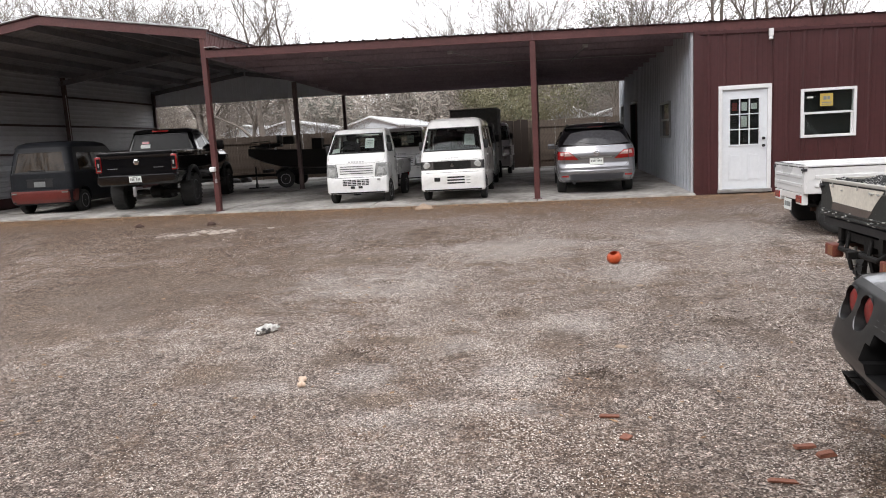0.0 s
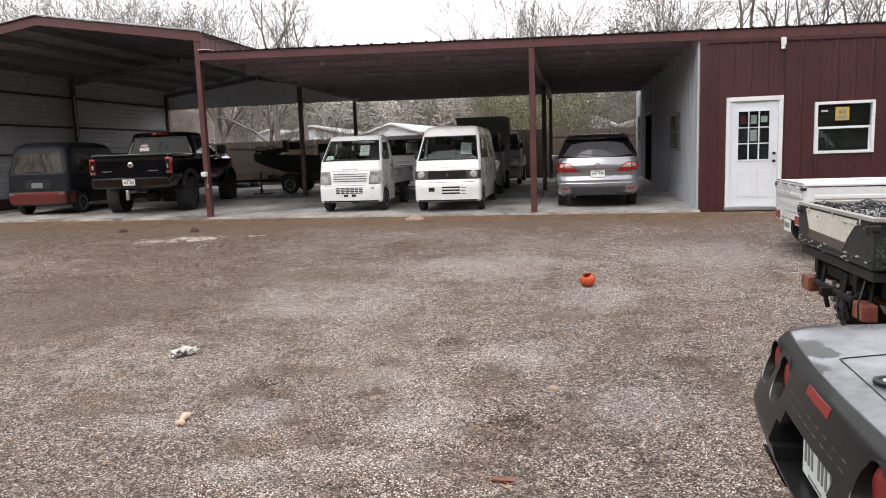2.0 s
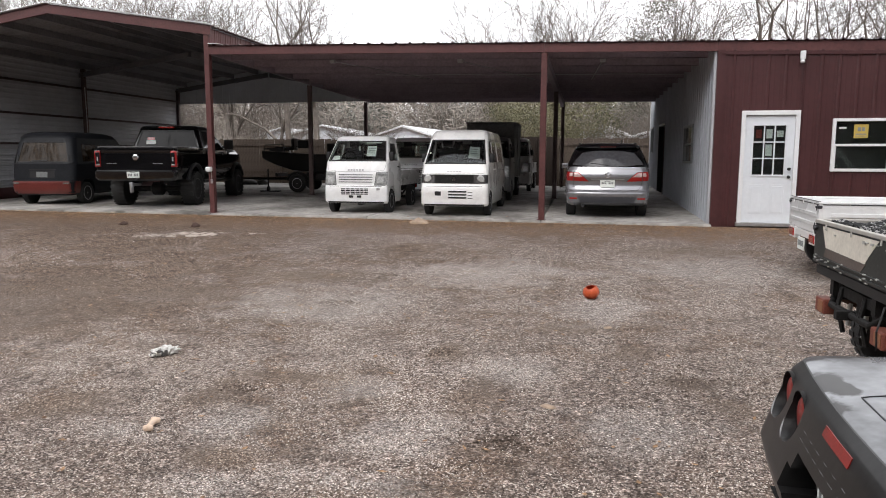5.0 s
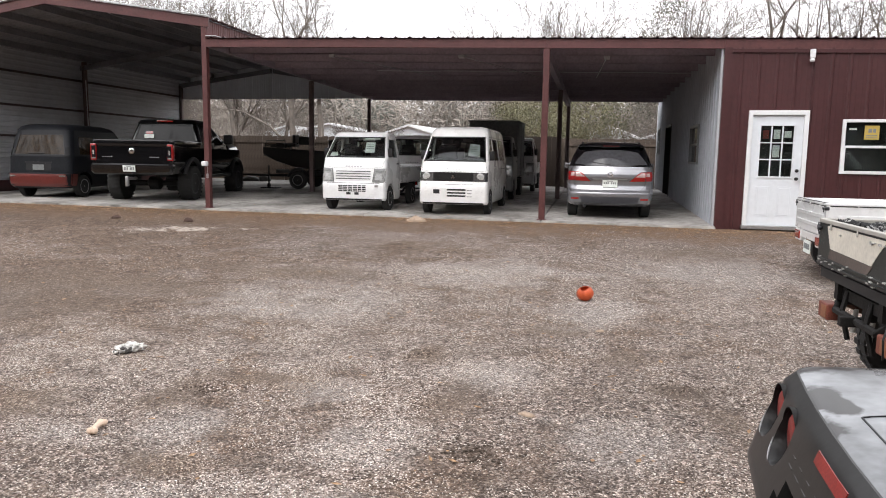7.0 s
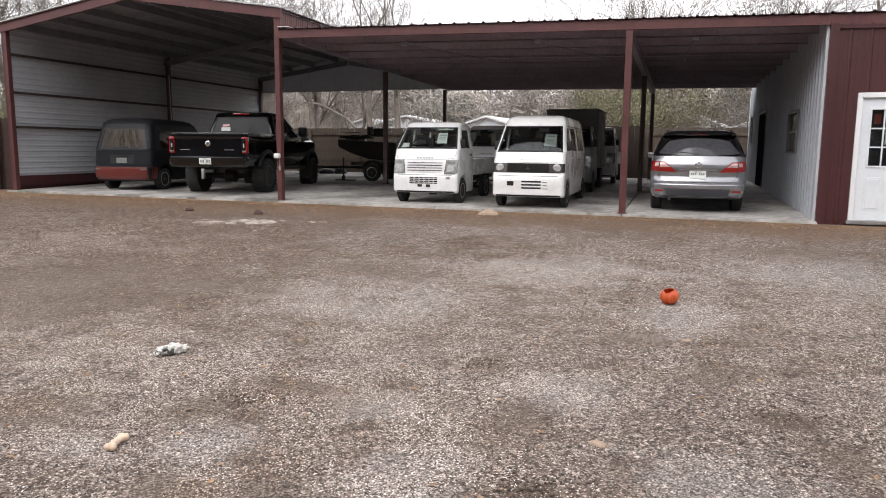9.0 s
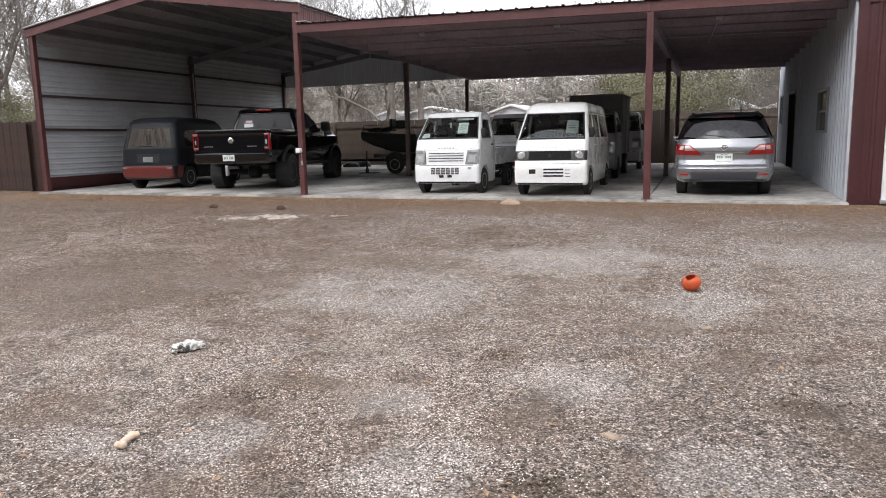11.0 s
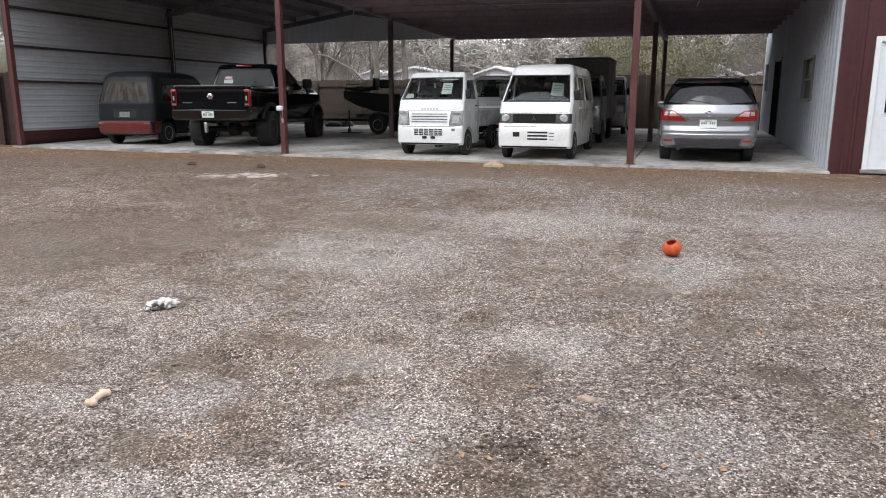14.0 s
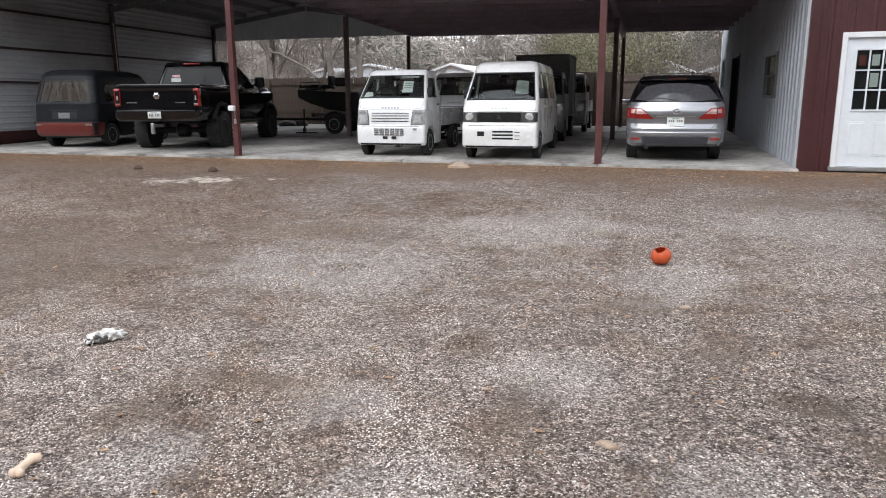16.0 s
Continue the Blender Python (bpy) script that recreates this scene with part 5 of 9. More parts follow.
def kei_bed(t, mats, rail=0.95, y0=1.36, y1=3.38, floor_z=0.66, lug=True):
    """Flat bed with three drop sides; mats: sides, floor, rail trim."""
    side, deck, trim = mats
    hw = 0.71
    bm = B()
    box(bm, -hw + 0.02, hw - 0.02, y0 + 0.01, y1 - 0.02, floor_z - 0.05, floor_z)
    bed = part("bed_floor", bm, deck, t)
    for k in range(9):
        x = -0.6 + 0.15 * k
        bm = B()
        box(bm, x - 0.03, x + 0.03, y0 + 0.03, y1 - 0.04, floor_z, floor_z + 0.012)
        part("floor_rib", bm, deck, bed)
    for s in (-1, 1):
        g = new("side_gate")
        g.parent = t
        bm = B()
        xa, xb = sorted((s * (hw - 0.028), s * hw))
        box(bm, xa, xb, y0, y1 - 0.032, floor_z - 0.06, rail - 0.02)
        part("gate_panel", bm, side, g)
        bm = B()
        xa, xb = sorted((s * (hw - 0.04), s * (hw + 0.008)))
        box(bm, xa, xb, y0, y1 - 0.032, rail - 0.02, rail + 0.015, bevel=0.006)
        part("gate_rail", bm, trim, g)
        for z in (floor_z + 0.05, floor_z + 0.15):
            bm = B()
            xa, xb = sorted((s * hw, s * (hw + 0.012)))
            box(bm, xa, xb, y0 + 0.08, y1 - 0.12, z, z + 0.035, bevel=0.005)
            part("gate_rib", bm, side, g)
        if lug:
            for y in np.linspace(y0 + 0.15, y1 - 0.2, 5):
                bm = B()
                tube(bm, [(s * (hw + 0.012), y - 0.04, floor_z - 0.02), (s * (hw + 0.03), y, floor_z - 0.05), (s * (hw + 0.012), y + 0.04, floor_z - 0.02)], 0.006, 5)
                part("rope_hook", bm, M_STEEL, g)
    g = new("tail_gate")
    g.parent = t
    bm = B()
    box(bm, -hw, hw, y1 - 0.028, y1, floor_z - 0.06, rail - 0.02)
    part("gate_panel", bm, side, g)
    bm = B()
    box(bm, -hw - 0.008, hw + 0.008, y1 - 0.04, y1 + 0.012, rail - 0.02, rail + 0.015, bevel=0.006)
    part("gate_rail", bm, trim, g)
    for z in (floor_z + 0.04, floor_z + 0.14):
        bm = B()
        box(bm, -hw + 0.06, hw - 0.06, y1, y1 + 0.012, z, z + 0.04, bevel=0.005)
        part("gate_rib", bm, side, g)
    for s in (-1, 1):
        bm = B()
        xa, xb = sorted((s * (hw - 0.06), s * (hw + 0.02)))
        box(bm, xa, xb, y1 - 0.02, y1 + 0.022, rail - 0.10, rail - 0.03, bevel=0.008)
        part("latch", bm, M_PLASTIC, g, "black gate latch")
    bm = B()
    box(bm, -hw, hw, y0 - 0.03, y0, floor_z - 0.05, rail + 0.10)
    part("headboard", bm, side, t)
    bm = B()
    for x in (-0.60, 0.60):
        tube(bm, [(x, y0 - 0.02, rail), (x, y0 - 0.02, 1.62)], 0.018, 6)
    tube(bm, [(-0.60, y0 - 0.02, 1.62), (0.60, y0 - 0.02, 1.62)], 0.018, 6)
    tube(bm, [(-0.60, y0 - 0.02, 1.35), (0.60, y0 - 0.02, 1.35)], 0.012, 6)
    part("guard_frame", bm, trim, t)


def kei_chassis(t, y_rear, r=0.27, rust=False, zf=0.60):
    m_ = M_RUST if rust else M_PLASTIC
    bm = B()
    for x in (-0.36, 0.36):
        box(bm, x - 0.03, x + 0.03, 0.9, 3.3, zf - 0.16, zf - 0.055)
    for y in (1.5, 2.2, 2.7, 3.2):
        box(bm, -0.36, 0.36, y, y + 0.05, zf - 0.15, zf - 0.08)
    part("chassis", bm, M_PLASTIC, t)
    bm = B()
    tube(bm, [(-0.58, y_rear, r), (0.58, y_rear, r)], 0.035, 10)
    lathe(bm, [(-0.12, 0.04), (-0.07, 0.10), (0.07, 0.10), (0.12, 0.04)], 16, "x", (0.02, y_rear, r))
    part("rear_axle", bm, m_, t)
    for x in (-0.42, 0.42):
        bm = B()
        tube(bm, [(x, y_rear - 0.5, zf - 0.18), (x, y_rear, r + 0.03), (x, y_rear + 0.45, zf - 0.16)], 0.025, 6)
        part("leaf_spring", bm, m_, t)
    bm = B()
    tube(bm, [(0.25, 1.4, 0.32), (0.25, 2.6, 0.32), (0.30, 3.25, 0.33)], 0.025, 8)
    part("exhaust_pipe", bm, M_RUST, t)


def kei_truck(m, label, paint=M_KEIWHITE, mats=None, bed=True, group="", rail=0.95):
    t = thing("kei_truck", label, "truck", m, group)
    kei_cab(t, paint)
    if bed:
        kei_bed(t, mats or (paint, paint, paint), rail)
    kei_chassis(t, 2.55)
    for y in (0.50, 2.55):
        for s in (-1, 1):
            wheel(t, s * 0.665, y, 0.28, 0.15, M_STEEL, 0.165, 0, side=s)
    for s in (-1, 1):
        bm = B()
        box(bm, s * 0.55 - 0.10, s * 0.55 + 0.10, 3.30, 3.40, 0.48, 0.57, bevel=0.01)
        part("tail_light", bm, M_REDLENS, t)
        bm = B()
        box(bm, s * 0.62 - 0.09, s * 0.62 + 0.09, 2.86, 2.88, 0.16, 0.58)
        part("mud_flap", bm, M_PLASTIC, t)
    return t


def at(x, y, rz=0.0, z=None):
    return pose(x, y, slab_z(y) if z is None else z, 0, 0, rz)


YAW = 2.3
kei_truck(at(-4.82, 16.70, YAW), "white cab-over mini truck with a drop-side flat bed", group="white mini trucks")
kei_truck(at(-4.85, 21.3, YAW), "white mini truck parked behind another one", group="white mini trucks")
kei_truck(at(-2.55, 25.0, YAW), "white mini truck by the back fence", group="white mini trucks")


def box_truck(m):
    t = kei_truck(m, "grey mini truck with a tall dark box body", M_GREYPAINT, bed=False)
    bm = B()
    box(bm, -0.71, 0.71, 1.36, 3.40, 0.62, 2.20, bevel=0.02)
    bx = part("box_body", bm, M_BOXGREY, t, "dark grey box body")
    for s in (-1, 1):
        for y in (1.5, 2.4, 3.3):
            bm = B()
            xa, xb = sorted((s * 0.71, s * 0.725))
            box(bm, xa, xb, y - 0.03, y + 0.03, 0.62, 2.20)
            part("rib", bm, M_BOXGREY, bx)
    bm = B()
    box(bm, -0.74, 0.74, 1.34, 3.42, 2.201, 2.24, bevel=0.01)
    part("box_lid", bm, M_BOXGREY, t)


box_truck(at(-2.66, 21.1, YAW))

VAN = [(0.235, 0.05, 3.34, 0.715, 0.07, 0.10, 0.04, 0.03), (0.28, 0.01, 3.38, 0.738, 0.08, 0.10, 0.04, 0.03), (0.64, 0.0, 3.40, 0.74, 0.09, 0.10, 0.04, 0.03), (0.67, 0.018, 3.40, 0.74, 0.09, 0.10, 0.04, 0.03),
       (0.98, 0.07, 3.39, 0.738, 0.10, 0.10, 0.05, 0.03), (1.12, 0.14, 3.38, 0.73, 0.10, 0.10, 0.06, 0.03)]
VAN_TOP = [(1.12, 0.14, 3.38, 0.73, 0.10, 0.10, 0.06, 0.03), (1.70, 0.58, 3.30, 0.64, 0.11, 0.10, 0.06, 0.03)]
VAN_ROOF = [(1.70, 0.58, 3.30, 0.64, 0.11, 0.10, 0.06, 0.03), (1.80, 0.66, 3.27, 0.625, 0.14, 0.12, 0.07, 0.03), (1.875, 0.80, 3.20, 0.575, 0.14, 0.12, 0.06, 0.03), (1.905, 1.02, 3.10, 0.47, 0.14, 0.12, 0.05, 0.03)]


def mini_van(m):
    t = thing("mini_van", "warm white cab-over mini van with a black grille band", "van", m)
    part("lower_body", carve(body(VAN, 2), [drum(y, 0.28, 0.345, *q) for y in (0.60, 3.0) for q in ((0.42, 0.9), (-0.9, -0.42))]), M_VANWHITE, t, smooth=35)
    side = ((0.42, 1.10, 1.12, 0.78, 1.17, 1.64), (1.18, 1.98, 1.98, 1.19, 1.17, 1.64), (2.06, 3.10, 3.05, 2.06, 1.17, 1.64))
    house(t, VAN_TOP, 1.12, 1.70, {"f": ((-0.676, 0.676, 0.592, -0.592, 1.14, 1.675),), "r": ((-0.56, 0.56, 0.52, -0.52, 1.17, 1.62),), "R": side, "L": side}, M_VANWHITE, M_DIMGLASS)
    part("roof", body(VAN_ROOF), M_VANWHITE, t, smooth=60)
    bm = B()
    box(bm, -0.66, 0.66, 0.32, 3.30, 1.122, 1.127)
    part("cabin_floor", bm, M_DARKINT, t)
    bm = B()
    box(bm, -0.64, 0.64, 0.30, 0.55, 1.128, 1.185, bevel=0.02)
    part("dashboard", bm, M_DASH, t)
    for x in (-0.34, 0.34):
        seat(t, x, 1.15, 1.20)
        seat(t, x, 2.05, 1.15)
    steering(t, 0.34, 0.72, 1.24)
    bm = B()
    box(bm, -0.09, 0.09, 0.62, 0.65, 1.57, 1.63, bevel=0.01)
    part("mirror", bm, M_PLASTIC, t)
    bm = B()
    panel(VAN_TOP, "f", ((0.27, 1.27), (0.52, 1.25), (0.50, 1.50), (0.28, 1.52)), -0.018, 0.003, 2, 2, bm)
    sh = part("price_sheet", bm, M_PAPER, t, "white paper sheet inside the windscreen")
    bm = B()
    for z in (1.45, 1.40, 1.36):
        panel(VAN_TOP, "f", ((0.32, z), (0.46, z), (0.46, z + 0.012), (0.32, z + 0.012)), -0.016, 0.001, 1, 1, bm)
    part("lettering", bm, M_INK, sh)
    bm = B()
    panel(VAN_TOP, "f", ((-0.60, 1.36), (-0.57, 1.36), (-0.57, 1.39), (-0.60, 1.39)), -0.016, 0.003, 1, 1, bm)
    part("sticker", bm, M_PAPER, t)
    part("grille_band", panel(VAN, "f", rect(-0.43, 0.43, 0.725, 0.915), 0.006, 0.02, 12, 2), M_SOOT, t, "black plastic grille band")
    for k in range(6):
        z = 0.735 + 0.03 * k
        part("grille_slat", panel(VAN, "f", rect(-0.42, 0.42, z, z + 0.010), 0.011, 0.01, 12, 1), M_SOOT, t)
    bm = B()
    y = on_body(VAN, "f", 0, 0.815, 0.014)[1]
    for a in (90, 210, 330):
        vs = box(bm, -0.018, 0.018, y - 0.006, y + 0.006, 0.0, 0.04)
        bmesh.ops.rotate(bm, verts=vs, cent=(0, 0, 0), matrix=Matrix.Rotation(radians(a - 90), 3, "Y"))
        bmesh.ops.translate(bm, verts=vs, vec=(0, 0, 0.815))
    part("badge", bm, M_CHROME, t, "small chrome badge")
    for s in (-1, 1):
        hs = part("headlight", panel(VAN, "f", ((s * 0.43, 0.725), (s * 0.735, 0.725), (s * 0.733, 0.915), (s * 0.43, 0.915)), 0.010, 0.02, 7, 4), M_DARKLENS, t, "rectangular headlight with a round lamp", smooth=40)
        bm = B()
        y = on_body(VAN, "f", s * 0.58, 0.82, 0.010)[1]
        lathe(bm, [(0.01, 0.084), (-0.004, 0.082), (-0.010, 0.06), (-0.013, 0.02)], 24, "y", (s * 0.58, y, 0.82))
        part("lens", bm, M_REFL, hs, "round clear lamp", smooth=60)
        part("indicator", panel(VAN, "f", ((s * 0.68, 0.74), (s * 0.733, 0.74), (s * 0.731, 0.90), (s * 0.68, 0.90)), 0.013, 0.01, 3, 3), M_PLASTIC, hs)
        bm = B()
        y = on_body(VAN, "f", s * 0.57, 0.47, 0.002)[1]
        lathe(bm, [(0.01, 0.060), (-0.004, 0.060), (-0.005, 0.050), (0.0, 0.048)], 20, "y", (s * 0.57, y, 0.47))
        part("fog_blank", bm, M_VANWHITE, t, smooth=40)
        mirror_arm(t, s * 0.70, 0.52, 1.27)
        for yy in (1.14, 2.02):
            part("door_seam", panel(VAN, "R" if s > 0 else "L", rect(yy, yy + 0.008, 0.40, 1.12), 0.001, 0.006, 1, 6), M_PLASTIC, t)
        xa, xb = sorted((s * 0.735, s * 0.757))
        for yy in (1.0, 1.22):
            bm = B()
            box(bm, xa, xb, yy, yy + 0.10, 1.0, 1.03, bevel=0.008)
            part("door_handle", bm, M_VANWHITE, t)
        for y in (0.60, 3.0):
            wheel(t, s * 0.668, y, 0.28, 0.15, M_STEEL, 0.165, 0, side=s)
    for s in (-1, 1):
        sd = "R" if s > 0 else "L"
        part("roof_gutter", seam(VAN_TOP, sd, ((0.75, 1.690), (3.15, 1.690)), 0.016, 0.008), M_VANWHITE, t)
        part("gutter_shadow", seam(VAN_TOP, sd, ((0.75, 1.674), (3.15, 1.674)), 0.008, 0.002), M_PLASTIC, t)
        part("door_seam", seam(VAN, sd, ((0.40, 1.11), (0.33, 0.92), (0.34, 0.72)), 0.006), M_DASH, t)
        part("slide_rail", seam(VAN, sd, ((2.1, 0.98), (3.2, 0.98)), 0.012), M_PLASTIC, t)
        part("bonnet_seam", seam(VAN, "f", ((s * 0.45, 0.935), (s * 0.69, 0.945), (s * 0.70, 1.10)), 0.005), M_DASH, t)
    part("bonnet_seam", seam(VAN, "f", ((-0.45, 0.930), (0.45, 0.930)), 0.006), M_DASH, t)
    part("front_valance", panel(VAN, "f", rect(-0.66, 0.66, 0.240, 0.275), 0.003, 0.012, 12, 1), M_PLASTIC, t, "black lower valance")
    part("bumper_seam", panel(VAN, "f", rect(-0.72, 0.72, 0.655, 0.664), 0.002, 0.01, 12, 1), M_PLASTIC, t)
    for z in (0.40, 0.465, 0.53):
        part("intake", panel(VAN, "f", rect(-0.12, 0.28, z, z + 0.034), 0.003, 0.01, 6, 1), M_PLASTIC, t)
        part("intake", panel(VAN, "f", rect(0.31, 0.41, z, z + 0.012), 0.003, 0.01, 2, 1), M_PLASTIC, t)
    part("intake", panel(VAN, "f", rect(-0.42, -0.28, 0.46, 0.55), 0.003, 0.01, 3, 1), M_PLASTIC, t)
    part("plate_bracket", panel(VAN, "f", rect(-0.28, -0.14, 0.42, 0.57), 0.010, 0.01, 2, 1), M_VANWHITE, t)
    bm = B()
    for k in range(5):
        x = -0.13 + 0.065 * k
        panel(VAN, "f", rect(x - 0.024, x + 0.024, 0.975, 0.993), 0.004, 0.01, 1, 1, bm)
    part("badge", bm, M_BADGE, t, "grey maker's lettering as plain bars")
    wipers(t, VAN_TOP, "f", ((-0.55, -0.05, 1.16, 1.168), (0.0, 0.5, 1.16, 1.168)))


mini_van(at(-2.47, 16.45, YAW))

MPV = [(0.27, 0.16, 4.40, 0.77, 0.20, 0.25, 0.12, 0.2), (0.31, 0.07, 4.52, 0.835, 0.26, 0.3, 0.17, 0.2), (0.41, 0.02, 4.55, 0.866, 0.28, 0.3, 0.19, 0.2), (0.50, 0.0, 4.56, 0.876, 0.28, 0.3, 0.19, 0.2), (0.545, 0.005, 4.56, 0.879, 0.28, 0.3, 0.19, 0.2), (0.575, 0.035, 4.55, 0.88, 0.28, 0.3, 0.18, 0.2), (0.61, 0.075, 4.54, 0.88, 0.27, 0.3, 0.16, 0.2), (0.70, 0.115, 4.5, 0.882, 0.26, 0.3, 0.15, 0.2),
       (0.80, 0.105, 4.40, 0.882, 0.25, 0.3, 0.15, 0.2), (0.86, 0.080, 4.2, 0.88, 0.25, 0.3, 0.15, 0.2), (0.93, 0.088, 4.1, 0.875, 0.25, 0.3, 0.15, 0.2), (1.00, 0.115, 3.9, 0.866, 0.25, 0.3, 0.15, 0.2), (1.085, 0.165, 3.70, 0.848, 0.26, 0.3, 0.15, 0.2)]
MPV_TOP = [(1.085, 0.165, 3.70, 0.848, 0.26, 0.3, 0.15, 0.2), (1.30, 0.31, 3.2, 0.775, 0.27, 0.3, 0.15, 0.18), (1.48, 0.46, 2.75, 0.69, 0.25, 0.3, 0.14, 0.15)]
MPV_ROOF = [(1.48, 0.40, 2.75, 0.69, 0.25, 0.3, 0.14, 0.15), (1.515, 0.36, 2.70, 0.672, 0.25, 0.3, 0.14, 0.15), (1.545, 0.40, 2.62, 0.645, 0.25, 0.3, 0.14, 0.15), (1.59, 0.74, 2.3, 0.54, 0.26, 0.3, 0.14, 0.1), (1.61, 1.05, 2.0, 0.36, 0.2, 0.3, 0.08, 0.1)]


def people_carrier(m):
    t = thing("people_carrier", "silver people carrier with a dark rear window", "car", m)
    part("lower_body", carve(body(MPV, 3), [drum(y, 0.31, 0.37, *q) for y in (0.95, 3.70) for q in ((0.55, 1.1), (-1.1, -0.55))]), M_SILVER, t, smooth=45)
    side = ((0.70, 1.25, 1.22, 0.92, 1.12, 1.44), (1.33, 2.2, 2.15, 1.31, 1.12, 1.44), (2.28, 3.2, 2.55, 2.24, 1.12, 1.44))
    house(t, MPV_TOP, 1.085, 1.48, {"front": "r", "r": ((-0.70, 0.70, 0.55, -0.55, 1.12, 1.44),), "R": side, "L": side}, M_BLACKPAINT, M_REARGLASS)
    # the rear pane: lower edge sagging in the middle, upper edge gently arched
    bm = B()
    nu, nz = 20, 8
    rows = {}
    for o in (0.006, 0.0):
        for j in range(nz + 1):
            for i in range(nu + 1):
                u = -1 + 2 * i / nu
                lo, hi = 1.092 + 0.042 * u * u, 1.425 - 0.055 * abs(u) ** 3
                z = lo + (hi - lo) * j / nz
                half = 0.735 - 0.185 * (j / nz) ** 1.15
                rows[o, j, i] = bm.verts.new(on_body(MPV_TOP, "f", u * half, z, o))
    for o in (0.006, 0.0):
        for j in range(nz):
            for i in range(nu):
                bm.faces.new((rows[o, j, i], rows[o, j, i + 1], rows[o, j + 1, i + 1], rows[o, j + 1, i]))
    rim = [(0, i) for i in range(nu)] + [(j, nu) for j in range(nz)] + [(nz, i) for i in range(nu, 0, -1)] + [(j, 0) for j in range(nz, 0, -1)]
    for p, q in zip(rim, rim[1:] + rim[:1]):
        bm.faces.new((rows[(0.006, *p)], rows[(0.006, *q)], rows[(0.0, *q)], rows[(0.0, *p)]))
    part("rear_window", bm, M_REARGLASS, t, "dark curved rear window", smooth=60)
    part("roof", body(MPV_ROOF), M_BLACKPAINT, t, smooth=60)
    part("brake_light", panel(MPV_ROOF, "f", rect(-0.16, 0.16, 1.495, 1.515), 0.004, 0.01, 6, 1), M_DULLRED, t, "high dark red brake light")
    bm = B()
    box(bm, -0.78, 0.78, 0.42, 3.3, 1.087, 1.092)
    part("cabin_floor", bm, M_DARKINT, t)
    for s in (-1, 1):
        bm = B()
        tube(bm, [(s * 0.60, 0.75, 1.54), (s * 0.60, 0.85, 1.590), (s * 0.58, 1.9, 1.605), (s * 0.57, 2.05, 1.55)], 0.014, 6)
        part("roof_rail", bm, M_PLASTIC, t)
        tl = part("tail_light", panel(MPV, "f", ((s * 0.385, 0.778), (s * 0.878, 0.795), (s * 0.868, 0.985), (s * 0.60, 0.968)), 0.010, 0.03, 14, 6), M_REDLENS, t, "swept-back red tail light", smooth=40)
        part("clear_lens", panel(MPV, "f", ((s * 0.505, 0.872), (s * 0.700, 0.872), (s * 0.700, 0.955), (s * 0.625, 0.955)), 0.014, 0.01, 8, 3), M_PINKLENS, tl, "pale clear lamp window", smooth=40)
        part("clear_lens", panel(MPV, "f", ((s * 0.722, 0.885), (s * 0.795, 0.885), (s * 0.790, 0.955), (s * 0.722, 0.957)), 0.014, 0.01, 4, 3), M_PINKLENS, tl, smooth=40)
        part("lamp_split", seam(MPV, "f", ((s * 0.711, 0.775), (s * 0.711, 0.975)), 0.012, 0.014), M_PLASTIC, tl)
        part("lamp_rim", seam(MPV, "f", ((s * 0.378, 0.774), (s * 0.60, 0.972), (s * 0.868, 0.990)), 0.010, 0.010), M_PLASTIC, tl)
        part("reflector", panel(MPV, "f", rect(*sorted((s * 0.62, s * 0.78)), 0.400, 0.440), 0.012, 0.01, 4, 1), M_REDLENS, t, "small red reflector", smooth=40)
        part("door_seam", seam(MPV, "R" if s > 0 else "L", ((1.30, 0.42), (1.30, 1.08))), M_PLASTIC, t)
        mirror_arm(t, s * 0.86, 2.75, 1.08, 0.19, 0.14, M_SILVER)
        for y in (0.95, 3.70):
            wheel(t, s * 0.76, y, 0.315, 0.21, M_RIMDARK, 0.20, 5, side=s)
    part("hatch_seam", seam(MPV, "f", ((-0.711, 0.775), (-0.695, 0.68), (-0.62, 0.600), (-0.40, 0.588), (0.40, 0.588), (0.62, 0.600), (0.695, 0.68), (0.711, 0.775))), M_PLASTIC, t)
    part("bumper_skirt", panel(MPV, "f", ((-0.56, 0.335), (0.56, 0.335), (0.60, 0.465), (-0.60, 0.465)), 0.005, 0.014, 18, 4), M_SKIRT, t, "dark grey bumper insert", smooth=40)
    part("valance", panel(MPV, "f", rect(-0.76, 0.76, 0.272, 0.328), 0.006, 0.014, 18, 2), M_PLASTIC, t, "black lower valance", smooth=40)
    # shade under the handle, painted as a grey strip
    part("handle_recess", panel(MPV, "f", ((-0.33, 0.812), (0.33, 0.812), (0.36, 0.838), (-0.36, 0.838)), 0.003, 0.014, 12, 1), M_GREYPAINT, t, "shaded handle strip over the plate", smooth=40)
    bm = B()
    y = on_body(MPV, "f", 0, 0.925, 0.004)[1]
    lathe(bm, [(0.02, 0.062), (-0.010, 0.060), (-0.014, 0.052), (-0.006, 0.049), (0.02, 0.049)], 24, "y", (0, y, 0.925))
    for q in (-1, 1):
        tube(bm, [(q * 0.05, y - 0.006, 0.945), (q * 0.02, y - 0.008, 0.925), (0.0, y - 0.008, 0.905)], 0.007, 6)
    part("badge", bm, M_CHROME, t, "round chrome badge", smooth=40)
    plate(t, MPV, "f", 0.735)
    wipers(t, MPV_TOP, "f", ((-0.36, 0.02, 1.165, 1.115),))
    bm = B()
    tube(bm, [(-0.50, 0.14, 0.27), (-0.50, 0.5, 0.27)], 0.04, 12)
    part("exhaust_tip", bm, M_RIMDARK, t)
    bm = B()
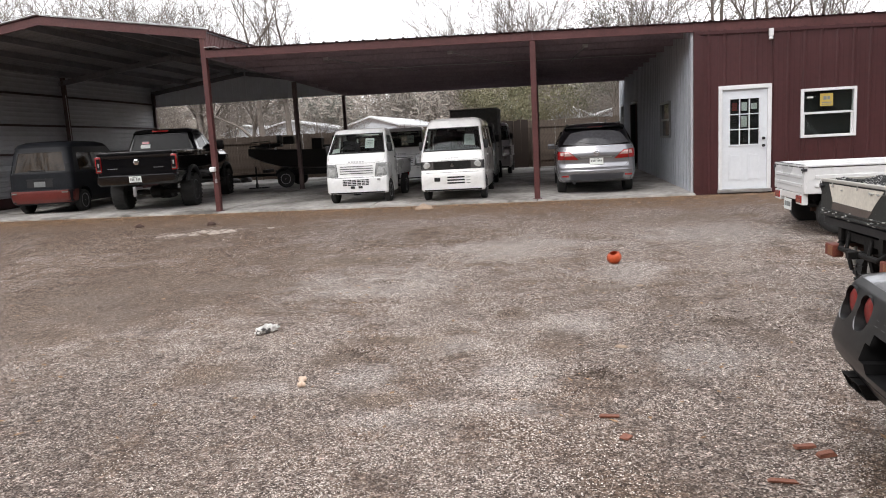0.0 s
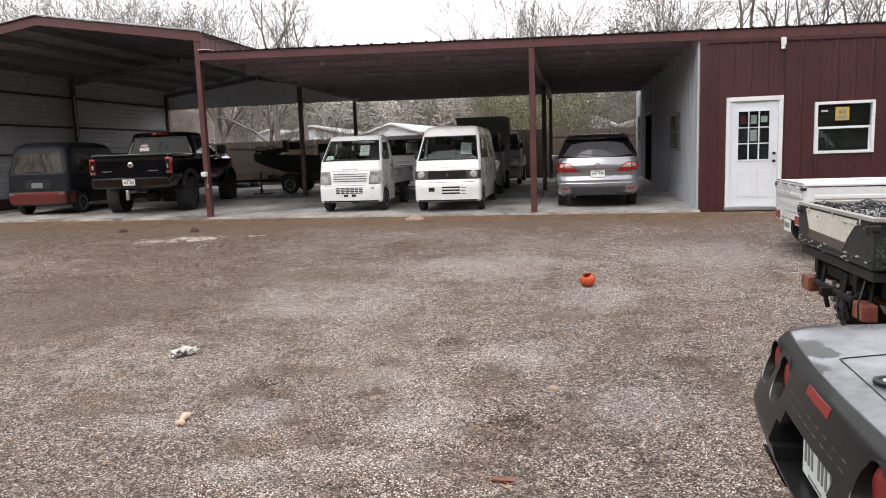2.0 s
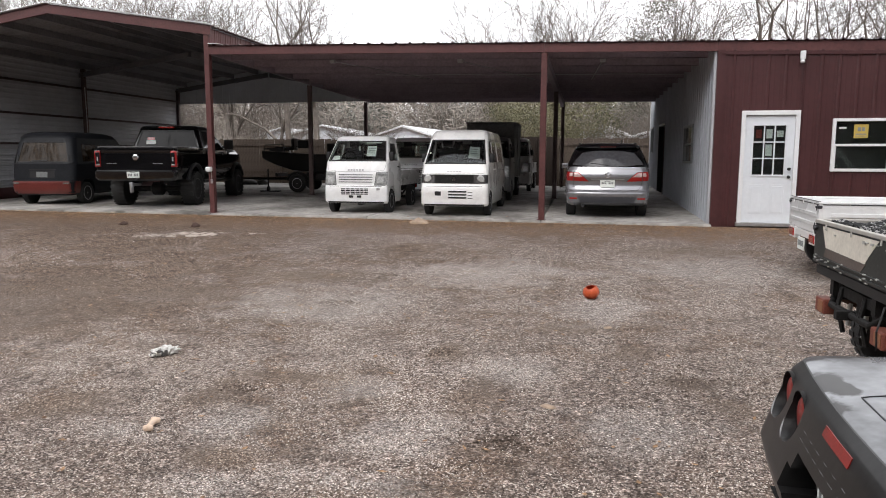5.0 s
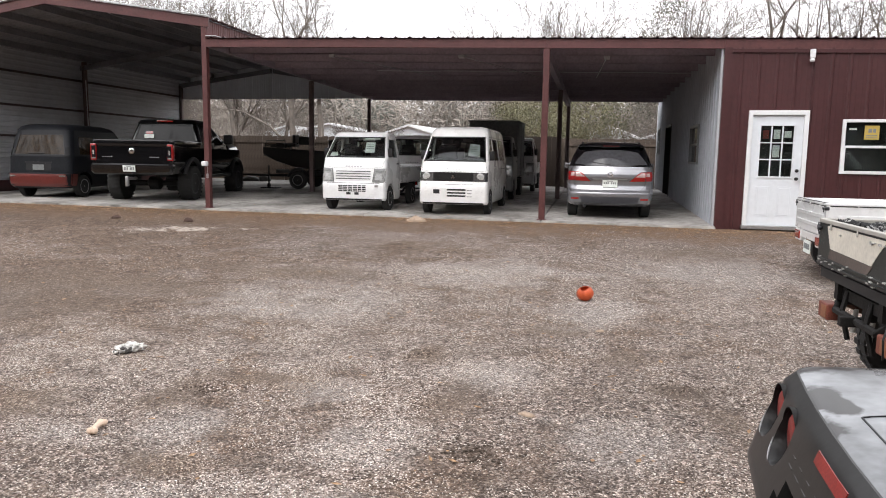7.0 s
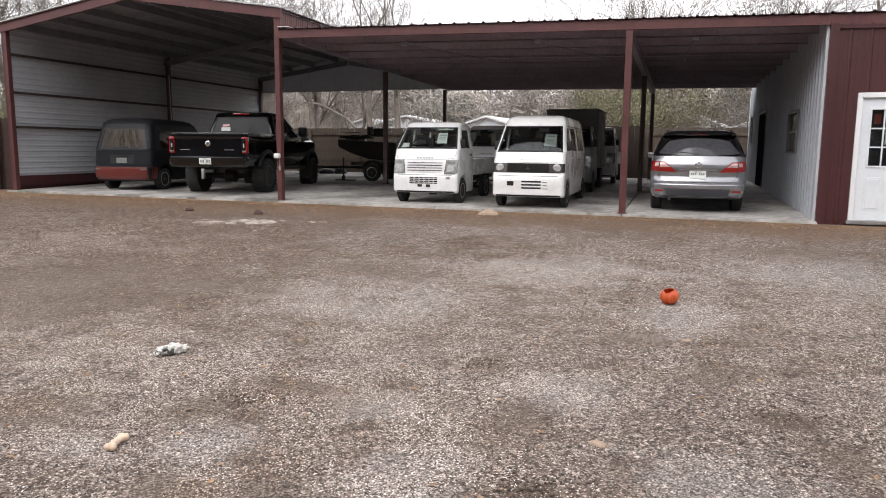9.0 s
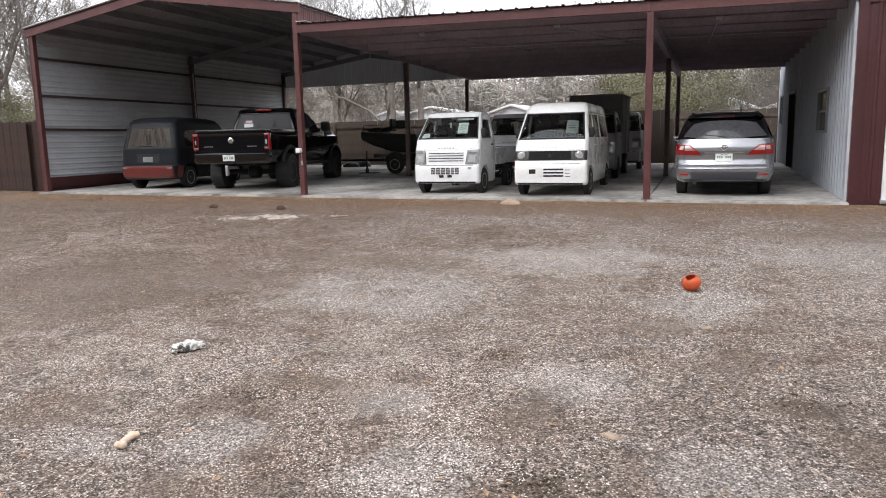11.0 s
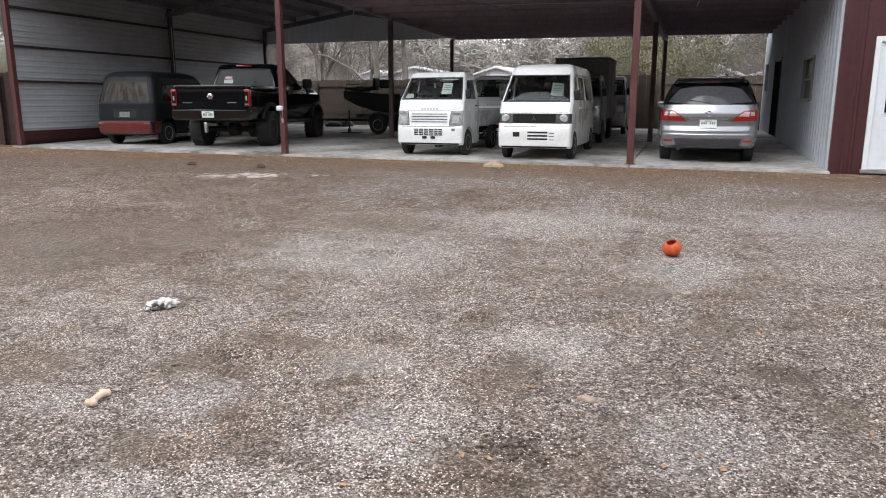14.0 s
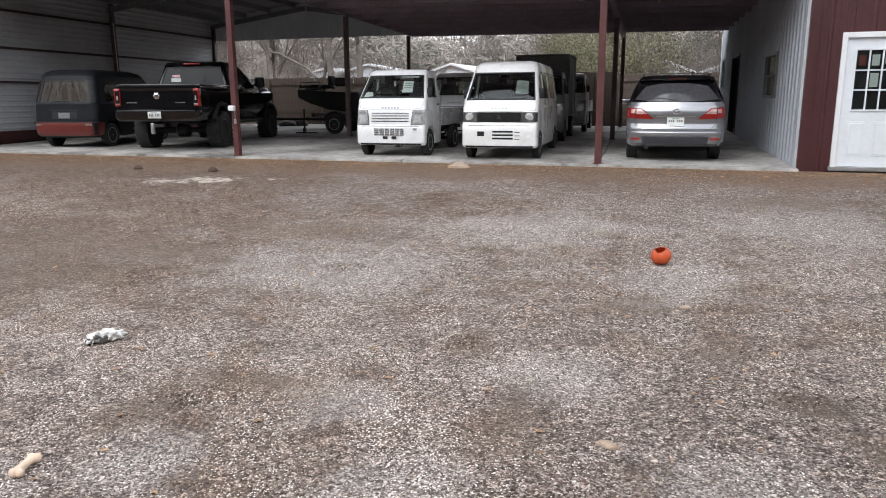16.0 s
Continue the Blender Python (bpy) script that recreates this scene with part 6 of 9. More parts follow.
    tube(bm, [(0.28, 0.9, 1.56), (0.30, 0.98, 1.66)], 0.012, 5)
    part("aerial", bm, M_PLASTIC, t)


people_carrier(at(0.765, 16.74, YAW))

RAM = [(0.72, 0.02, 5.70, 0.92, 0.06, 0.3, 0.0, 0.3), (0.92, 0.0, 5.75, 0.99, 0.08, 0.3, 0.0, 0.3), (1.12, 0.02, 5.75, 1.00, 0.08, 0.3, 0.0, 0.3), (1.36, 0.03, 5.70, 1.00, 0.08, 0.3, 0.0, 0.3)]
RAM_CAB = [(1.36, 1.95, 4.35, 0.98, 0.10, 0.2, 0.02, 0.1), (1.52, 1.96, 4.25, 0.965, 0.10, 0.2, 0.02, 0.1), (2.02, 2.10, 3.35, 0.80, 0.12, 0.2, 0.02, 0.1)]
RAM_ROOF = [(2.02, 2.06, 3.35, 0.80, 0.12, 0.2, 0.02, 0.1), (2.10, 2.14, 3.25, 0.76, 0.12, 0.2, 0.02, 0.1), (2.135, 2.35, 3.05, 0.62, 0.12, 0.2, 0.02, 0.1)]


def pickup(m):
    t = thing("pickup_truck", "lifted black pickup truck with lit-looking red tail lights", "truck", m)
    low = carve(body(RAM, 2), [drum(y, 0.50, 0.56, *q) for y in (1.32, 4.95) for q in ((0.62, 1.3), (-1.3, -0.62))])
    part("lower_body", low, M_BLACKPAINT, t, smooth=35)
    bm = B()
    box(bm, -1.0, -0.90, 0.12, 1.93, 1.36, 1.52, bevel=0.015)
    part("bed_side", bm, M_BLACKPAINT, t, smooth=40)
    bm = B()
    box(bm, 0.90, 1.0, 0.12, 1.93, 1.36, 1.52, bevel=0.015)
    part("bed_side", bm, M_BLACKPAINT, t, smooth=40)
    bm = B()
    box(bm, -0.895, 0.895, 0.02, 0.10, 1.365, 1.53, bevel=0.018)
    part("tailgate_top", bm, M_BLACKPAINT, t, smooth=40)
    bm = B()
    box(bm, -0.89, 0.89, 0.12, 1.92, 1.362, 1.50)
    part("bed_cover", bm, M_PLASTIC, t, "black bed cover")
    HOOD = [(1.36, 4.2, 5.66, 0.97, 0.1, 0.3, 0.0, 0.3), (1.50, 4.2, 5.45, 0.90, 0.1, 0.3, 0.0, 0.3), (1.56, 4.2, 5.2, 0.70, 0.1, 0.3, 0.0, 0.3)]
    part("bonnet", body(HOOD), M_BLACKPAINT, t, smooth=50)
    part("cab_belt", body(RAM_CAB[:2]), M_BLACKPAINT, t, smooth=40)
    side = ((2.28, 3.10, 2.98, 2.36, 1.58, 1.96), (3.18, 4.0, 3.28, 3.06, 1.58, 1.96))
    house(t, RAM_CAB[1:], 1.52, 2.02, {"front": "r", "f": ((-0.84, 0.84, 0.715, -0.715, 1.55, 1.995),), "r": ((-0.8, 0.8, 0.66, -0.66, 1.55, 1.995),), "R": side, "L": side}, M_BLACKPAINT, M_PRIVACY)
    part("roof", body(RAM_ROOF), M_BLACKPAINT, t, smooth=60)
    bm = B()
    box(bm, -0.85, 0.85, 2.15, 4.1, 1.521, 1.526)
    part("cabin_floor", bm, M_DARKINT, t)
    for x in (-0.45, 0.45):
        seat(t, x, 2.55, 1.58)
        seat(t, x, 3.35, 1.58)
    bm = B()
    box(bm, -0.22, 0.22, 2.02, 2.10, 2.045, 2.09, bevel=0.01)
    part("brake_light", bm, M_REDLENS, t, "high red brake light")
    bm = B()
    panel(RAM_CAB, "f", ((-0.56, 1.62), (-0.30, 1.62), (-0.30, 1.72), (-0.56, 1.72)), 0.004, 0.003, 2, 1, bm)
    part("sticker", bm, M_PAPER, t, "white window sticker")
    bm = B()
    panel(RAM_CAB, "f", ((-0.53, 1.735), (-0.33, 1.735), (-0.33, 1.80), (-0.53, 1.80)), 0.004, 0.003, 2, 1, bm)
    part("sticker", bm, M_REDLENS, t, "red window sticker")
    for s in (-1, 1):
        xa, xb = sorted((s * 0.865, s * 1.004))
        bm = B()
        box(bm, xa, xb, -0.012, 0.14, 1.03, 1.43, bevel=0.02)
        tl = part("tail_light", bm, M_REDLENS, t, "tall red tail light with a dark middle", smooth=40)
        bm = B()
        box(bm, s * 0.925 - 0.05, s * 0.925 + 0.05, -0.017, -0.008, 1.10, 1.38, bevel=0.006)
        part("smoked_lens", bm, M_PRIVACY, tl, "smoked middle of the tail light")
        bm = B()
        box(bm, s * 0.925 - 0.018, s * 0.925 + 0.018, -0.021, -0.016, 1.17, 1.27, bevel=0.002)
        part("clear_lens", bm, M_REFL, tl)
        bm = B()
        box(bm, s * 0.925 - 0.05, s * 0.925 + 0.05, -0.020, -0.012, 1.065, 1.095, bevel=0.004)
        part("reversing_lens", bm, M_CLEARLENS, tl)
        for y in (1.32, 4.95):
            wheel(t, s * 0.90, y, 0.45, 0.34, M_RIMDARK, 0.27, 6, True, s)
            bm = B()
            pts = [(s * 1.0, y + 0.58 * math.cos(a), 0.50 + 0.58 * math.sin(a)) for a in np.linspace(0.35, math.pi - 0.35, 13)]
            tube(bm, pts, 0.055, 8)
            part("wheel_flare", bm, M_PLASTIC, t, smooth=50)
        bm = B()
        xa, xb = sorted((s * 0.98, s * 1.24))
        box(bm, xa, xb, 3.78, 3.92, 1.50, 1.78, bevel=0.04)
        tube(bm, [(s * 0.93, 3.9, 1.58), (s * 1.05, 3.88, 1.58)], 0.03, 6)
        part("door_mirror", bm, M_PLASTIC, t, smooth=40)
        bm = B()
        tube(bm, [(s * 0.95, 2.0, 0.62), (s * 0.98, 4.3, 0.62)], 0.05, 8)
        part("side_step", bm, M_PLASTIC, t, smooth=50)
        for yy in (2.55, 3.5):
            bm = B()
            xa, xb = sorted((s * 0.99, s * 1.02))
            box(bm, xa, xb, yy, yy + 0.18, 1.33, 1.37, bevel=0.01)
            part("door_handle", bm, M_BLACKPAINT, t)
    BUMP = [(0.70, -0.10, 0.12, 0.95, 0.10, 0.02, 0.06, 0.0), (0.78, -0.16, 0.12, 1.0, 0.12, 0.02, 0.06, 0.0), (0.92, -0.16, 0.12, 1.0, 0.12, 0.02, 0.06, 0.0), (0.96, -0.12, 0.12, 0.98, 0.12, 0.02, 0.06, 0.0)]
    bp = part("rear_bumper", body(BUMP), M_BLACKPAINT, t, "black step bumper", smooth=40)
    part("bumper_lip", panel(BUMP, "f", rect(-0.92, 0.92, 0.925, 0.945), 0.004, 0.01, 14, 1), M_PLASTIC, bp)
    plate(t, BUMP, "f", 0.84)
    bm = B()
    tube(bm, [(0.0, 0.2, 0.60), (0.0, -0.26, 0.60)], 0.035, 8)
    box(bm, -0.035, 0.035, -0.32, -0.24, 0.42, 0.66, bevel=0.01)
    tube(bm, [(0, -0.30, 0.42), (0, -0.30, 0.52)], 0.035, 10)
    part("tow_hitch", bm, M_STEEL, t, "bright steel tow hitch", smooth=40)
    bm = B()
    y = 0.012
    lathe(bm, [(0.01, 0.075), (-0.012, 0.075), (-0.02, 0.05), (-0.022, 0.02)], 6, "y", (0, y, 1.26))
    part("badge", bm, M_CHROME, t, "chrome tailgate badge")
    bm = B()
    for x0_ in (-0.72, 0.42):
        for k in range(5):
            box(bm, x0_ + 0.05 * k, x0_ + 0.05 * k + 0.036, 0.010, 0.022, 1.108, 1.124)
    tagged(part("lettering", bm, M_STEEL, t, "grey maker's lettering as plain bars"), kind="stuff")
    bm = B()
    tube(bm, [(-0.8, 1.32, 0.45), (0.8, 1.32, 0.45)], 0.07, 10)
    lathe(bm, [(-0.2, 0.06), (-0.12, 0.17), (0.12, 0.17), (0.2, 0.06)], 16, "x", (0, 1.32, 0.45))
    for x in (-0.5, 0.5):
        box(bm, x - 0.05, x + 0.05, 0.3, 5.2, 0.62, 0.75)
    part("chassis", bm, M_PLASTIC, t)


pickup(at(-10.52, 16.72, 13.0))

XB = [(0.26, 0.08, 3.95, 0.76, 0.14, 0.2, 0.03, 0.1), (0.34, 0.0, 4.02, 0.83, 0.15, 0.2, 0.04, 0.1), (0.62, -0.02, 4.02, 0.865, 0.15, 0.2, 0.04, 0.1), (0.66, 0.05, 4.0, 0.865, 0.15, 0.2, 0.05, 0.1), (1.08, 0.09, 3.5, 0.865, 0.16, 0.2, 0.05, 0.1)]
XB_TOP = [(1.08, 0.09, 3.5, 0.865, 0.16, 0.2, 0.05, 0.1), (1.76, 0.26, 2.7, 0.765, 0.18, 0.2, 0.06, 0.1)]
XB_ROOF = [(1.76, 0.26, 2.7, 0.765, 0.18, 0.2, 0.06, 0.1), (1.86, 0.33, 2.55, 0.71, 0.22, 0.2, 0.07, 0.1), (1.915, 0.48, 2.3, 0.59, 0.22, 0.2, 0.07, 0.1), (1.935, 0.7, 2.1, 0.42, 0.2, 0.2, 0.05, 0.1)]


def boxy_van(m):
    t = thing("compact_van", "matt black boxy van with a red rear bumper", "van", m)
    low = carve(body(XB, 2), [drum(y, 0.31, 0.38, *q) for y in (0.72, 3.2) for q in ((0.55, 1.1), (-1.1, -0.55))])
    part("lower_body", low, M_MATTBLACK, t, smooth=35)
    side = ((0.55, 1.3, 1.3, 0.60, 1.14, 1.60), (1.38, 2.2, 2.15, 1.38, 1.14, 1.60), (2.28, 3.0, 2.45, 2.24, 1.14, 1.60))
    house(t, XB_TOP, 1.08, 1.76, {"front": "r", "f": ((-0.70, 0.70, 0.60, -0.60, 1.12, 1.66),), "r": ((-0.7, 0.7, 0.6, -0.6, 1.14, 1.6),), "R": side, "L": side}, M_MATTBLACK, M_VANGLASS)
    part("roof", body(XB_ROOF), M_MATTBLACK, t, smooth=60)
    bp = part("rear_bumper", panel(XB, "f", rect(-0.86, 0.86, 0.30, 0.63), 0.018, 0.03, 16, 5), M_REDBUMPER, t, "red painted rear bumper", smooth=40)
    for s in (-1, 1):
        sd_ = "R" if s > 0 else "L"
        part("bumper_end", panel(XB, sd_, rect(0.16, 0.36, 0.32, 0.63), 0.016, 0.03, 4, 4), M_REDBUMPER, bp, smooth=40)
        part("lamp", panel(XB, "f", rect(*sorted((s * 0.60, s * 0.76)), 0.555, 0.595), 0.024, 0.01, 4, 1), M_CLEARLENS, bp, "small pale reflector lamp")
        part("tail_light", panel(XB_TOP, "f", ((s * 0.68, 1.10), (s * 0.80, 1.10), (s * 0.77, 1.32), (s * 0.68, 1.32)), 0.006, 0.01, 4, 3), M_PRIVACY, t, "smoked tail light", smooth=40)
        for y in (0.72, 3.2):
            wheel(t, s * 0.76, y, 0.30, 0.19, M_STEEL if s > 0 else M_RIMDARK, 0.19, 0, side=s)
        mirror_arm(t, s * 0.84, 2.6, 1.14, 0.17, 0.15)
    part("plate_recess", panel(XB, "f", rect(-0.34, 0.34, 0.72, 0.90), 0.002, 0.01, 8, 2), M_PLASTIC, t)
    part("number_plate", panel(XB, "f", rect(-0.15, 0.15, 0.73, 0.87), 0.008, 0.008, 4, 2), M_GREYPAINT, t)
    part("handle_bar", panel(XB, "f", rect(-0.36, 0.36, 0.91, 0.945), 0.014, 0.02, 8, 1), M_PLASTIC, t)
    wipers(t, XB_TOP, "f", ((-0.3, 0.15, 1.16, 1.165),))
    bm = B()
    y = on_body(XB_TOP, "f", -0.66, 1.16, 0.008)[1]
    lathe(bm, [(0, 0.05), (-0.004, 0.05)], 14, "y", (-0.60, y, 1.03))
    part("badge", bm, M_STEEL, t)


boxy_van(at(-13.72, 17.15, 10.0))

CV = [(0.22, 0.22, 4.3, 0.72, 0.16, 0.3, 0.06, 0.2), (0.34, 0.08, 4.4, 0.82, 0.16, 0.3, 0.06, 0.2), (0.48, -0.015, 4.45, 0.87, 0.17, 0.3, 0.05, 0.2), (0.56, -0.036, 4.45, 0.88, 0.17, 0.3, 0.05, 0.2), (0.63, -0.012, 4.4, 0.877, 0.15, 0.3, 0.05, 0.2), (0.70, 0.014, 4.3, 0.866, 0.12, 0.3, 0.05, 0.2), (0.82, 0.055, 4.1, 0.835, 0.12, 0.3, 0.05, 0.2), (0.855, 0.085, 3.9, 0.81, 0.11, 0.3, 0.05, 0.2)]
CV_DECK = [(0.8555, 0.090, 3.3, 0.803, 0.11, 0.3, 0.05, 0.2), (0.861, 0.102, 3.2, 0.795, 0.11, 0.3, 0.05, 0.2), (0.875, 0.20, 3.15, 0.76, 0.12, 0.3, 0.05, 0.2), (0.91, 0.55, 3.0, 0.70, 0.2, 0.3, 0.06, 0.2), (0.94, 0.80, 2.9, 0.66, 0.2, 0.3, 0.05, 0.2)]
CV_TOP = [(0.94, 0.82, 2.9, 0.65, 0.2, 0.3, 0.05, 0.2), (1.08, 1.35, 2.3, 0.56, 0.2, 0.3, 0.05, 0.2), (1.15, 1.75, 2.1, 0.46, 0.1, 0.15, 0.05, 0.1)]


def sports_car(m):
    t = thing("sports_car", "dull charcoal sports car with faded clear coat", "car", m)
    lamps = (-0.685, -0.455, 0.455, 0.685)
    cut = [drum(y, 0.30, 0.36, *q) for y in (1.05, 3.5) for q in ((0.55, 1.1), (-1.1, -0.55))]
    for x in lamps:
        c = B()
        y = on_body(CV, "f", x, 0.735)[1]
        lathe(c, [(y - 0.10, 0.088), (y + 0.075, 0.081)], 28, "y", (x, 0, 0.735))
        cut.append(c)
    c = B()
    vs = box(c, -0.315, 0.315, -0.12, 0.085, 0.500, 0.685)
    bmesh.ops.bevel(c, geom=[e for e in c.edges if abs(e.verts[0].co.y - e.verts[1].co.y) > 0.1], offset=0.05, segments=4, affect="EDGES")
    cut.append(c)
    part("body_shell", carve(body(CV, 3), cut), M_CORV, t, smooth=35)
    dk = part("rear_deck", body(CV_DECK, 2), M_CORVTOP, t, "faded peeling grey rear deck", smooth=40)
    bm = B()
    tube(bm, [(-0.27, 0.18, 0.8722), (0.27, 0.18, 0.8722)], 0.0028, 4)
    for q in (-1, 1):
        tube(bm, [(q * 0.27, 0.18, 0.8725), (q * 0.275, 0.20, 0.8755), (q * 0.31, 0.55, 0.9105), (q * 0.33, 0.80, 0.9405)], 0.0028, 4)
    part("lid_gap", bm, M_PLASTIC, dk)
    bm = B()
    lathe(bm, [(-0.004, 0.052), (0.006, 0.052), (0.008, 0.038), (0.003, 0.034)], 24, "z", (0.0, 0.245, 0.882))
    em = part("deck_emblem", bm, M_PLASTIC, dk, "round dark emblem ring", smooth=40)
    bm = B()
    lathe(bm, [(-0.004, 0.026), (0.007, 0.026), (0.010, 0.02)], 18, "z", (0.0, 0.245, 0.882))
    part("emblem_disc", bm, M_REFL, em, "pale emblem disc", smooth=40)
    part("rear_glass", body(CV_TOP, 2), M_PRIVACY, t, "dark wrap-round rear glass", smooth=50)
    for x in lamps:
        y = on_body(CV, "f", x, 0.735)[1] + 0.036
        bm = B()
        lathe(bm, [(y + 0.03, 0.0795), (y, 0.076), (y - 0.012, 0.060), (y - 0.017, 0.03), (y - 0.018, 0.006)], 24, "y", (x, 0, 0.735))
        tl = part("tail_light", bm, M_SIDELENS, t, "round recessed dull red tail light", smooth=60)
        bm = B()
        pts = [(x + 0.0893 * math.cos(a), on_body(CV, "f", x + 0.0893 * math.cos(a), 0.735 + 0.0893 * math.sin(a), 0.0015)[1], 0.735 + 0.0893 * math.sin(a)) for a in np.linspace(math.pi * 1.12, math.pi * 1.42, 15)]
        tube(bm, pts, [0.0005 + 0.0026 * math.sin(math.pi * k / 14) ** 1.5 for k in range(15)], 6)
        part("bezel", bm, M_BADGE, tl, "pale worn edge of the lamp well", smooth=50)
        bm = B()
        lathe(bm, [(y + 0.032, 0.0818), (y - 0.022, 0.0858), (y - 0.022, 0.0838), (y + 0.032, 0.0798)], 28, "y", (x, 0, 0.735))
        part("lamp_well", bm, M_SOOT, tl, "black lamp well", smooth=50)
    part("brake_light", panel(CV, "f", ((-0.15, 0.790), (0.085, 0.790), (0.085, 0.820), (-0.15, 0.820)), 0.002, 0.012, 6, 2), M_SIDELENS, t, "flat red brake light strip")
    bm = B()
    for k in range(8):
        x = -0.28 + 0.08 * k
        panel(CV, "f", rect(x - 0.022, x + 0.018, 0.716, 0.7185), 0.0006, 0.008, 1, 1, bm)
        panel(CV, "f", rect(x - 0.018, x + 0.010, 0.742, 0.744), 0.0006, 0.008, 1, 1, bm)
    tagged(part("embossed_name", bm, M_CORVTOP2, t, "faint worn lettering"), kind="stuff")
    bm = B()
    box(bm, -0.150, 0.130, 0.044, 0.050, 0.520, 0.662)
    pl = part("number_plate", bm, M_PAPER, t, "weathered white number plate")
    bm = B()
    for k in range(7):
        x = -0.118 + 0.036 * k
        if k != 3:
            box(bm, x - 0.008, x + 0.009, 0.0415, 0.0445, 0.567, 0.637)
    box(bm, -0.08, 0.06, 0.0415, 0.0445, 0.530, 0.537)
    part("characters", bm, M_INK, pl)
    part("bumper_line", panel(CV, "f", rect(-0.82, 0.82, 0.445, 0.450), 0.002, 0.006, 16, 1), M_PLASTIC, t)
    for s in (-1, 1):
        for x in (0.515, 0.635):
            bm = B()
            for xa, xb, za, zb in ((-0.05, 0.05, 0.032, 0.038), (-0.05, 0.05, -0.038, -0.032), (-0.05, -0.044, -0.032, 0.032), (0.044, 0.05, -0.032, 0.032)):
                box(bm, s * x + xa, s * x + xb, 0.05, 0.45, 0.345 + za, 0.345 + zb, lambda px, py, pz: (px, py - (pz - 0.345) * 0.5, pz))
            box(bm, s * x - 0.044, s * x + 0.044, 0.12, 0.44, 0.313, 0.377)
            part("exhaust_tip", bm, M_SOOT, t, "square slant-cut exhaust tip")
        for y in (1.05, 3.5):
            wheel(t, s * 0.78, y, 0.325, 0.24, M_STEEL, 0.215, 8, side=s)
    return t


sports_car(pose(1.47, 3.50, 0.0, 0, 0, -90))




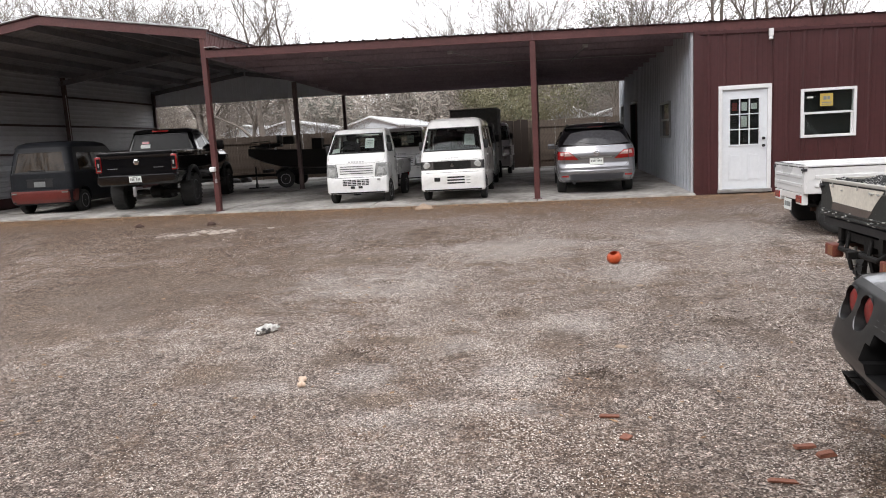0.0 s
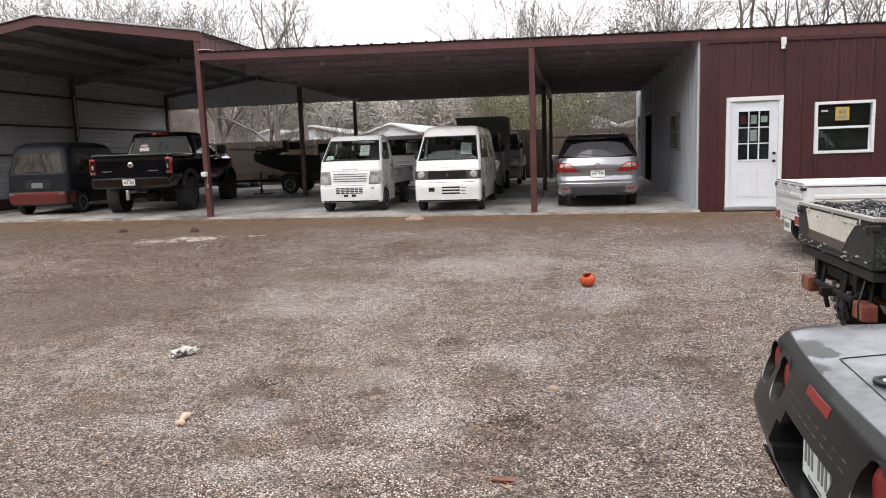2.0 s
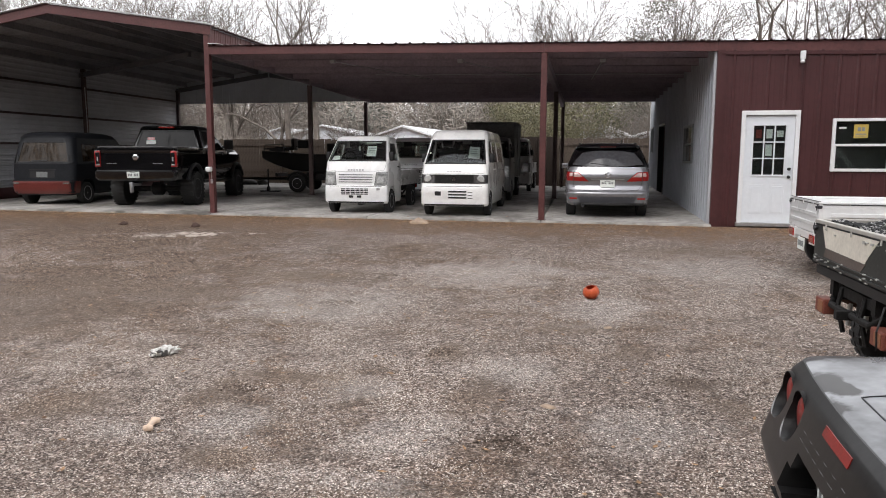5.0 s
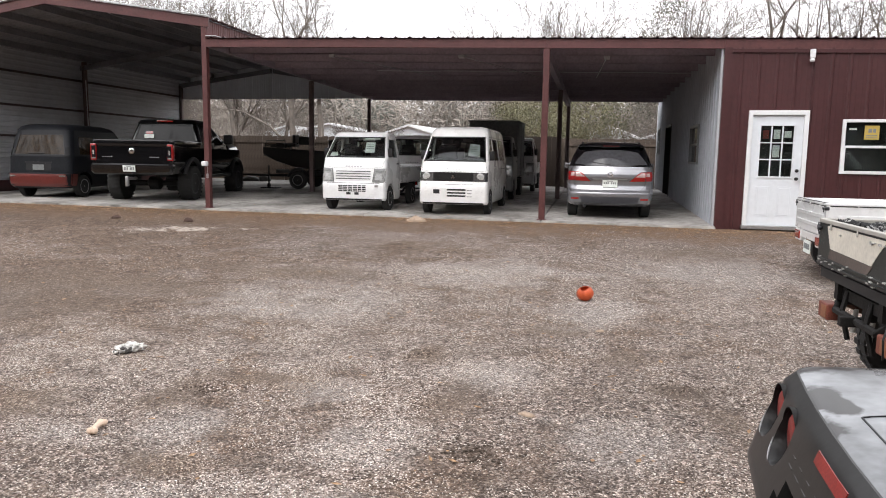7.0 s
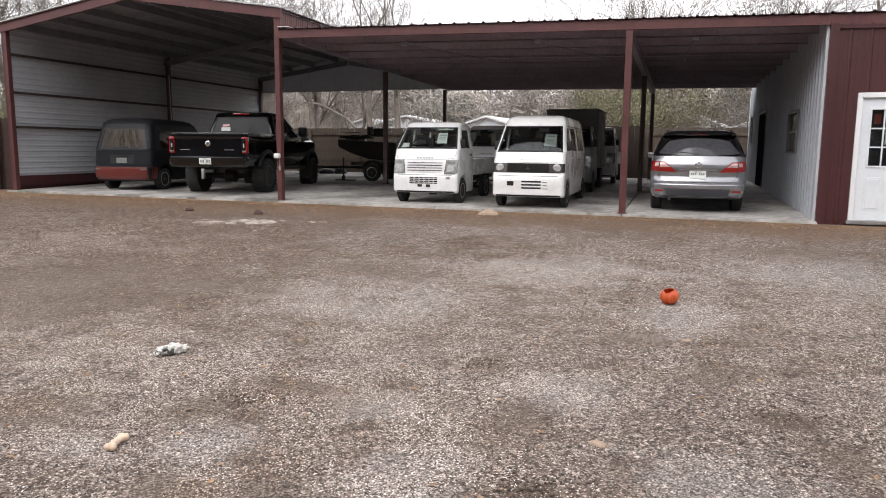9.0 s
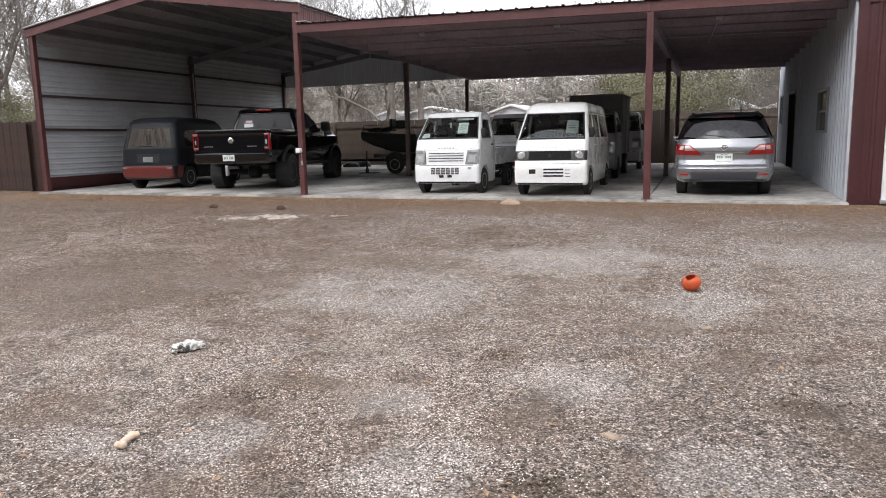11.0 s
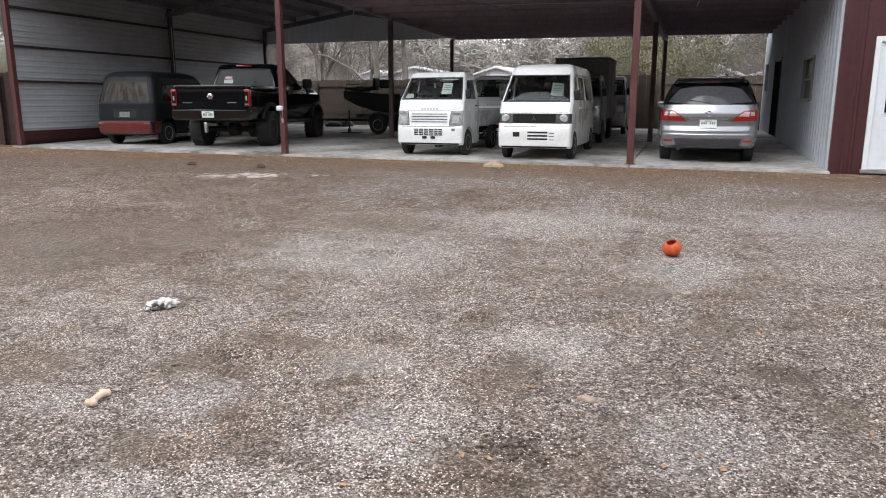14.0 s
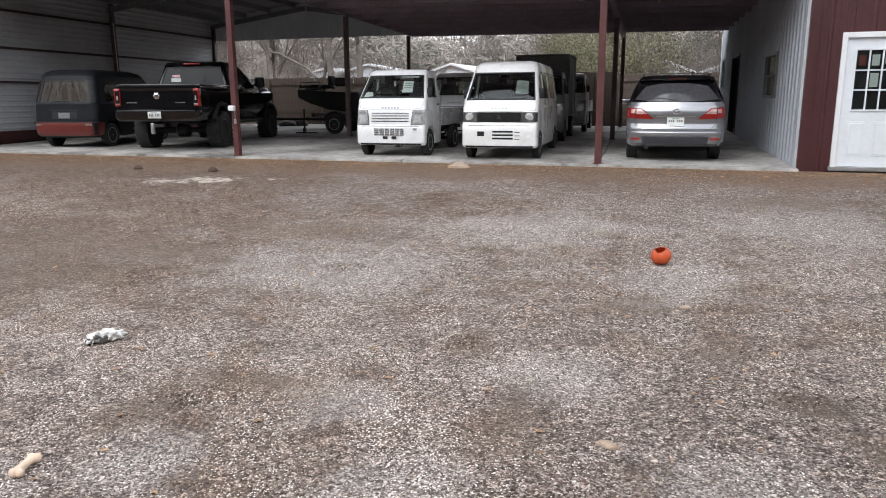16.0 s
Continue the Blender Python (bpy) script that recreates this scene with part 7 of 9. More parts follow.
def tail_truck(m, label, paint, mats, lift, r, rim, camo=False):
    t = thing("kei_truck", label, "truck", m, "mini trucks parked by the yard")
    side, deck, trim = mats
    z0 = 0.66 + lift
    rail = z0 + 0.33
    hw = 0.69 if camo else 0.72
    low = z0 + 0.02 if camo else z0 - 0.05
    bm = B()
    box(bm, -hw + 0.03, hw - 0.03, 0.02, 1.98, z0 - 0.06, z0)
    part("bed_floor", bm, deck, t)
    for k in range(9):
        x = -0.6 + 0.15 * k
        bm = B()
        box(bm, x - 0.03, x + 0.03, 0.06, 1.95, z0, z0 + 0.012)
        part("floor_rib", bm, deck, t)
    gates = [("tail_gate", (-hw, hw, 0.0, 0.03)), ("side_gate", (-hw, -hw + 0.03, 0.032, 2.0)), ("side_gate", (hw - 0.03, hw, 0.032, 2.0))]
    for nm, (xa, xb, ya, yb) in gates:
        g = new(nm)
        g.parent = t
        bm = B()
        box(bm, xa, xb, ya, yb, low, rail - 0.02)
        gp = part("gate_panel", bm, side, g)
        bm = B()
        box(bm, xa - 0.005, xb + 0.005, ya - 0.005, yb + 0.005, rail - 0.02, rail + 0.008, bevel=0.006)
        gr = part("gate_rail", bm, trim, g, "scuffed greyish white rail" if camo else "")
        bm = B()
        if nm == "tail_gate":
            box(bm, xa + 0.02, xb - 0.02, -0.002, 0.022, rail + 0.0065, rail + 0.014, bevel=0.002)
            if not camo:
                part("rubber_strip", bm, M_PLASTIC, gr, "black rubber strip")
        for k in range(3):
            bm = B()
            if nm == "tail_gate":
                x = xa + 0.25 + 0.47 * k
                tube(bm, [(x, -0.008, rail - 0.015), (x + 0.01, -0.014, rail - 0.05)], 0.006, 5)
            else:
                y = ya + 0.3 + 0.6 * k
                x = xa - 0.008 if xa < 0 else xb + 0.008
                tube(bm, [(x, y, rail - 0.015), (x, y + 0.01, rail - 0.05)], 0.006, 5)
            part("tie_hook", bm, trim, g)
        out = -1 if nm == "tail_gate" or xa < 0 else 1
        bm = B()
        if nm == "tail_gate":
            box(bm, xa + 0.01, xb - 0.01, -0.0045, 0.0, rail - 0.030, rail - 0.021)
        else:
            xs = sorted((xa if out < 0 else xb, (xa if out < 0 else xb) + out * 0.0045))
            box(bm, xs[0], xs[1], ya + 0.01, yb - 0.01, rail - 0.030, rail - 0.021)
        part("rail_seam", bm, M_PLASTIC, g, "dark seam under the rail")
        for z in (() if camo else (z0 + 0.03, z0 + 0.15)):
            bm = B()
            if nm == "tail_gate":
                box(bm, xa + 0.08, xb - 0.08, -0.014, 0.0, z, z + 0.05, bevel=0.006)
            else:
                xs = sorted((xa if out < 0 else xb, (xa if out < 0 else xb) + out * 0.014))
                box(bm, xs[0], xs[1], ya + 0.1, yb - 0.1, z, z + 0.05, bevel=0.006)
            part("gate_rib", bm, side, g)
        if camo:
            for z in (low + 0.012, z0 + 0.062):
                bm = B()
                if nm == "tail_gate":
                    box(bm, xa + 0.01, xb - 0.01, -0.010, 0.0, z, z + 0.012, bevel=0.004)
                else:
                    xs = sorted((xa if out < 0 else xb, (xa if out < 0 else xb) + out * 0.010))
                    box(bm, xs[0], xs[1], ya + 0.02, yb - 0.02, z, z + 0.012, bevel=0.004)
                part("pressed_ridge", bm, side, g)
            bm = B()
            if nm == "tail_gate":
                vs = [bm.verts.new((x, y, z)) for y in (-0.0030, -0.0005) for x, z in ((-0.44, z0 + 0.15), (0.26, z0 + 0.135), (0.33, z0 + 0.20), (0.46, rail - 0.025), (-0.53, rail - 0.025))]
            else:
                xo = xa - 0.0035 if out < 0 else xb + 0.0005
                vs = [bm.verts.new((x, y, z)) for x in (xo, xo + 0.003) for y, z in ((0.45, z0 + 0.10), (1.5, z0 + 0.06), (1.62, z0 + 0.2), (1.7, rail - 0.03), (0.35, rail - 0.03))]
            bm.faces.new(vs[:5])
            bm.faces.new(vs[5:][::-1])
            for k in range(5):
                bm.faces.new((vs[k], vs[(k + 1) % 5], vs[5 + (k + 1) % 5], vs[5 + k]))
            part("camouflage_patch", bm, M_CREAM, gp, "cream camouflage patch")
            # grey-brown strip along the cream patch's lower edge
            if nm == "tail_gate":
                bm = B()
                vs = [bm.verts.new((x, y, z)) for y in (-0.0030, -0.0005) for x, z in ((-0.47, z0 + 0.085), (0.20, z0 + 0.07), (0.29, z0 + 0.14), (0.26, z0 + 0.132), (-0.44, z0 + 0.147))]
                bm.faces.new(vs[:5])
                bm.faces.new(vs[5:][::-1])
                for k in range(5):
                    bm.faces.new((vs[k], vs[(k + 1) % 5], vs[5 + (k + 1) % 5], vs[5 + k]))
                part("camouflage_patch", bm, M_GATEBROWN, gp, "grey-brown camouflage patch")
    for s in (-1, 1):
        bm = B()
        xa, xb = sorted((s * (hw - 0.03), s * (hw + 0.012)))
        box(bm, xa, xb, -0.018, 0.035, rail - 0.075, rail - 0.035, bevel=0.008)
        tube(bm, [(s * (hw - 0.01), -0.012, rail - 0.02), (s * (hw - 0.03), -0.02, rail - 0.06), (s * (hw - 0.05), -0.016, rail - 0.10)], 0.005, 6)
        lathe(bm, [(-0.03, 0.012), (-0.018, 0.014), (0.0, 0.012)], 10, "y", (s * (hw - 0.05), 0, rail - 0.055))
        part("latch", bm, M_RIMDARK, t, "worn dark gate latch")
        bm = B()
        if camo:
            box(bm, s * 0.50 - 0.09, s * 0.50 + 0.09, 0.0, 0.09, z0 - 0.33, z0 - 0.22, bevel=0.012)
            tl = part("tail_light", bm, M_RUSTLAMP, t, "loose faded red and amber tail light")
            bm = B()
            box(bm, s * 0.50 - 0.02, s * 0.50 + 0.078, -0.004, 0.001, z0 - 0.315, z0 - 0.235)
            part("indicator", bm, M_DULLAMBER, tl)
            bm = B()
            tube(bm, [(s * 0.50, 0.07, z0 - 0.24), (s * 0.47, 0.10, z0 - 0.16), (s * 0.40, 0.14, z0 - 0.08)], 0.012, 6)
            part("lamp_bracket", bm, M_SOOT, t)
        else:
            box(bm, s * 0.52 - 0.12, s * 0.52 + 0.12, -0.02, 0.06, z0 - 0.19, z0 - 0.085, bevel=0.012)
            tl = part("tail_light", bm, M_REDLENS, t, "red tail light in a white housing")
            bm = B()
            box(bm, s * 0.52 - 0.145, s * 0.52 + 0.145, -0.008, 0.07, z0 - 0.215, z0 - 0.06, bevel=0.01)
            part("housing", bm, paint, tl)
            if s > 0:
                bm = B()
                box(bm, -0.37, 0.37, 0.0, 0.05, z0 - 0.16, z0 - 0.065, bevel=0.008)
                part("rear_sill", bm, paint, t)
    bm = B()
    for x in (-0.36, 0.36):
        box(bm, x - 0.03, x + 0.03, 0.03, 2.6, z0 - 0.17, z0 - 0.062)
    for y in (0.06, 0.7, 1.3, 1.9):
        box(bm, -0.36, 0.36, y, y + 0.05, z0 - 0.16, z0 - 0.09)
    part("chassis", bm, M_SOOT if camo else M_PLASTIC, t)
    ya = 0.62 if camo else 0.48
    bm = B()
    tube(bm, [(-0.6, ya, r), (0.6, ya, r)], 0.04, 10)
    lathe(bm, [(-0.14, 0.04), (-0.08, 0.11), (0.08, 0.11), (0.14, 0.04)], 16, "x", (0.0, ya, r))
    part("rear_axle", bm, M_PLASTIC, t, smooth=50)
    for x in (-0.42, 0.42):
        bm = B()
        tube(bm, [(x, 0.12, z0 - 0.2), (x, ya, r + 0.06), (x, 1.15, z0 - 0.2)], 0.028, 6)
        part("leaf_spring", bm, M_RUST if camo else M_PLASTIC, t)
        bm = B()
        tube(bm, [(x * 0.75, ya - 0.10, r + 0.02), (x * 0.75, ya - 0.28, z0 - 0.10)], 0.028, 8)
        part("shock_absorber", bm, M_STEEL if camo else M_PLASTIC, t)
    bm = B()
    tube(bm, [(0.28, 1.6, r + 0.02), (0.28, 0.5, r + 0.02), (0.30, 0.22, r + 0.03)], 0.028, 8)
    lathe(bm, [(0.35, 0.03), (0.37, 0.075), (0.80, 0.075), (0.82, 0.03)], 14, "y", (0.28, 0, r + 0.02))
    part("exhaust_pipe", bm, M_RUST, t, smooth=50)
    if camo:
        bm = B()
        g = [[bm.verts.new((-0.66 + 1.32 * i / 40, 0.06 + 1.86 * j / 54, z0 + 0.305 + 0.07 * abs(noise.noise((i * 0.35, j * 0.35, 4.0))) + 0.035 * noise.noise((i * 1.3, j * 1.3, 8.0)))) for i in range(41)] for j in range(55)]
        for j in range(54):
            for i in range(40):
                bm.faces.new((g[j][i], g[j][i + 1], g[j + 1][i + 1], g[j + 1][i]))
        bmesh.ops.solidify(bm, geom=bm.faces[:], thickness=0.02)
        part("bed_liner", bm, M_LINER, t, "crumpled black plastic sheet with pale scuffs")
        bm = B()
        tube(bm, [(-0.40, 0.08, z0 - 0.17), (-0.34, 0.03, z0 - 0.24), (0.34, 0.03, z0 - 0.24), (0.40, 0.08, z0 - 0.17)], 0.024, 8)
        box(bm, -0.03, 0.03, -0.06, 0.06, z0 - 0.275, z0 - 0.215, bevel=0.008)
        for x in (-0.24, 0.16):
            tube(bm, [(x, 0.06, z0 - 0.10), (x + 0.02, 0.03, z0 - 0.22), (x + 0.06, 0.06, z0 - 0.40)], 0.018, 6)
        part("tow_frame", bm, M_SOOT, t)
        for x, h in ((-0.41, 0.0), (-0.125, -0.02)):
            bm = B()
            tube(bm, [(x, 0.17, 0.40 + h), (x, 0.18, 0.56 + h)], 0.017, 8)
            part("damper_rod", bm, M_SHOCK, t, "pale damper rod", smooth=50)
        bm = B()
        box(bm, -0.30, -0.08, 0.24, 0.36, 0.50, 0.66, bevel=0.03)
        part("spare_tank", bm, M_SOOT, t)
        for k, (x, y, z) in enumerate(((-0.55, 0.16, 0.70), (-0.50, 0.12, 0.62), (-0.30, 0.06, 0.66), (0.05, 0.06, 0.62), (0.25, 0.08, 0.55), (0.40, 0.10, 0.62), (0.52, 0.14, 0.66))):
            bm = B()
            box(bm, x - 0.04, x + 0.04, y, y + 0.08, z - 0.05, z + 0.06, bevel=0.012)
            part("bracket", bm, M_SOOT, t)
        rs = random.Random(3)
        bm = B()
        for k in range(26):
            x, z = rs.uniform(-0.66, 0.66), rs.choice((low + 0.012, z0 + 0.07, rail - 0.06, low + 0.03)) + rs.uniform(-0.012, 0.012)
            a, h = rs.uniform(0.004, 0.018), rs.uniform(0.002, 0.007)
            box(bm, x - a, x + a, -0.0128, -0.0005, z - h, z + h)
        tagged(part("paint_scuffs", bm, M_SHOCK, t, "pale chipped spots along the gate"), kind="stuff")
        bm = B()
        tube(bm, [(0.62, -0.01, z0 - 0.06), (0.66, -0.06, z0 - 0.2), (0.60, -0.03, z0 - 0.32)], 0.006, 5)
        part("loose_wire", bm, M_PLASTIC, t)
    else:
        bm = B()
        box(bm, -0.16, 0.16, -0.012, 0.0, z0 - 0.33, z0 - 0.17)
        pl = part("number_plate", bm, M_PAPER, t, "bent white number plate")
        bm = B()
        for k in range(5):
            box(bm, -0.12 + 0.055 * k, -0.085 + 0.055 * k, -0.016, -0.011, z0 - 0.28, z0 - 0.21)
        part("characters", bm, M_INK, pl)
    for y in (ya, 2.55):
        for s in (-1, 1):
            wheel(t, s * (0.66 if camo else 0.63), y, r, 0.19 if camo else 0.16, rim, r * 0.6, 0, camo, s)
    # cab, seen from behind
    K2 = [(q[0] + lift * 0.9, 3.38 - q[2], 3.38 - q[1], q[3], q[5], q[4], q[7], q[6]) for q in KEI]
    K2T = [(q[0] + lift * 0.9, 3.38 - q[2], 3.38 - q[1], q[3], q[5], q[4], q[7], q[6]) for q in KEI_TOP]
    K2R = [(q[0] + lift * 0.9, 3.38 - q[2], 3.38 - q[1], q[3], q[5], q[4], q[7], q[6]) for q in KEI_ROOF]
    dz = lift * 0.9
    part("cab_body", carve(body(K2, 1), [drum(2.82, 0.27 + dz, 0.34, 0.40, 0.9), drum(2.82, 0.27 + dz, 0.34, -0.9, -0.40)]), paint, t, smooth=35)
    sd2 = ((2.26, 3.04, 2.72, 2.26, 1.20 + dz, 1.60 + dz),)
    house(t, K2T, 1.16 + dz, 1.68 + dz, {"front": "r", "f": ((-0.52, 0.52, 0.48, -0.48, 1.22 + dz, 1.58 + dz),), "r": ((-0.635, 0.635, 0.545, -0.545, 1.205 + dz, 1.64 + dz),), "R": sd2, "L": sd2}, paint, M_GLASS)
    part("cab_roof", body(K2R), paint, t, smooth=50)
    for x in (-0.33, 0.33):
        seat(t, x, 2.36, 1.20 + dz)
    bm = B()
    box(bm, -0.66, 0.66, 2.14, 3.1, 1.163 + dz, 1.168 + dz)
    part("cab_floor", bm, M_DARKINT, t)
    return t


tail_truck(pose(3.33, 11.62, ground_z(4, 11.6), 0, 0, -90), "white mini truck with a plain white drop-side bed", M_KEIWHITE, (M_KEIWHITE, M_KEIWHITE, M_KEIWHITE), -0.04, 0.28, M_RIMDARK)
tail_truck(pose(2.415, 6.57, 0.0, 0, 0, -87), "lifted camouflage-painted mini truck with a battered bed", M_DARKGREEN, (M_DARKGREEN, M_PLASTIC, M_RAILGREY), 0.14, 0.31, M_RIMDARK, True)


def boat(m):
    t = thing("fishing_boat", "dark flat-bottomed fishing boat with raised seats", "boat", m)
    bm = B()
    st = [(0.0, 0.12, 1.08, 1.36), (0.5, 0.42, 0.86, 1.33), (1.2, 0.70, 0.66, 1.28), (2.4, 0.84, 0.58, 1.24), (4.6, 0.84, 0.56, 1.22)]
    rings = []
    for x, w, zk, zt in st:
        rings.append([bm.verts.new(p) for p in ((x, -w, zt), (x, -w * 0.72, zk + 0.06), (x, 0, zk), (x, w * 0.72, zk + 0.06), (x, w, zt), (x, w - 0.05, zt - 0.02), (x, 0, zt - 0.16), (x, -w + 0.05, zt - 0.02))])
    for a, b in zip(rings, rings[1:]):
        for j in range(8):
            bm.faces.new((a[j], a[(j + 1) % 8], b[(j + 1) % 8], b[j]))
    bm.faces.new(rings[0][::-1])
    bm.faces.new(rings[-1])
    part("hull", bm, M_BOAT, t, smooth=30)
    for x, z in ((0.95, 1.16), (2.9, 1.05), (3.7, 1.05)):
        s = new("boat_seat")
        s.parent = t
        bm = B()
        box(bm, x - 0.22, x + 0.22, -0.22, 0.22, z + 0.22, z + 0.32, bevel=0.03)
        part("cushion", bm, M_PLASTIC, s)
        bm = B()
        box(bm, x + 0.12, x + 0.22, -0.22, 0.22, z + 0.33, z + 0.62, bevel=0.03)
        part("backrest", bm, M_PLASTIC, s)
        bm = B()
        tube(bm, [(x, 0, z - 0.1), (x, 0, z + 0.22)], 0.04, 8)
        part("pedestal", bm, M_STEEL, s)
    bm = B()
    box(bm, 0.25, 0.95, -0.10, 0.10, 1.35, 1.43, bevel=0.02)
    tube(bm, [(0.0, 0.05, 1.42), (1.2, 0.05, 1.50)], 0.025, 6)
    box(bm, 1.25, 1.62, -0.10, 0.15, 1.45, 1.72, bevel=0.04)
    tube(bm, [(0.15, -0.3, 1.34), (0.2, -0.3, 1.56), (0.9, -0.45, 1.58), (0.95, -0.5, 1.32)], 0.015, 6)
    box(bm, 0.55, 0.85, -0.4, -0.05, 1.33, 1.50, bevel=0.04)
    part("trolling_motor", bm, M_PLASTIC, t)
    for x in (0.6, 1.9, 3.4):
        bm = B()
        box(bm, x, x + 0.08, -0.5, 0.5, 0.50, 0.62)
        part("keel_block", bm, M_PLASTIC, t)
    bm = B()
    box(bm, 2.2, 2.55, 0.15, 0.6, 1.10, 1.62, bevel=0.03)
    part("console", bm, M_PLASTIC, t)
    tr = thing("boat_trailer", "black boat trailer with a jockey wheel", "trailer", m)
    bm = B()
    for s in (-1, 1):
        tube(bm, [(-0.9, 0, 0.42), (0.6, s * 0.45, 0.42), (4.4, s * 0.55, 0.42)], 0.035, 6)
        box(bm, 1.0, 4.4, s * 0.35 - 0.05, s * 0.35 + 0.05, 0.44, 0.58)
    for x in (1.2, 2.6, 3.9):
        tube(bm, [(x, -0.55, 0.42), (x, 0.55, 0.42)], 0.03, 6)
    part("trailer_frame", bm, M_PLASTIC, tr)
    bm = B()
    tube(bm, [(0.35, -0.5, 0.75), (0.35, -0.5, 0.14)], 0.028, 8)
    lathe(bm, [(-0.03, 0.03), (-0.03, 0.085), (0.03, 0.085), (0.03, 0.03)], 16, "x", (0.35, -0.5, 0.088))
    box(bm, 0.1, 0.75, -0.62, -0.40, 0.0, 0.03)
    part("jockey_wheel", bm, M_PLASTIC, tr)
    for s in (-1, 1):
        w = wheel(tr, 0, 0, 0.29, 0.17, M_STEEL, 0.17, 0, side=s)
        w.matrix_basis = pose(1.5, s * 0.86, 0.29, 0, 0, 90)
        bm = B()
        pts = [(1.5 + 0.36 * math.cos(a), s * 0.86, 0.29 + 0.36 * math.sin(a)) for a in np.linspace(0.3, math.pi - 0.3, 9)]
        tube(bm, pts, 0.05, 6)
        part("mudguard", bm, M_PLASTIC, tr, smooth=50)


boat(at(-10.85, 23.9, 6.0))

# ---- fences, woods and houses behind ----


def fence(a, b, z0, z1, material, label, rails_near=True):
    """A board fence from a to b (x, y)."""
    ob = thing("fence", label, "fence", kind="structure")
    d = Vector((b[0] - a[0], b[1] - a[1], 0))
    n = int(d.length / 0.148)
    d.normalize()
    nrm = Vector((d.y, -d.x, 0))
    shapes = []
    for k in range(5):
        bm = B()
        dz = random.uniform(-0.02, 0.03)
        vs = box(bm, 0.0, 0.1495 + random.uniform(-0.001, 0.001), -0.009, 0.009, 0, z1 - z0 + dz)
        shapes.append(mesh_of("board", bm, material))
    rot = math.atan2(d.y, d.x)
    for k in range(n):
        p = Vector((a[0], a[1], 0)) + d * (k * 0.148)
        ob_ = new("board", shapes[k % 5])
        ob_.parent = ob
        ob_.matrix_basis = Matrix.Translation((p.x + nrm.x * 0.006 * (k % 2), p.y + nrm.y * 0.006 * (k % 2), z0 + random.uniform(-0.015, 0.015))) @ Matrix.Rotation(rot, 4, "Z") @ Matrix.Rotation(random.uniform(-0.008, 0.008), 4, "Y")
    for z in (z0 + 0.35, z0 + (z1 - z0) * 0.88) if rails_near else ():
        bm = B()
        box(bm, 0, n * 0.148, -0.055, -0.012, z - 0.045, z + 0.045)
        r = part("rail", bm, material, ob)
        r.matrix_basis = Matrix.Translation((a[0], a[1], 0)) @ Matrix.Rotation(rot, 4, "Z")
    k = 1.0
    while k < n * 0.148:
        bm = B()
        box(bm, k, k + 0.09, -0.15, -0.058, z0 - 0.05, z1 - 0.05)
        r = part("fence_post", bm, material, ob)
        r.matrix_basis = Matrix.Translation((a[0], a[1], 0)) @ Matrix.Rotation(rot, 4, "Z")
        k += 2.44


fence((-19.5, 30.6), (8.0, 31.4), 0.40, 2.36, M_FENCE, "weathered grey-brown board fence")
# a darker stretch of boards just before the fence
fence((-3.3, 30.55), (-1.38, 30.62), 0.45, 2.40, M_DARKBOARD, "dark brown boarded gate before the fence", False)
fence((-31.0, 16.9), (-16.75, 16.9), 0.25, 2.24, M_FENCERED, "dark brown board fence beside the carport", False)


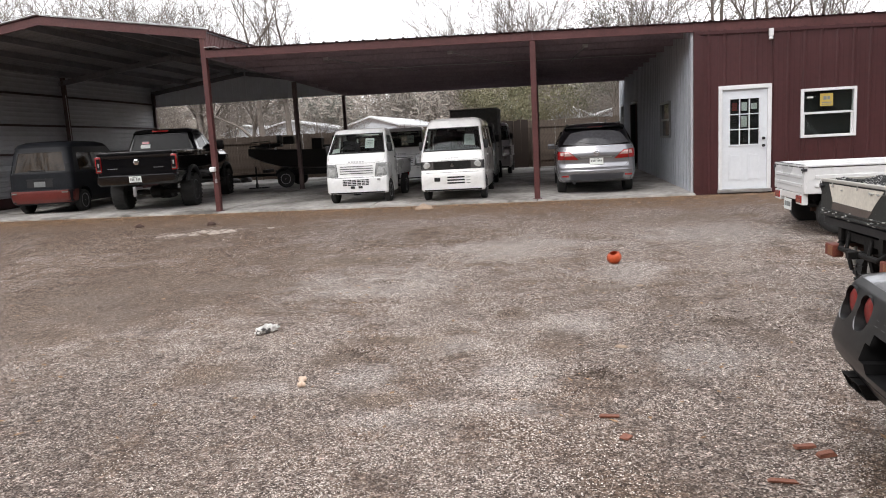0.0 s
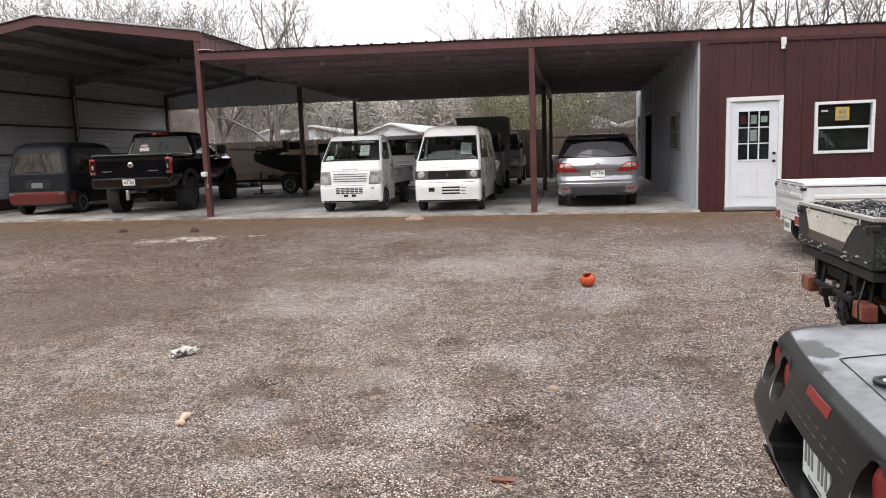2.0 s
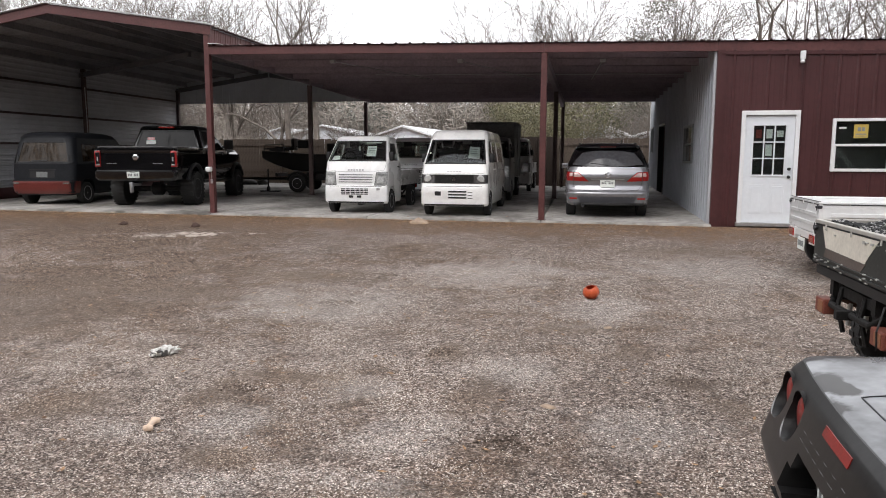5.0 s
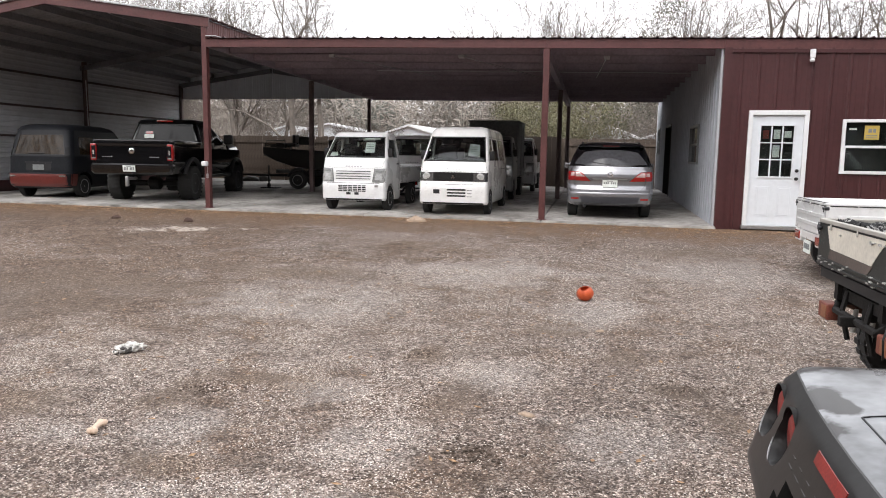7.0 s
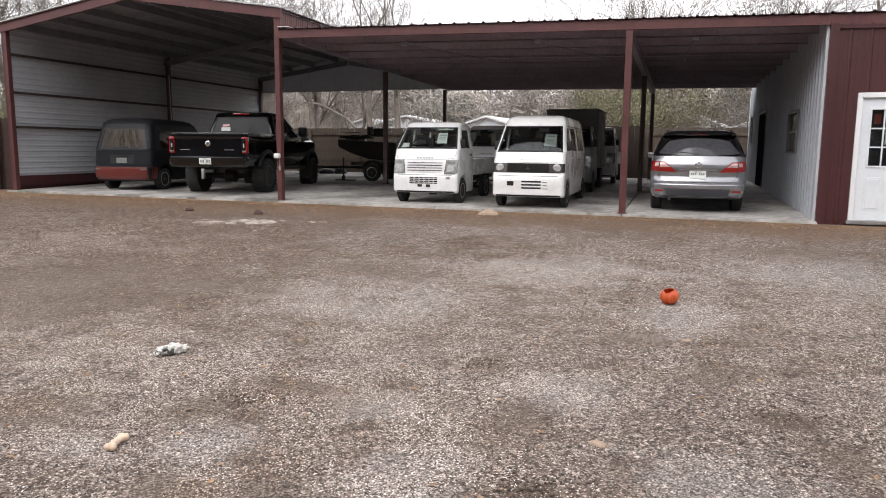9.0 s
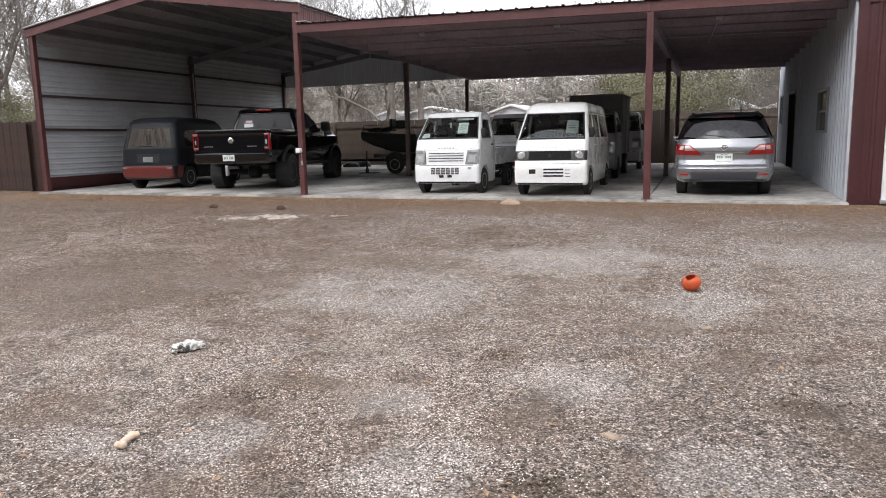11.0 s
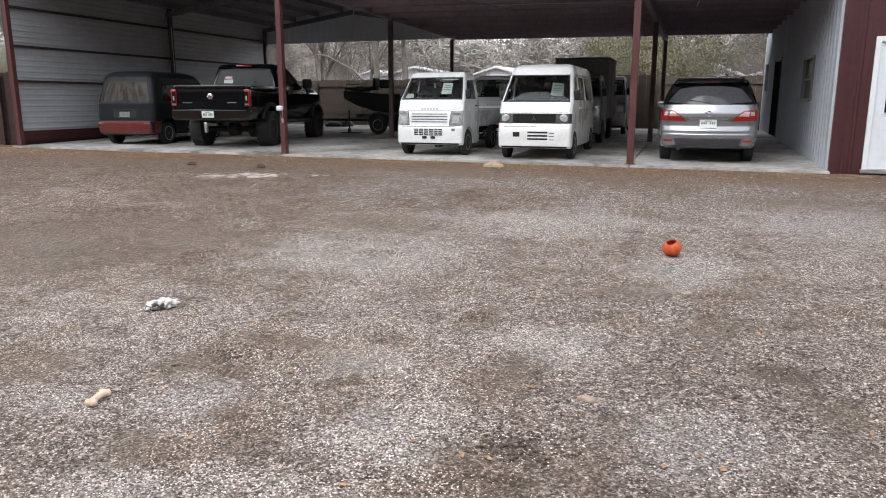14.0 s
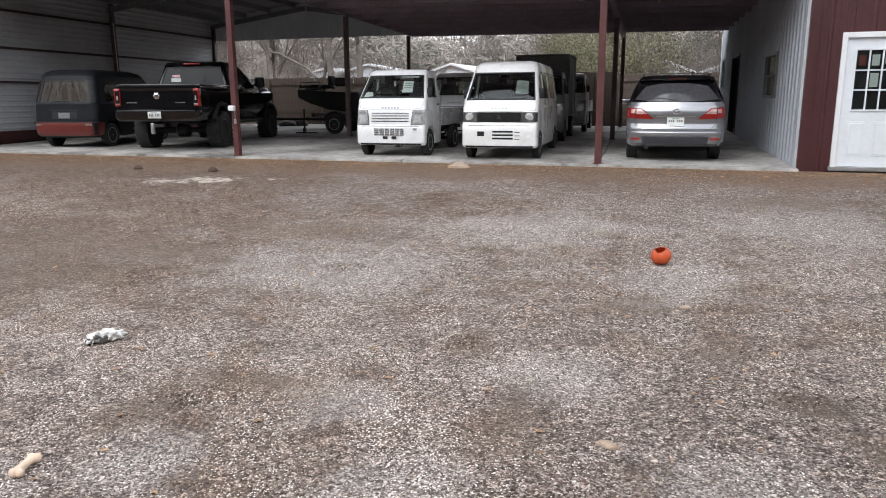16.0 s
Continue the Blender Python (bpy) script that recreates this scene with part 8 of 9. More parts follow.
def tree_mesh(seed, height, stems=1, flare=0.45, levels=5, thick=0.22, lean=0.1, fork=0.28):
    """A bare tree: limbs that fork at narrow angles and bend upwards, with fine twigs. Returns trunk and crown meshes."""
    rng = random.Random(seed)
    verts = ([], [])
    faces = ([], [])

    def limb(p, d, length, r, depth):
        k = 0 if depth <= 1 else 1
        V, F = verts[k], faces[k]
        n = (8, 6, 5, 4, 3, 3, 3)[depth]
        seg = (5, 5, 5, 4, 3, 3, 3)[depth]
        prev = None
        q = p.copy()
        pts = []
        for s in range(seg + 1):
            rr = r * (1 - 0.5 * s / seg)
            a = d.orthogonal().normalized()
            b = d.cross(a)
            base = len(V)
            V.extend((q + (a * math.cos(2 * math.pi * j / n) + b * math.sin(2 * math.pi * j / n)) * rr)[:] for j in range(n))
            if prev is not None:
                F.extend((prev + j, prev + (j + 1) % n, base + (j + 1) % n, base + j) for j in range(n))
            prev = base
            pts.append((q.copy(), d.copy(), rr))
            if s < seg:
                w = 0.06 if depth == 0 else 0.17
                d = (d + Vector((rng.uniform(-w, w), rng.uniform(-w, w), rng.uniform(-w, w) + (0.06 if 0 < depth < 4 else 0)))).normalized()
                q = q + d * (length / seg)
        if depth >= levels:
            return
        ends = stems if depth == 0 and stems > 1 else 2
        for c in range(ends + (0 if depth == 0 else rng.choice((2, 3)) if depth < 4 else 2)):
            tip = c < ends
            o, dd, rr = pts[seg] if tip else pts[rng.randint(1, seg - 1)]
            ang = rng.uniform(0.5, 1.0) * flare if tip else rng.uniform(0.8, 1.7) * flare
            ax = dd.orthogonal().normalized()
            ax.rotate(Matrix.Rotation(rng.uniform(0, 2 * math.pi) if not tip else 2 * math.pi * c / ends + rng.uniform(-0.6, 0.6), 3, dd))
            nd = dd.copy()
            nd.rotate(Matrix.Rotation(ang, 3, ax))
            k = rng.uniform(0.68, 0.86) if tip else rng.uniform(0.42, 0.66)
            limb(o, nd, length * (k if depth else k * (1 - fork) / fork * 0.36), max(0.0085, rr * (0.86 if tip else rng.uniform(0.42, 0.62))), depth + 1)

    limb(Vector((0, 0, -0.2)), Vector((rng.uniform(-lean, lean), rng.uniform(-lean, lean), 1)).normalized(), height * fork, thick, 0)
    out = []
    for k, nm in ((0, "trunk"), (1, "crown")):
        me = bpy.data.meshes.new(nm)
        me.from_pydata(verts[k], [], faces[k])
        for f in me.polygons:
            f.use_smooth = True
        me.materials.append(M_BARK if seed % 2 else M_BARK2)
        out.append(me)
    return out


def leafy_mesh(seed, height, width, n, material, small=1.0):
    """Many small leaf clumps in an uneven crown with gaps."""
    rng = random.Random(seed)
    V, F = [], []
    lobes = [(Vector((rng.uniform(-0.5, 0.5) * width, rng.uniform(-0.5, 0.5) * width, height * rng.uniform(0.35, 0.95))), width * rng.uniform(0.18, 0.36)) for _ in range(14)]
    mid = sum((c for c, _ in lobes), Vector()) / len(lobes)
    lobes = [(c - Vector((mid.x, mid.y, 0)), r) for c, r in lobes]
    for _ in range(n):
        c, r = rng.choice(lobes)
        d = Vector((rng.gauss(0, 1), rng.gauss(0, 1), rng.gauss(0, 0.8))).normalized() * r * rng.uniform(0.35, 1.25)
        p = c + d
        s = rng.uniform(0.06, 0.16) * small
        a = Vector((rng.gauss(0, 1), rng.gauss(0, 1), rng.gauss(0, 1))).normalized()
        b = a.orthogonal().normalized()
        k = len(V)
        V.extend(((p + a * s)[:], (p + b * s * 0.5)[:], (p - a * s)[:], (p - b * s * 0.5 + a.cross(b) * s * 0.3)[:]))
        F.append((k, k + 1, k + 2, k + 3))
    me = bpy.data.meshes.new("crown")
    me.from_pydata(V, [], F)
    me.materials.append(material)
    return me


SPECIES = [tree_mesh(11, 13, 3, 0.56, 5, 0.19), tree_mesh(22, 14, 2, 0.66, 5, 0.23, 0.16), tree_mesh(33, 11, 4, 0.50, 5, 0.14, 0.05, 0.22), tree_mesh(44, 15, 2, 0.56, 5, 0.22, 0.12, 0.34), tree_mesh(57, 9, 5, 0.56, 5, 0.12, 0.05, 0.18), tree_mesh(62, 12, 3, 0.68, 5, 0.17, 0.1)]


def tree(x, y, kind, scale=1.0, turn=0.0):
    t = thing("tree", "leafless grey-brown tree with fine twigs", "tree", Matrix.Translation((x, y, 0.3)) @ Matrix.Rotation(turn, 4, "Z") @ Matrix.Scale(scale, 4), "bare trees")
    for me in SPECIES[kind]:
        o = new(me.name.split(".")[0], me)
        o.parent = t
    return t


rng = random.Random(5)
HEIGHTS = [max(v.co.z for me in sp for v in me.vertices) for sp in SPECIES]
# the trees that stand out above the roofs: place, kind, height
for x, y, k, h in ((-37.5, 38, 1, 14.5), (-33.9, 36, 3, 14.6), (-31.6, 39, 0, 13.5), (-29.4, 36.5, 5, 13.2), (-27.2, 36, 1, 13.6), (-25.4, 38, 2, 12.2), (-23.8, 37, 0, 12.8), (-22.0, 36, 2, 12.0), (-20.6, 39, 4, 12.2), (-19.0, 36, 0, 12.2), (-17.6, 38.5, 2, 11.6), (-15.7, 36, 3, 14.6), (-14.5, 37, 1, 13.4),
                   (-36, 46, 2, 16), (-29.4, 44, 4, 15), (-24.5, 46, 0, 14.5), (-41, 44, 5, 17), (-33, 50, 5, 16.5),
                   (-6.7, 50, 2, 15.2), (-5.2, 50.5, 4, 13.6), (-3.3, 50, 2, 15.4), (-1.5, 51, 2, 14.4), (3.1, 50, 2, 15.2), (3.9, 51, 4, 13.6), (5.6, 50, 5, 14.0), (7.4, 51, 1, 14.8), (9.8, 50, 3, 20.5), (11.4, 52, 1, 16.5), (12.2, 50, 5, 18.5), (13.9, 49, 0, 16.0), (15.8, 50, 3, 17.5), (18, 50, 3, 16), (21, 48, 1, 16), (24, 50, 0, 15),
                   (-24, 25, 2, 11), (-27, 22, 1, 12), (-30, 26, 5, 13), (-22, 28.5, 4, 9), (-34, 21, 3, 13), (-31.6, 26.5, 0, 15), (-29.4, 24, 3, 14), (-26.2, 21.5, 5, 12)):
    tree(x, y, k, h / HEIGHTS[k], rng.uniform(0, 6.28))
for k in range(60):
    x, y = rng.uniform(-60, 36), rng.uniform(56, 95)
    kk = rng.randrange(6)
    tree(x, y, kk, rng.uniform(6.5, 9.5) / HEIGHTS[kk], rng.uniform(0, 6.28))
for k in range(26):
    x, y = rng.uniform(-24, 10), rng.uniform(33, 46)
    kk = rng.choice((2, 4, 5))
    tree(x, y, kk, rng.uniform(3.2, 6.4) / HEIGHTS[kk], rng.uniform(0, 6.28))


def leaning_limb():
    """A dead pale limb, broken and leaning across the brush behind the fence."""
    t = thing("broken_limb", "pale dead limb leaning in the brush behind the fence", "branch")
    bm = B()
    tube(bm, [(-14.9, 33.4, 2.2), (-15.7, 33.5, 2.92), (-16.5, 33.5, 3.30), (-17.2, 33.6, 3.62), (-18.1, 33.6, 3.74)], [0.065, 0.06, 0.05, 0.04, 0.022], 8)
    part("bough", bm, M_BARK, t, smooth=50)
    for p, q, r in (((-16.4, 33.5, 3.26), (-16.9, 33.3, 4.2), 0.03), ((-17.0, 33.6, 3.55), (-17.7, 33.9, 4.3), 0.025), ((-15.9, 33.5, 3.0), (-15.7, 33.2, 4.0), 0.03), ((-17.5, 33.6, 3.68), (-18.4, 33.4, 4.1), 0.02)):
        bm = B()
        mid = tuple((u + v) / 2 + w for u, v, w in zip(p, q, (0.08, 0.0, 0.10)))
        tube(bm, [p, mid, q], [r, r * 0.8, r * 0.35], 6)
        part("twig", bm, M_BARK2, t, smooth=50)


leaning_limb()

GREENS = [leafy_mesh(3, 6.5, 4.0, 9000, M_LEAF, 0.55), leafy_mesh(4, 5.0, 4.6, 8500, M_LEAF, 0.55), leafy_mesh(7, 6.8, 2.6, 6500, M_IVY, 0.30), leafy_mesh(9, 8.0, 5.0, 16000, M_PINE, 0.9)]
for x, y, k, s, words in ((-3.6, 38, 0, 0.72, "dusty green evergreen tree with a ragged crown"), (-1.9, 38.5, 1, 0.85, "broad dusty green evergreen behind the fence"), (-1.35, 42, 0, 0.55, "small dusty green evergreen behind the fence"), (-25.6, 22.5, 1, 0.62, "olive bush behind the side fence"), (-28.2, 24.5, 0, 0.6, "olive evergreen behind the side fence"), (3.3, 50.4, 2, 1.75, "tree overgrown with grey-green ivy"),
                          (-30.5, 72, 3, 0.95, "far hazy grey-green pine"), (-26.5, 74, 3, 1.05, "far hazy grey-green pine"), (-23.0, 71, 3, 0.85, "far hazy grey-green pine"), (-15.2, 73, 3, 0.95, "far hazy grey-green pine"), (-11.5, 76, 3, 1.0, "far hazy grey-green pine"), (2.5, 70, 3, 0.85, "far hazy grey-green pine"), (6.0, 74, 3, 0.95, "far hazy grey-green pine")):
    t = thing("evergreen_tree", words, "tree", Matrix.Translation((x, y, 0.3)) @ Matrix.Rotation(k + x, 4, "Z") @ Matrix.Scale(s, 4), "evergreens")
    o = new("crown", GREENS[k])
    o.parent = t
    bm = B()
    tube(bm, [(0, 0, -0.2), (0.1, 0, 2.2), (0.0, 0.1, 4.0)], [0.16, 0.12, 0.05], 7)
    part("trunk", bm, M_BARK, t)


def far_wood():
    """The far wood: thin stems and a cloud of twigs, past counting, with haze in their colour."""
    r = np.random.RandomState(4)
    V, F = [], []
    for k in range(700):
        x, y = r.uniform(-110, 90), r.uniform(62, 125)
        h = r.uniform(5, 10)
        w = r.uniform(0.04, 0.12)
        b = len(V)
        lx = r.uniform(-1.2, 1.2)
        V += [(x - w, y, 0), (x + w, y, 0), (x + w * 0.3 + lx, y, h), (x - w * 0.3 + lx, y, h), (x, y + w, 0), (x + lx, y + w * 0.3, h)]
        F += [(b, b + 1, b + 2, b + 3), (b + 1, b + 4, b + 5, b + 2), (b + 4, b, b + 3, b + 5)]
    for k in range(130000):
        y = r.uniform(58, 120)
        x = r.uniform(-1.2, 0.9) * y
        top = 6.5 + 3.0 * noise.noise((x * 0.06, y * 0.05, 1.0)) + y * 0.03
        z = 0.2 + top * r.uniform(0, 1) ** 0.8
        q = Vector((x, y, z))
        d = Vector(r.normal(size=3))
        d.z *= 0.8
        d = d.normalized() * r.uniform(0.4, 1.5)
        e = d.orthogonal().normalized() * r.uniform(0.025, 0.09)
        b = len(V)
        V += [(q - e)[:], (q + e)[:], (q + d)[:]]
        F += [(b, b + 1, b + 2)]
    me = bpy.data.meshes.new("far_wood")
    me.from_pydata(V, [], F)
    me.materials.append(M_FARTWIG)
    tagged(new("far_wood", me), "distant bare brown-grey winter wood", "wood", kind="stuff")


far_wood()


def side_wood():
    """The thicket beyond the fence beside the gabled bay."""
    r = np.random.RandomState(17)
    V, F = [], []
    for k in range(30000):
        y = r.uniform(20, 58)
        x = -23 - r.uniform(0, 34)
        z = 0.3 + (7.5 + 3.0 * noise.noise((x * 0.12, y * 0.1, 5.0))) * r.uniform(0, 1) ** 0.9
        q = Vector((x, y, z))
        d = Vector(r.normal(size=3))
        d.z = abs(d.z) * 0.9
        d = d.normalized() * r.uniform(0.5, 1.6)
        e = d.orthogonal().normalized() * r.uniform(0.008, 0.026)
        b = len(V)
        V += [(q - e)[:], (q + e)[:], (q + d)[:]]
        F += [(b, b + 1, b + 2)]
    me = bpy.data.meshes.new("side_wood")
    me.from_pydata(V, [], F)
    me.materials.append(M_FARTWIG)
    tagged(new("side_wood", me), "bare winter thicket beyond the side fence", "wood", kind="stuff")


side_wood()


def undergrowth():
    r = np.random.RandomState(9)
    V, F = [], []
    for k in range(9000):
        x, y = r.uniform(-40, 14), r.uniform(31.8, 36)
        q = Vector((x, y, 0.3))
        d = Vector((r.normal() * 0.5, r.normal() * 0.3, r.uniform(0.8, 3.4) if x < -16.5 or r.uniform() < 0.06 else r.uniform(0.8, 2.1)))
        e = d.orthogonal().normalized() * r.uniform(0.005, 0.016)
        m_ = q + d * 0.55 + Vector((r.normal() * 0.15, r.normal() * 0.15, 0))
        b = len(V)
        V += [(q - e)[:], (q + e)[:], (m_ + e * 0.7)[:], (m_ - e * 0.7)[:], (q + d)[:]]
        F += [(b, b + 1, b + 2, b + 3), (b + 3, b + 2, b + 4)]
    me = bpy.data.meshes.new("undergrowth")
    me.from_pydata(V, [], F)
    me.materials.append(M_FARTWIG)
    tagged(new("undergrowth", me), "tangled dry brown brush behind the fence", "brush", kind="stuff")


undergrowth()


def far_house(x, y, w, d, h, rise, label, turn=0):
    t = thing("mobile_home", label, "house", pose(x, y, 0.3, 0, 0, turn))
    bm = B()
    box(bm, -w / 2, w / 2, 0, d, 0, h)
    wall = part("wall", bm, M_SIDING, t)
    bm = B()
    for xa, za, xb, zb in ((-w / 2 - 0.3, h - 0.05, 0, h + rise), (0, h + rise, w / 2 + 0.3, h - 0.05)):
        vs = [bm.verts.new(p) for p in ((xa, -0.3, za), (xb, -0.3, zb), (xb, d + 0.3, zb), (xa, d + 0.3, za), (xa, -0.3, za + 0.12), (xb, -0.3, zb + 0.12), (xb, d + 0.3, zb + 0.12), (xa, d + 0.3, za + 0.12))]
        for q in ((3, 2, 1, 0), (4, 5, 6, 7), (0, 1, 5, 4), (1, 2, 6, 5), (2, 3, 7, 6), (3, 0, 4, 7)):
            bm.faces.new([vs[i] for i in q])
    part("roof", bm, M_ROOFWHITE, t)
    bm = B()
    vs = [bm.verts.new(p) for p in ((-w / 2, 0.02, h), (w / 2, 0.02, h), (0, 0.02, h + rise), (-w / 2, 0.1, h), (w / 2, 0.1, h), (0, 0.1, h + rise))]
    for q in ((0, 1, 2), (5, 4, 3), (0, 3, 4, 1), (1, 4, 5, 2), (2, 5, 3, 0)):
        bm.faces.new([vs[i] for i in q])
    part("gable", bm, M_SIDING, t)
    for xx in np.arange(-w / 2 + 1.2, w / 2 - 1, 2.6):
        bm = B()
        box(bm, xx - 0.4, xx + 0.4, -0.05, 0.02, h * 0.45, h * 0.8)
        part("window", bm, M_PRIVACY, t)


far_house(-19.7, 50, 4.2, 12, 2.95, 0.55, "long pale home with a white metal roof", 6)
far_house(-13.7, 50, 4.0, 12, 2.75, 0.65, "pale home with a white metal roof", -4)
far_house(-25.0, 54, 4.0, 12, 2.9, 0.6, "pale home behind the trees")
far_house(0.0, 50, 2.5, 12, 2.75, 0.65, "white-roofed home behind the fence", -6)
far_house(3.6, 54, 2.4, 10, 2.7, 0.5, "pale home behind the fence", 5)


def wood_around():
    """The trees that close the yard behind and beside it."""
    r = np.random.RandomState(14)
    V, F = [], []
    for k in range(80000):
        a = r.uniform(0, 1)
        high = 4.6
        if a < 0.68:
            x, y, high = r.uniform(-60, 60), r.uniform(-32, -13), 7.5
        elif a < 0.84:
            x, y = r.uniform(30, 42), r.uniform(-30, 60)
        else:
            x, y = r.uniform(-62, -50), r.uniform(-30, 40)
        z = abs(r.normal(0, high))
        p = Vector((x, y, z))
        u = Vector(r.normal(size=3)).normalized()
        v = u.orthogonal().normalized()
        s = r.uniform(0.25, 0.75)
        b = len(V)
        V += [(p + u * s)[:], (p + v * s * 0.6)[:], (p - u * s)[:], (p - v * s * 0.6)[:]]
        F += [(b, b + 1, b + 2, b + 3)]
    me = bpy.data.meshes.new("wood_around")
    me.from_pydata(V, [], F)
    me.materials.append(M_BARK)
    tagged(new("wood_around", me), "brown winter wood round the yard", "wood", kind="stuff")


wood_around()

# ---- fittings of the carport ----


def ceiling_box(x, y, dx, dy):
    z = under(x, y)
    t = thing("conduit_box", "small grey electrical box with a conduit under the roof", "electrical box", group="ceiling boxes")
    bm = B()
    box(bm, x - 0.06, x + 0.06, y - 0.06, y + 0.06, z - 0.07, z - 0.002, sk, bevel=0.008)
    part("box", bm, M_STEEL, t)
    bm = B()
    tube(bm, [sk(x, y, z - 0.03), sk(x + dx, y + dy, under(x + dx, y + dy) - 0.03)], 0.012, 6)
    part("conduit", bm, M_STEEL, t)


ceiling_box(-5.45, 17.1 + 0.05, 1.6, 3.6)
ceiling_box(-2.45, 17.15, 1.4, 3.6)
ceiling_box(0.62, 17.2, -0.2, 3.6)
bm = B()
pts = [sk(X1 + 3.0 + 0.6 * k, 19.6, under(X1 + 3.0 + 0.6 * k, 19.6) - 0.03 - 0.02 * math.sin(k * 0.9) ** 2) for k in range(14)]
tube(bm, pts, 0.009, 5)
solid("cable", bm, M_STEEL, "pale cable strung under the carport roof", "cable")


def flood_light():
    t = thing("wall_light", "small white floodlight on the red wall", "light")
    bm = B()
    box(bm, 4.18, 4.27, FRONT - 0.09, FRONT - 0.027, 3.40, 3.56, sk, bevel=0.015)
    part("housing", bm, M_WHITE, t)
    bm = B()
    lathe(bm, [(3.34, 0.035), (3.36, 0.045), (3.40, 0.03)], 14, "z", (4.225, FRONT - 0.06, 0))
    part("lamp_head", bm, M_WHITE, t, smooth=40)


flood_light()


def post_box():
    t = thing("sensor_box", "small white box and switch on the red post", "electrical box")
    bm = B()
    box(bm, X1 - 0.085, X1 + 0.055, FRONT - 0.10, FRONT - 0.002, 1.25, 1.36, bevel=0.025)
    part("housing", bm, M_WHITE, t)
    bm = B()
    box(bm, X1 + 0.0, X1 + 0.05, FRONT - 0.03, FRONT - 0.002, 0.98, 1.08, bevel=0.006)
    part("switch", bm, M_STEEL, t)
    bm = B()
    tube(bm, [(X1 + 0.025, FRONT - 0.012, 1.08), (X1 + 0.025, FRONT - 0.012, 1.25)], 0.006, 5)
    part("wire", bm, M_STEEL, t)


post_box()

# ---- things lying about ----


def pumpkin():
    """A battered orange bucket shaped like a ribbed gourd, its rim torn open."""
    x, y = 0.69, 9.42
    size = 0.84
    t = thing("pumpkin_bucket", "battered orange ribbed plastic bucket lying on gravel", "bucket", Matrix.Translation((x, y, ground_z(x, y) + 0.074)) @ Matrix.Rotation(radians(6), 4, "X") @ Matrix.Rotation(radians(-16), 4, "Y") @ Matrix.Scale(size, 4))
    bm = B()
    n, rows = 48, 12
    grid = []
    for j in range(rows + 1):
        ring = []
        for i in range(n):
            u = 2 * math.pi * i / n
            # the rim is torn low towards the far side and stands up in ragged points elsewhere
            top = 0.82 - 0.10 * max(0.0, -math.sin(u - 0.5)) + 0.07 * noise.noise((math.cos(u) * 2.3, math.sin(u) * 2.3, 5.0))
            a = -math.pi / 2 + math.pi * top * j / rows
            r = 0.098 * math.cos(a) * (1 + 0.045 * math.cos(8 * u)) + 0.006
            ring.append(bm.verts.new((r * math.cos(u), r * math.sin(u), 0.095 * math.sin(a))))
        grid.append(ring)
    for a, b in zip(grid, grid[1:]):
        for i in range(n):
            bm.faces.new((a[i], a[(i + 1) % n], b[(i + 1) % n], b[i]))
    bm.faces.new(grid[0][::-1])
    inner = [[bm.verts.new(v.co * 0.95) for v in ring] for ring in grid]
    for a, b in zip(inner, inner[1:]):
        for i in range(n):
            bm.faces.new((b[i], b[(i + 1) % n], a[(i + 1) % n], a[i]))
    bm.faces.new(inner[0])
    for i in range(n):
        bm.faces.new((grid[-1][i], grid[-1][(i + 1) % n], inner[-1][(i + 1) % n], inner[-1][i]))
    part("shell", bm, M_ORANGE, t, smooth=50)
    # a torn flap bent outwards at the rim
    bm = B()
    pts = [[bm.verts.new((0.060 + 0.040 * v + 0.006 * math.sin(4 * v), -0.035 + 0.03 * u - 0.012 * v * u, 0.062 + 0.030 * v * (1 - 0.8 * v) + w)) for u in (0, 0.5, 1) for v in (0, 0.35, 0.7, 1)] for w in (0, 0.004)]
    for w in (0, 1):
        for i in range(2):
            for j in range(3):
                bm.faces.new((pts[w][i * 4 + j], pts[w][i * 4 + j + 1], pts[w][i * 4 + j + 5], pts[w][i * 4 + j + 4]))
    edge = [0, 1, 2, 3, 7, 11, 10, 9, 8, 4]
    for i, k in zip(edge, edge[1:] + edge[:1]):
        bm.faces.new((pts[0][i], pts[0][k], pts[1][k], pts[1][i]))
    part("torn_flap", bm, M_ORANGE, t, "pale orange torn flap", smooth=50)


pumpkin()


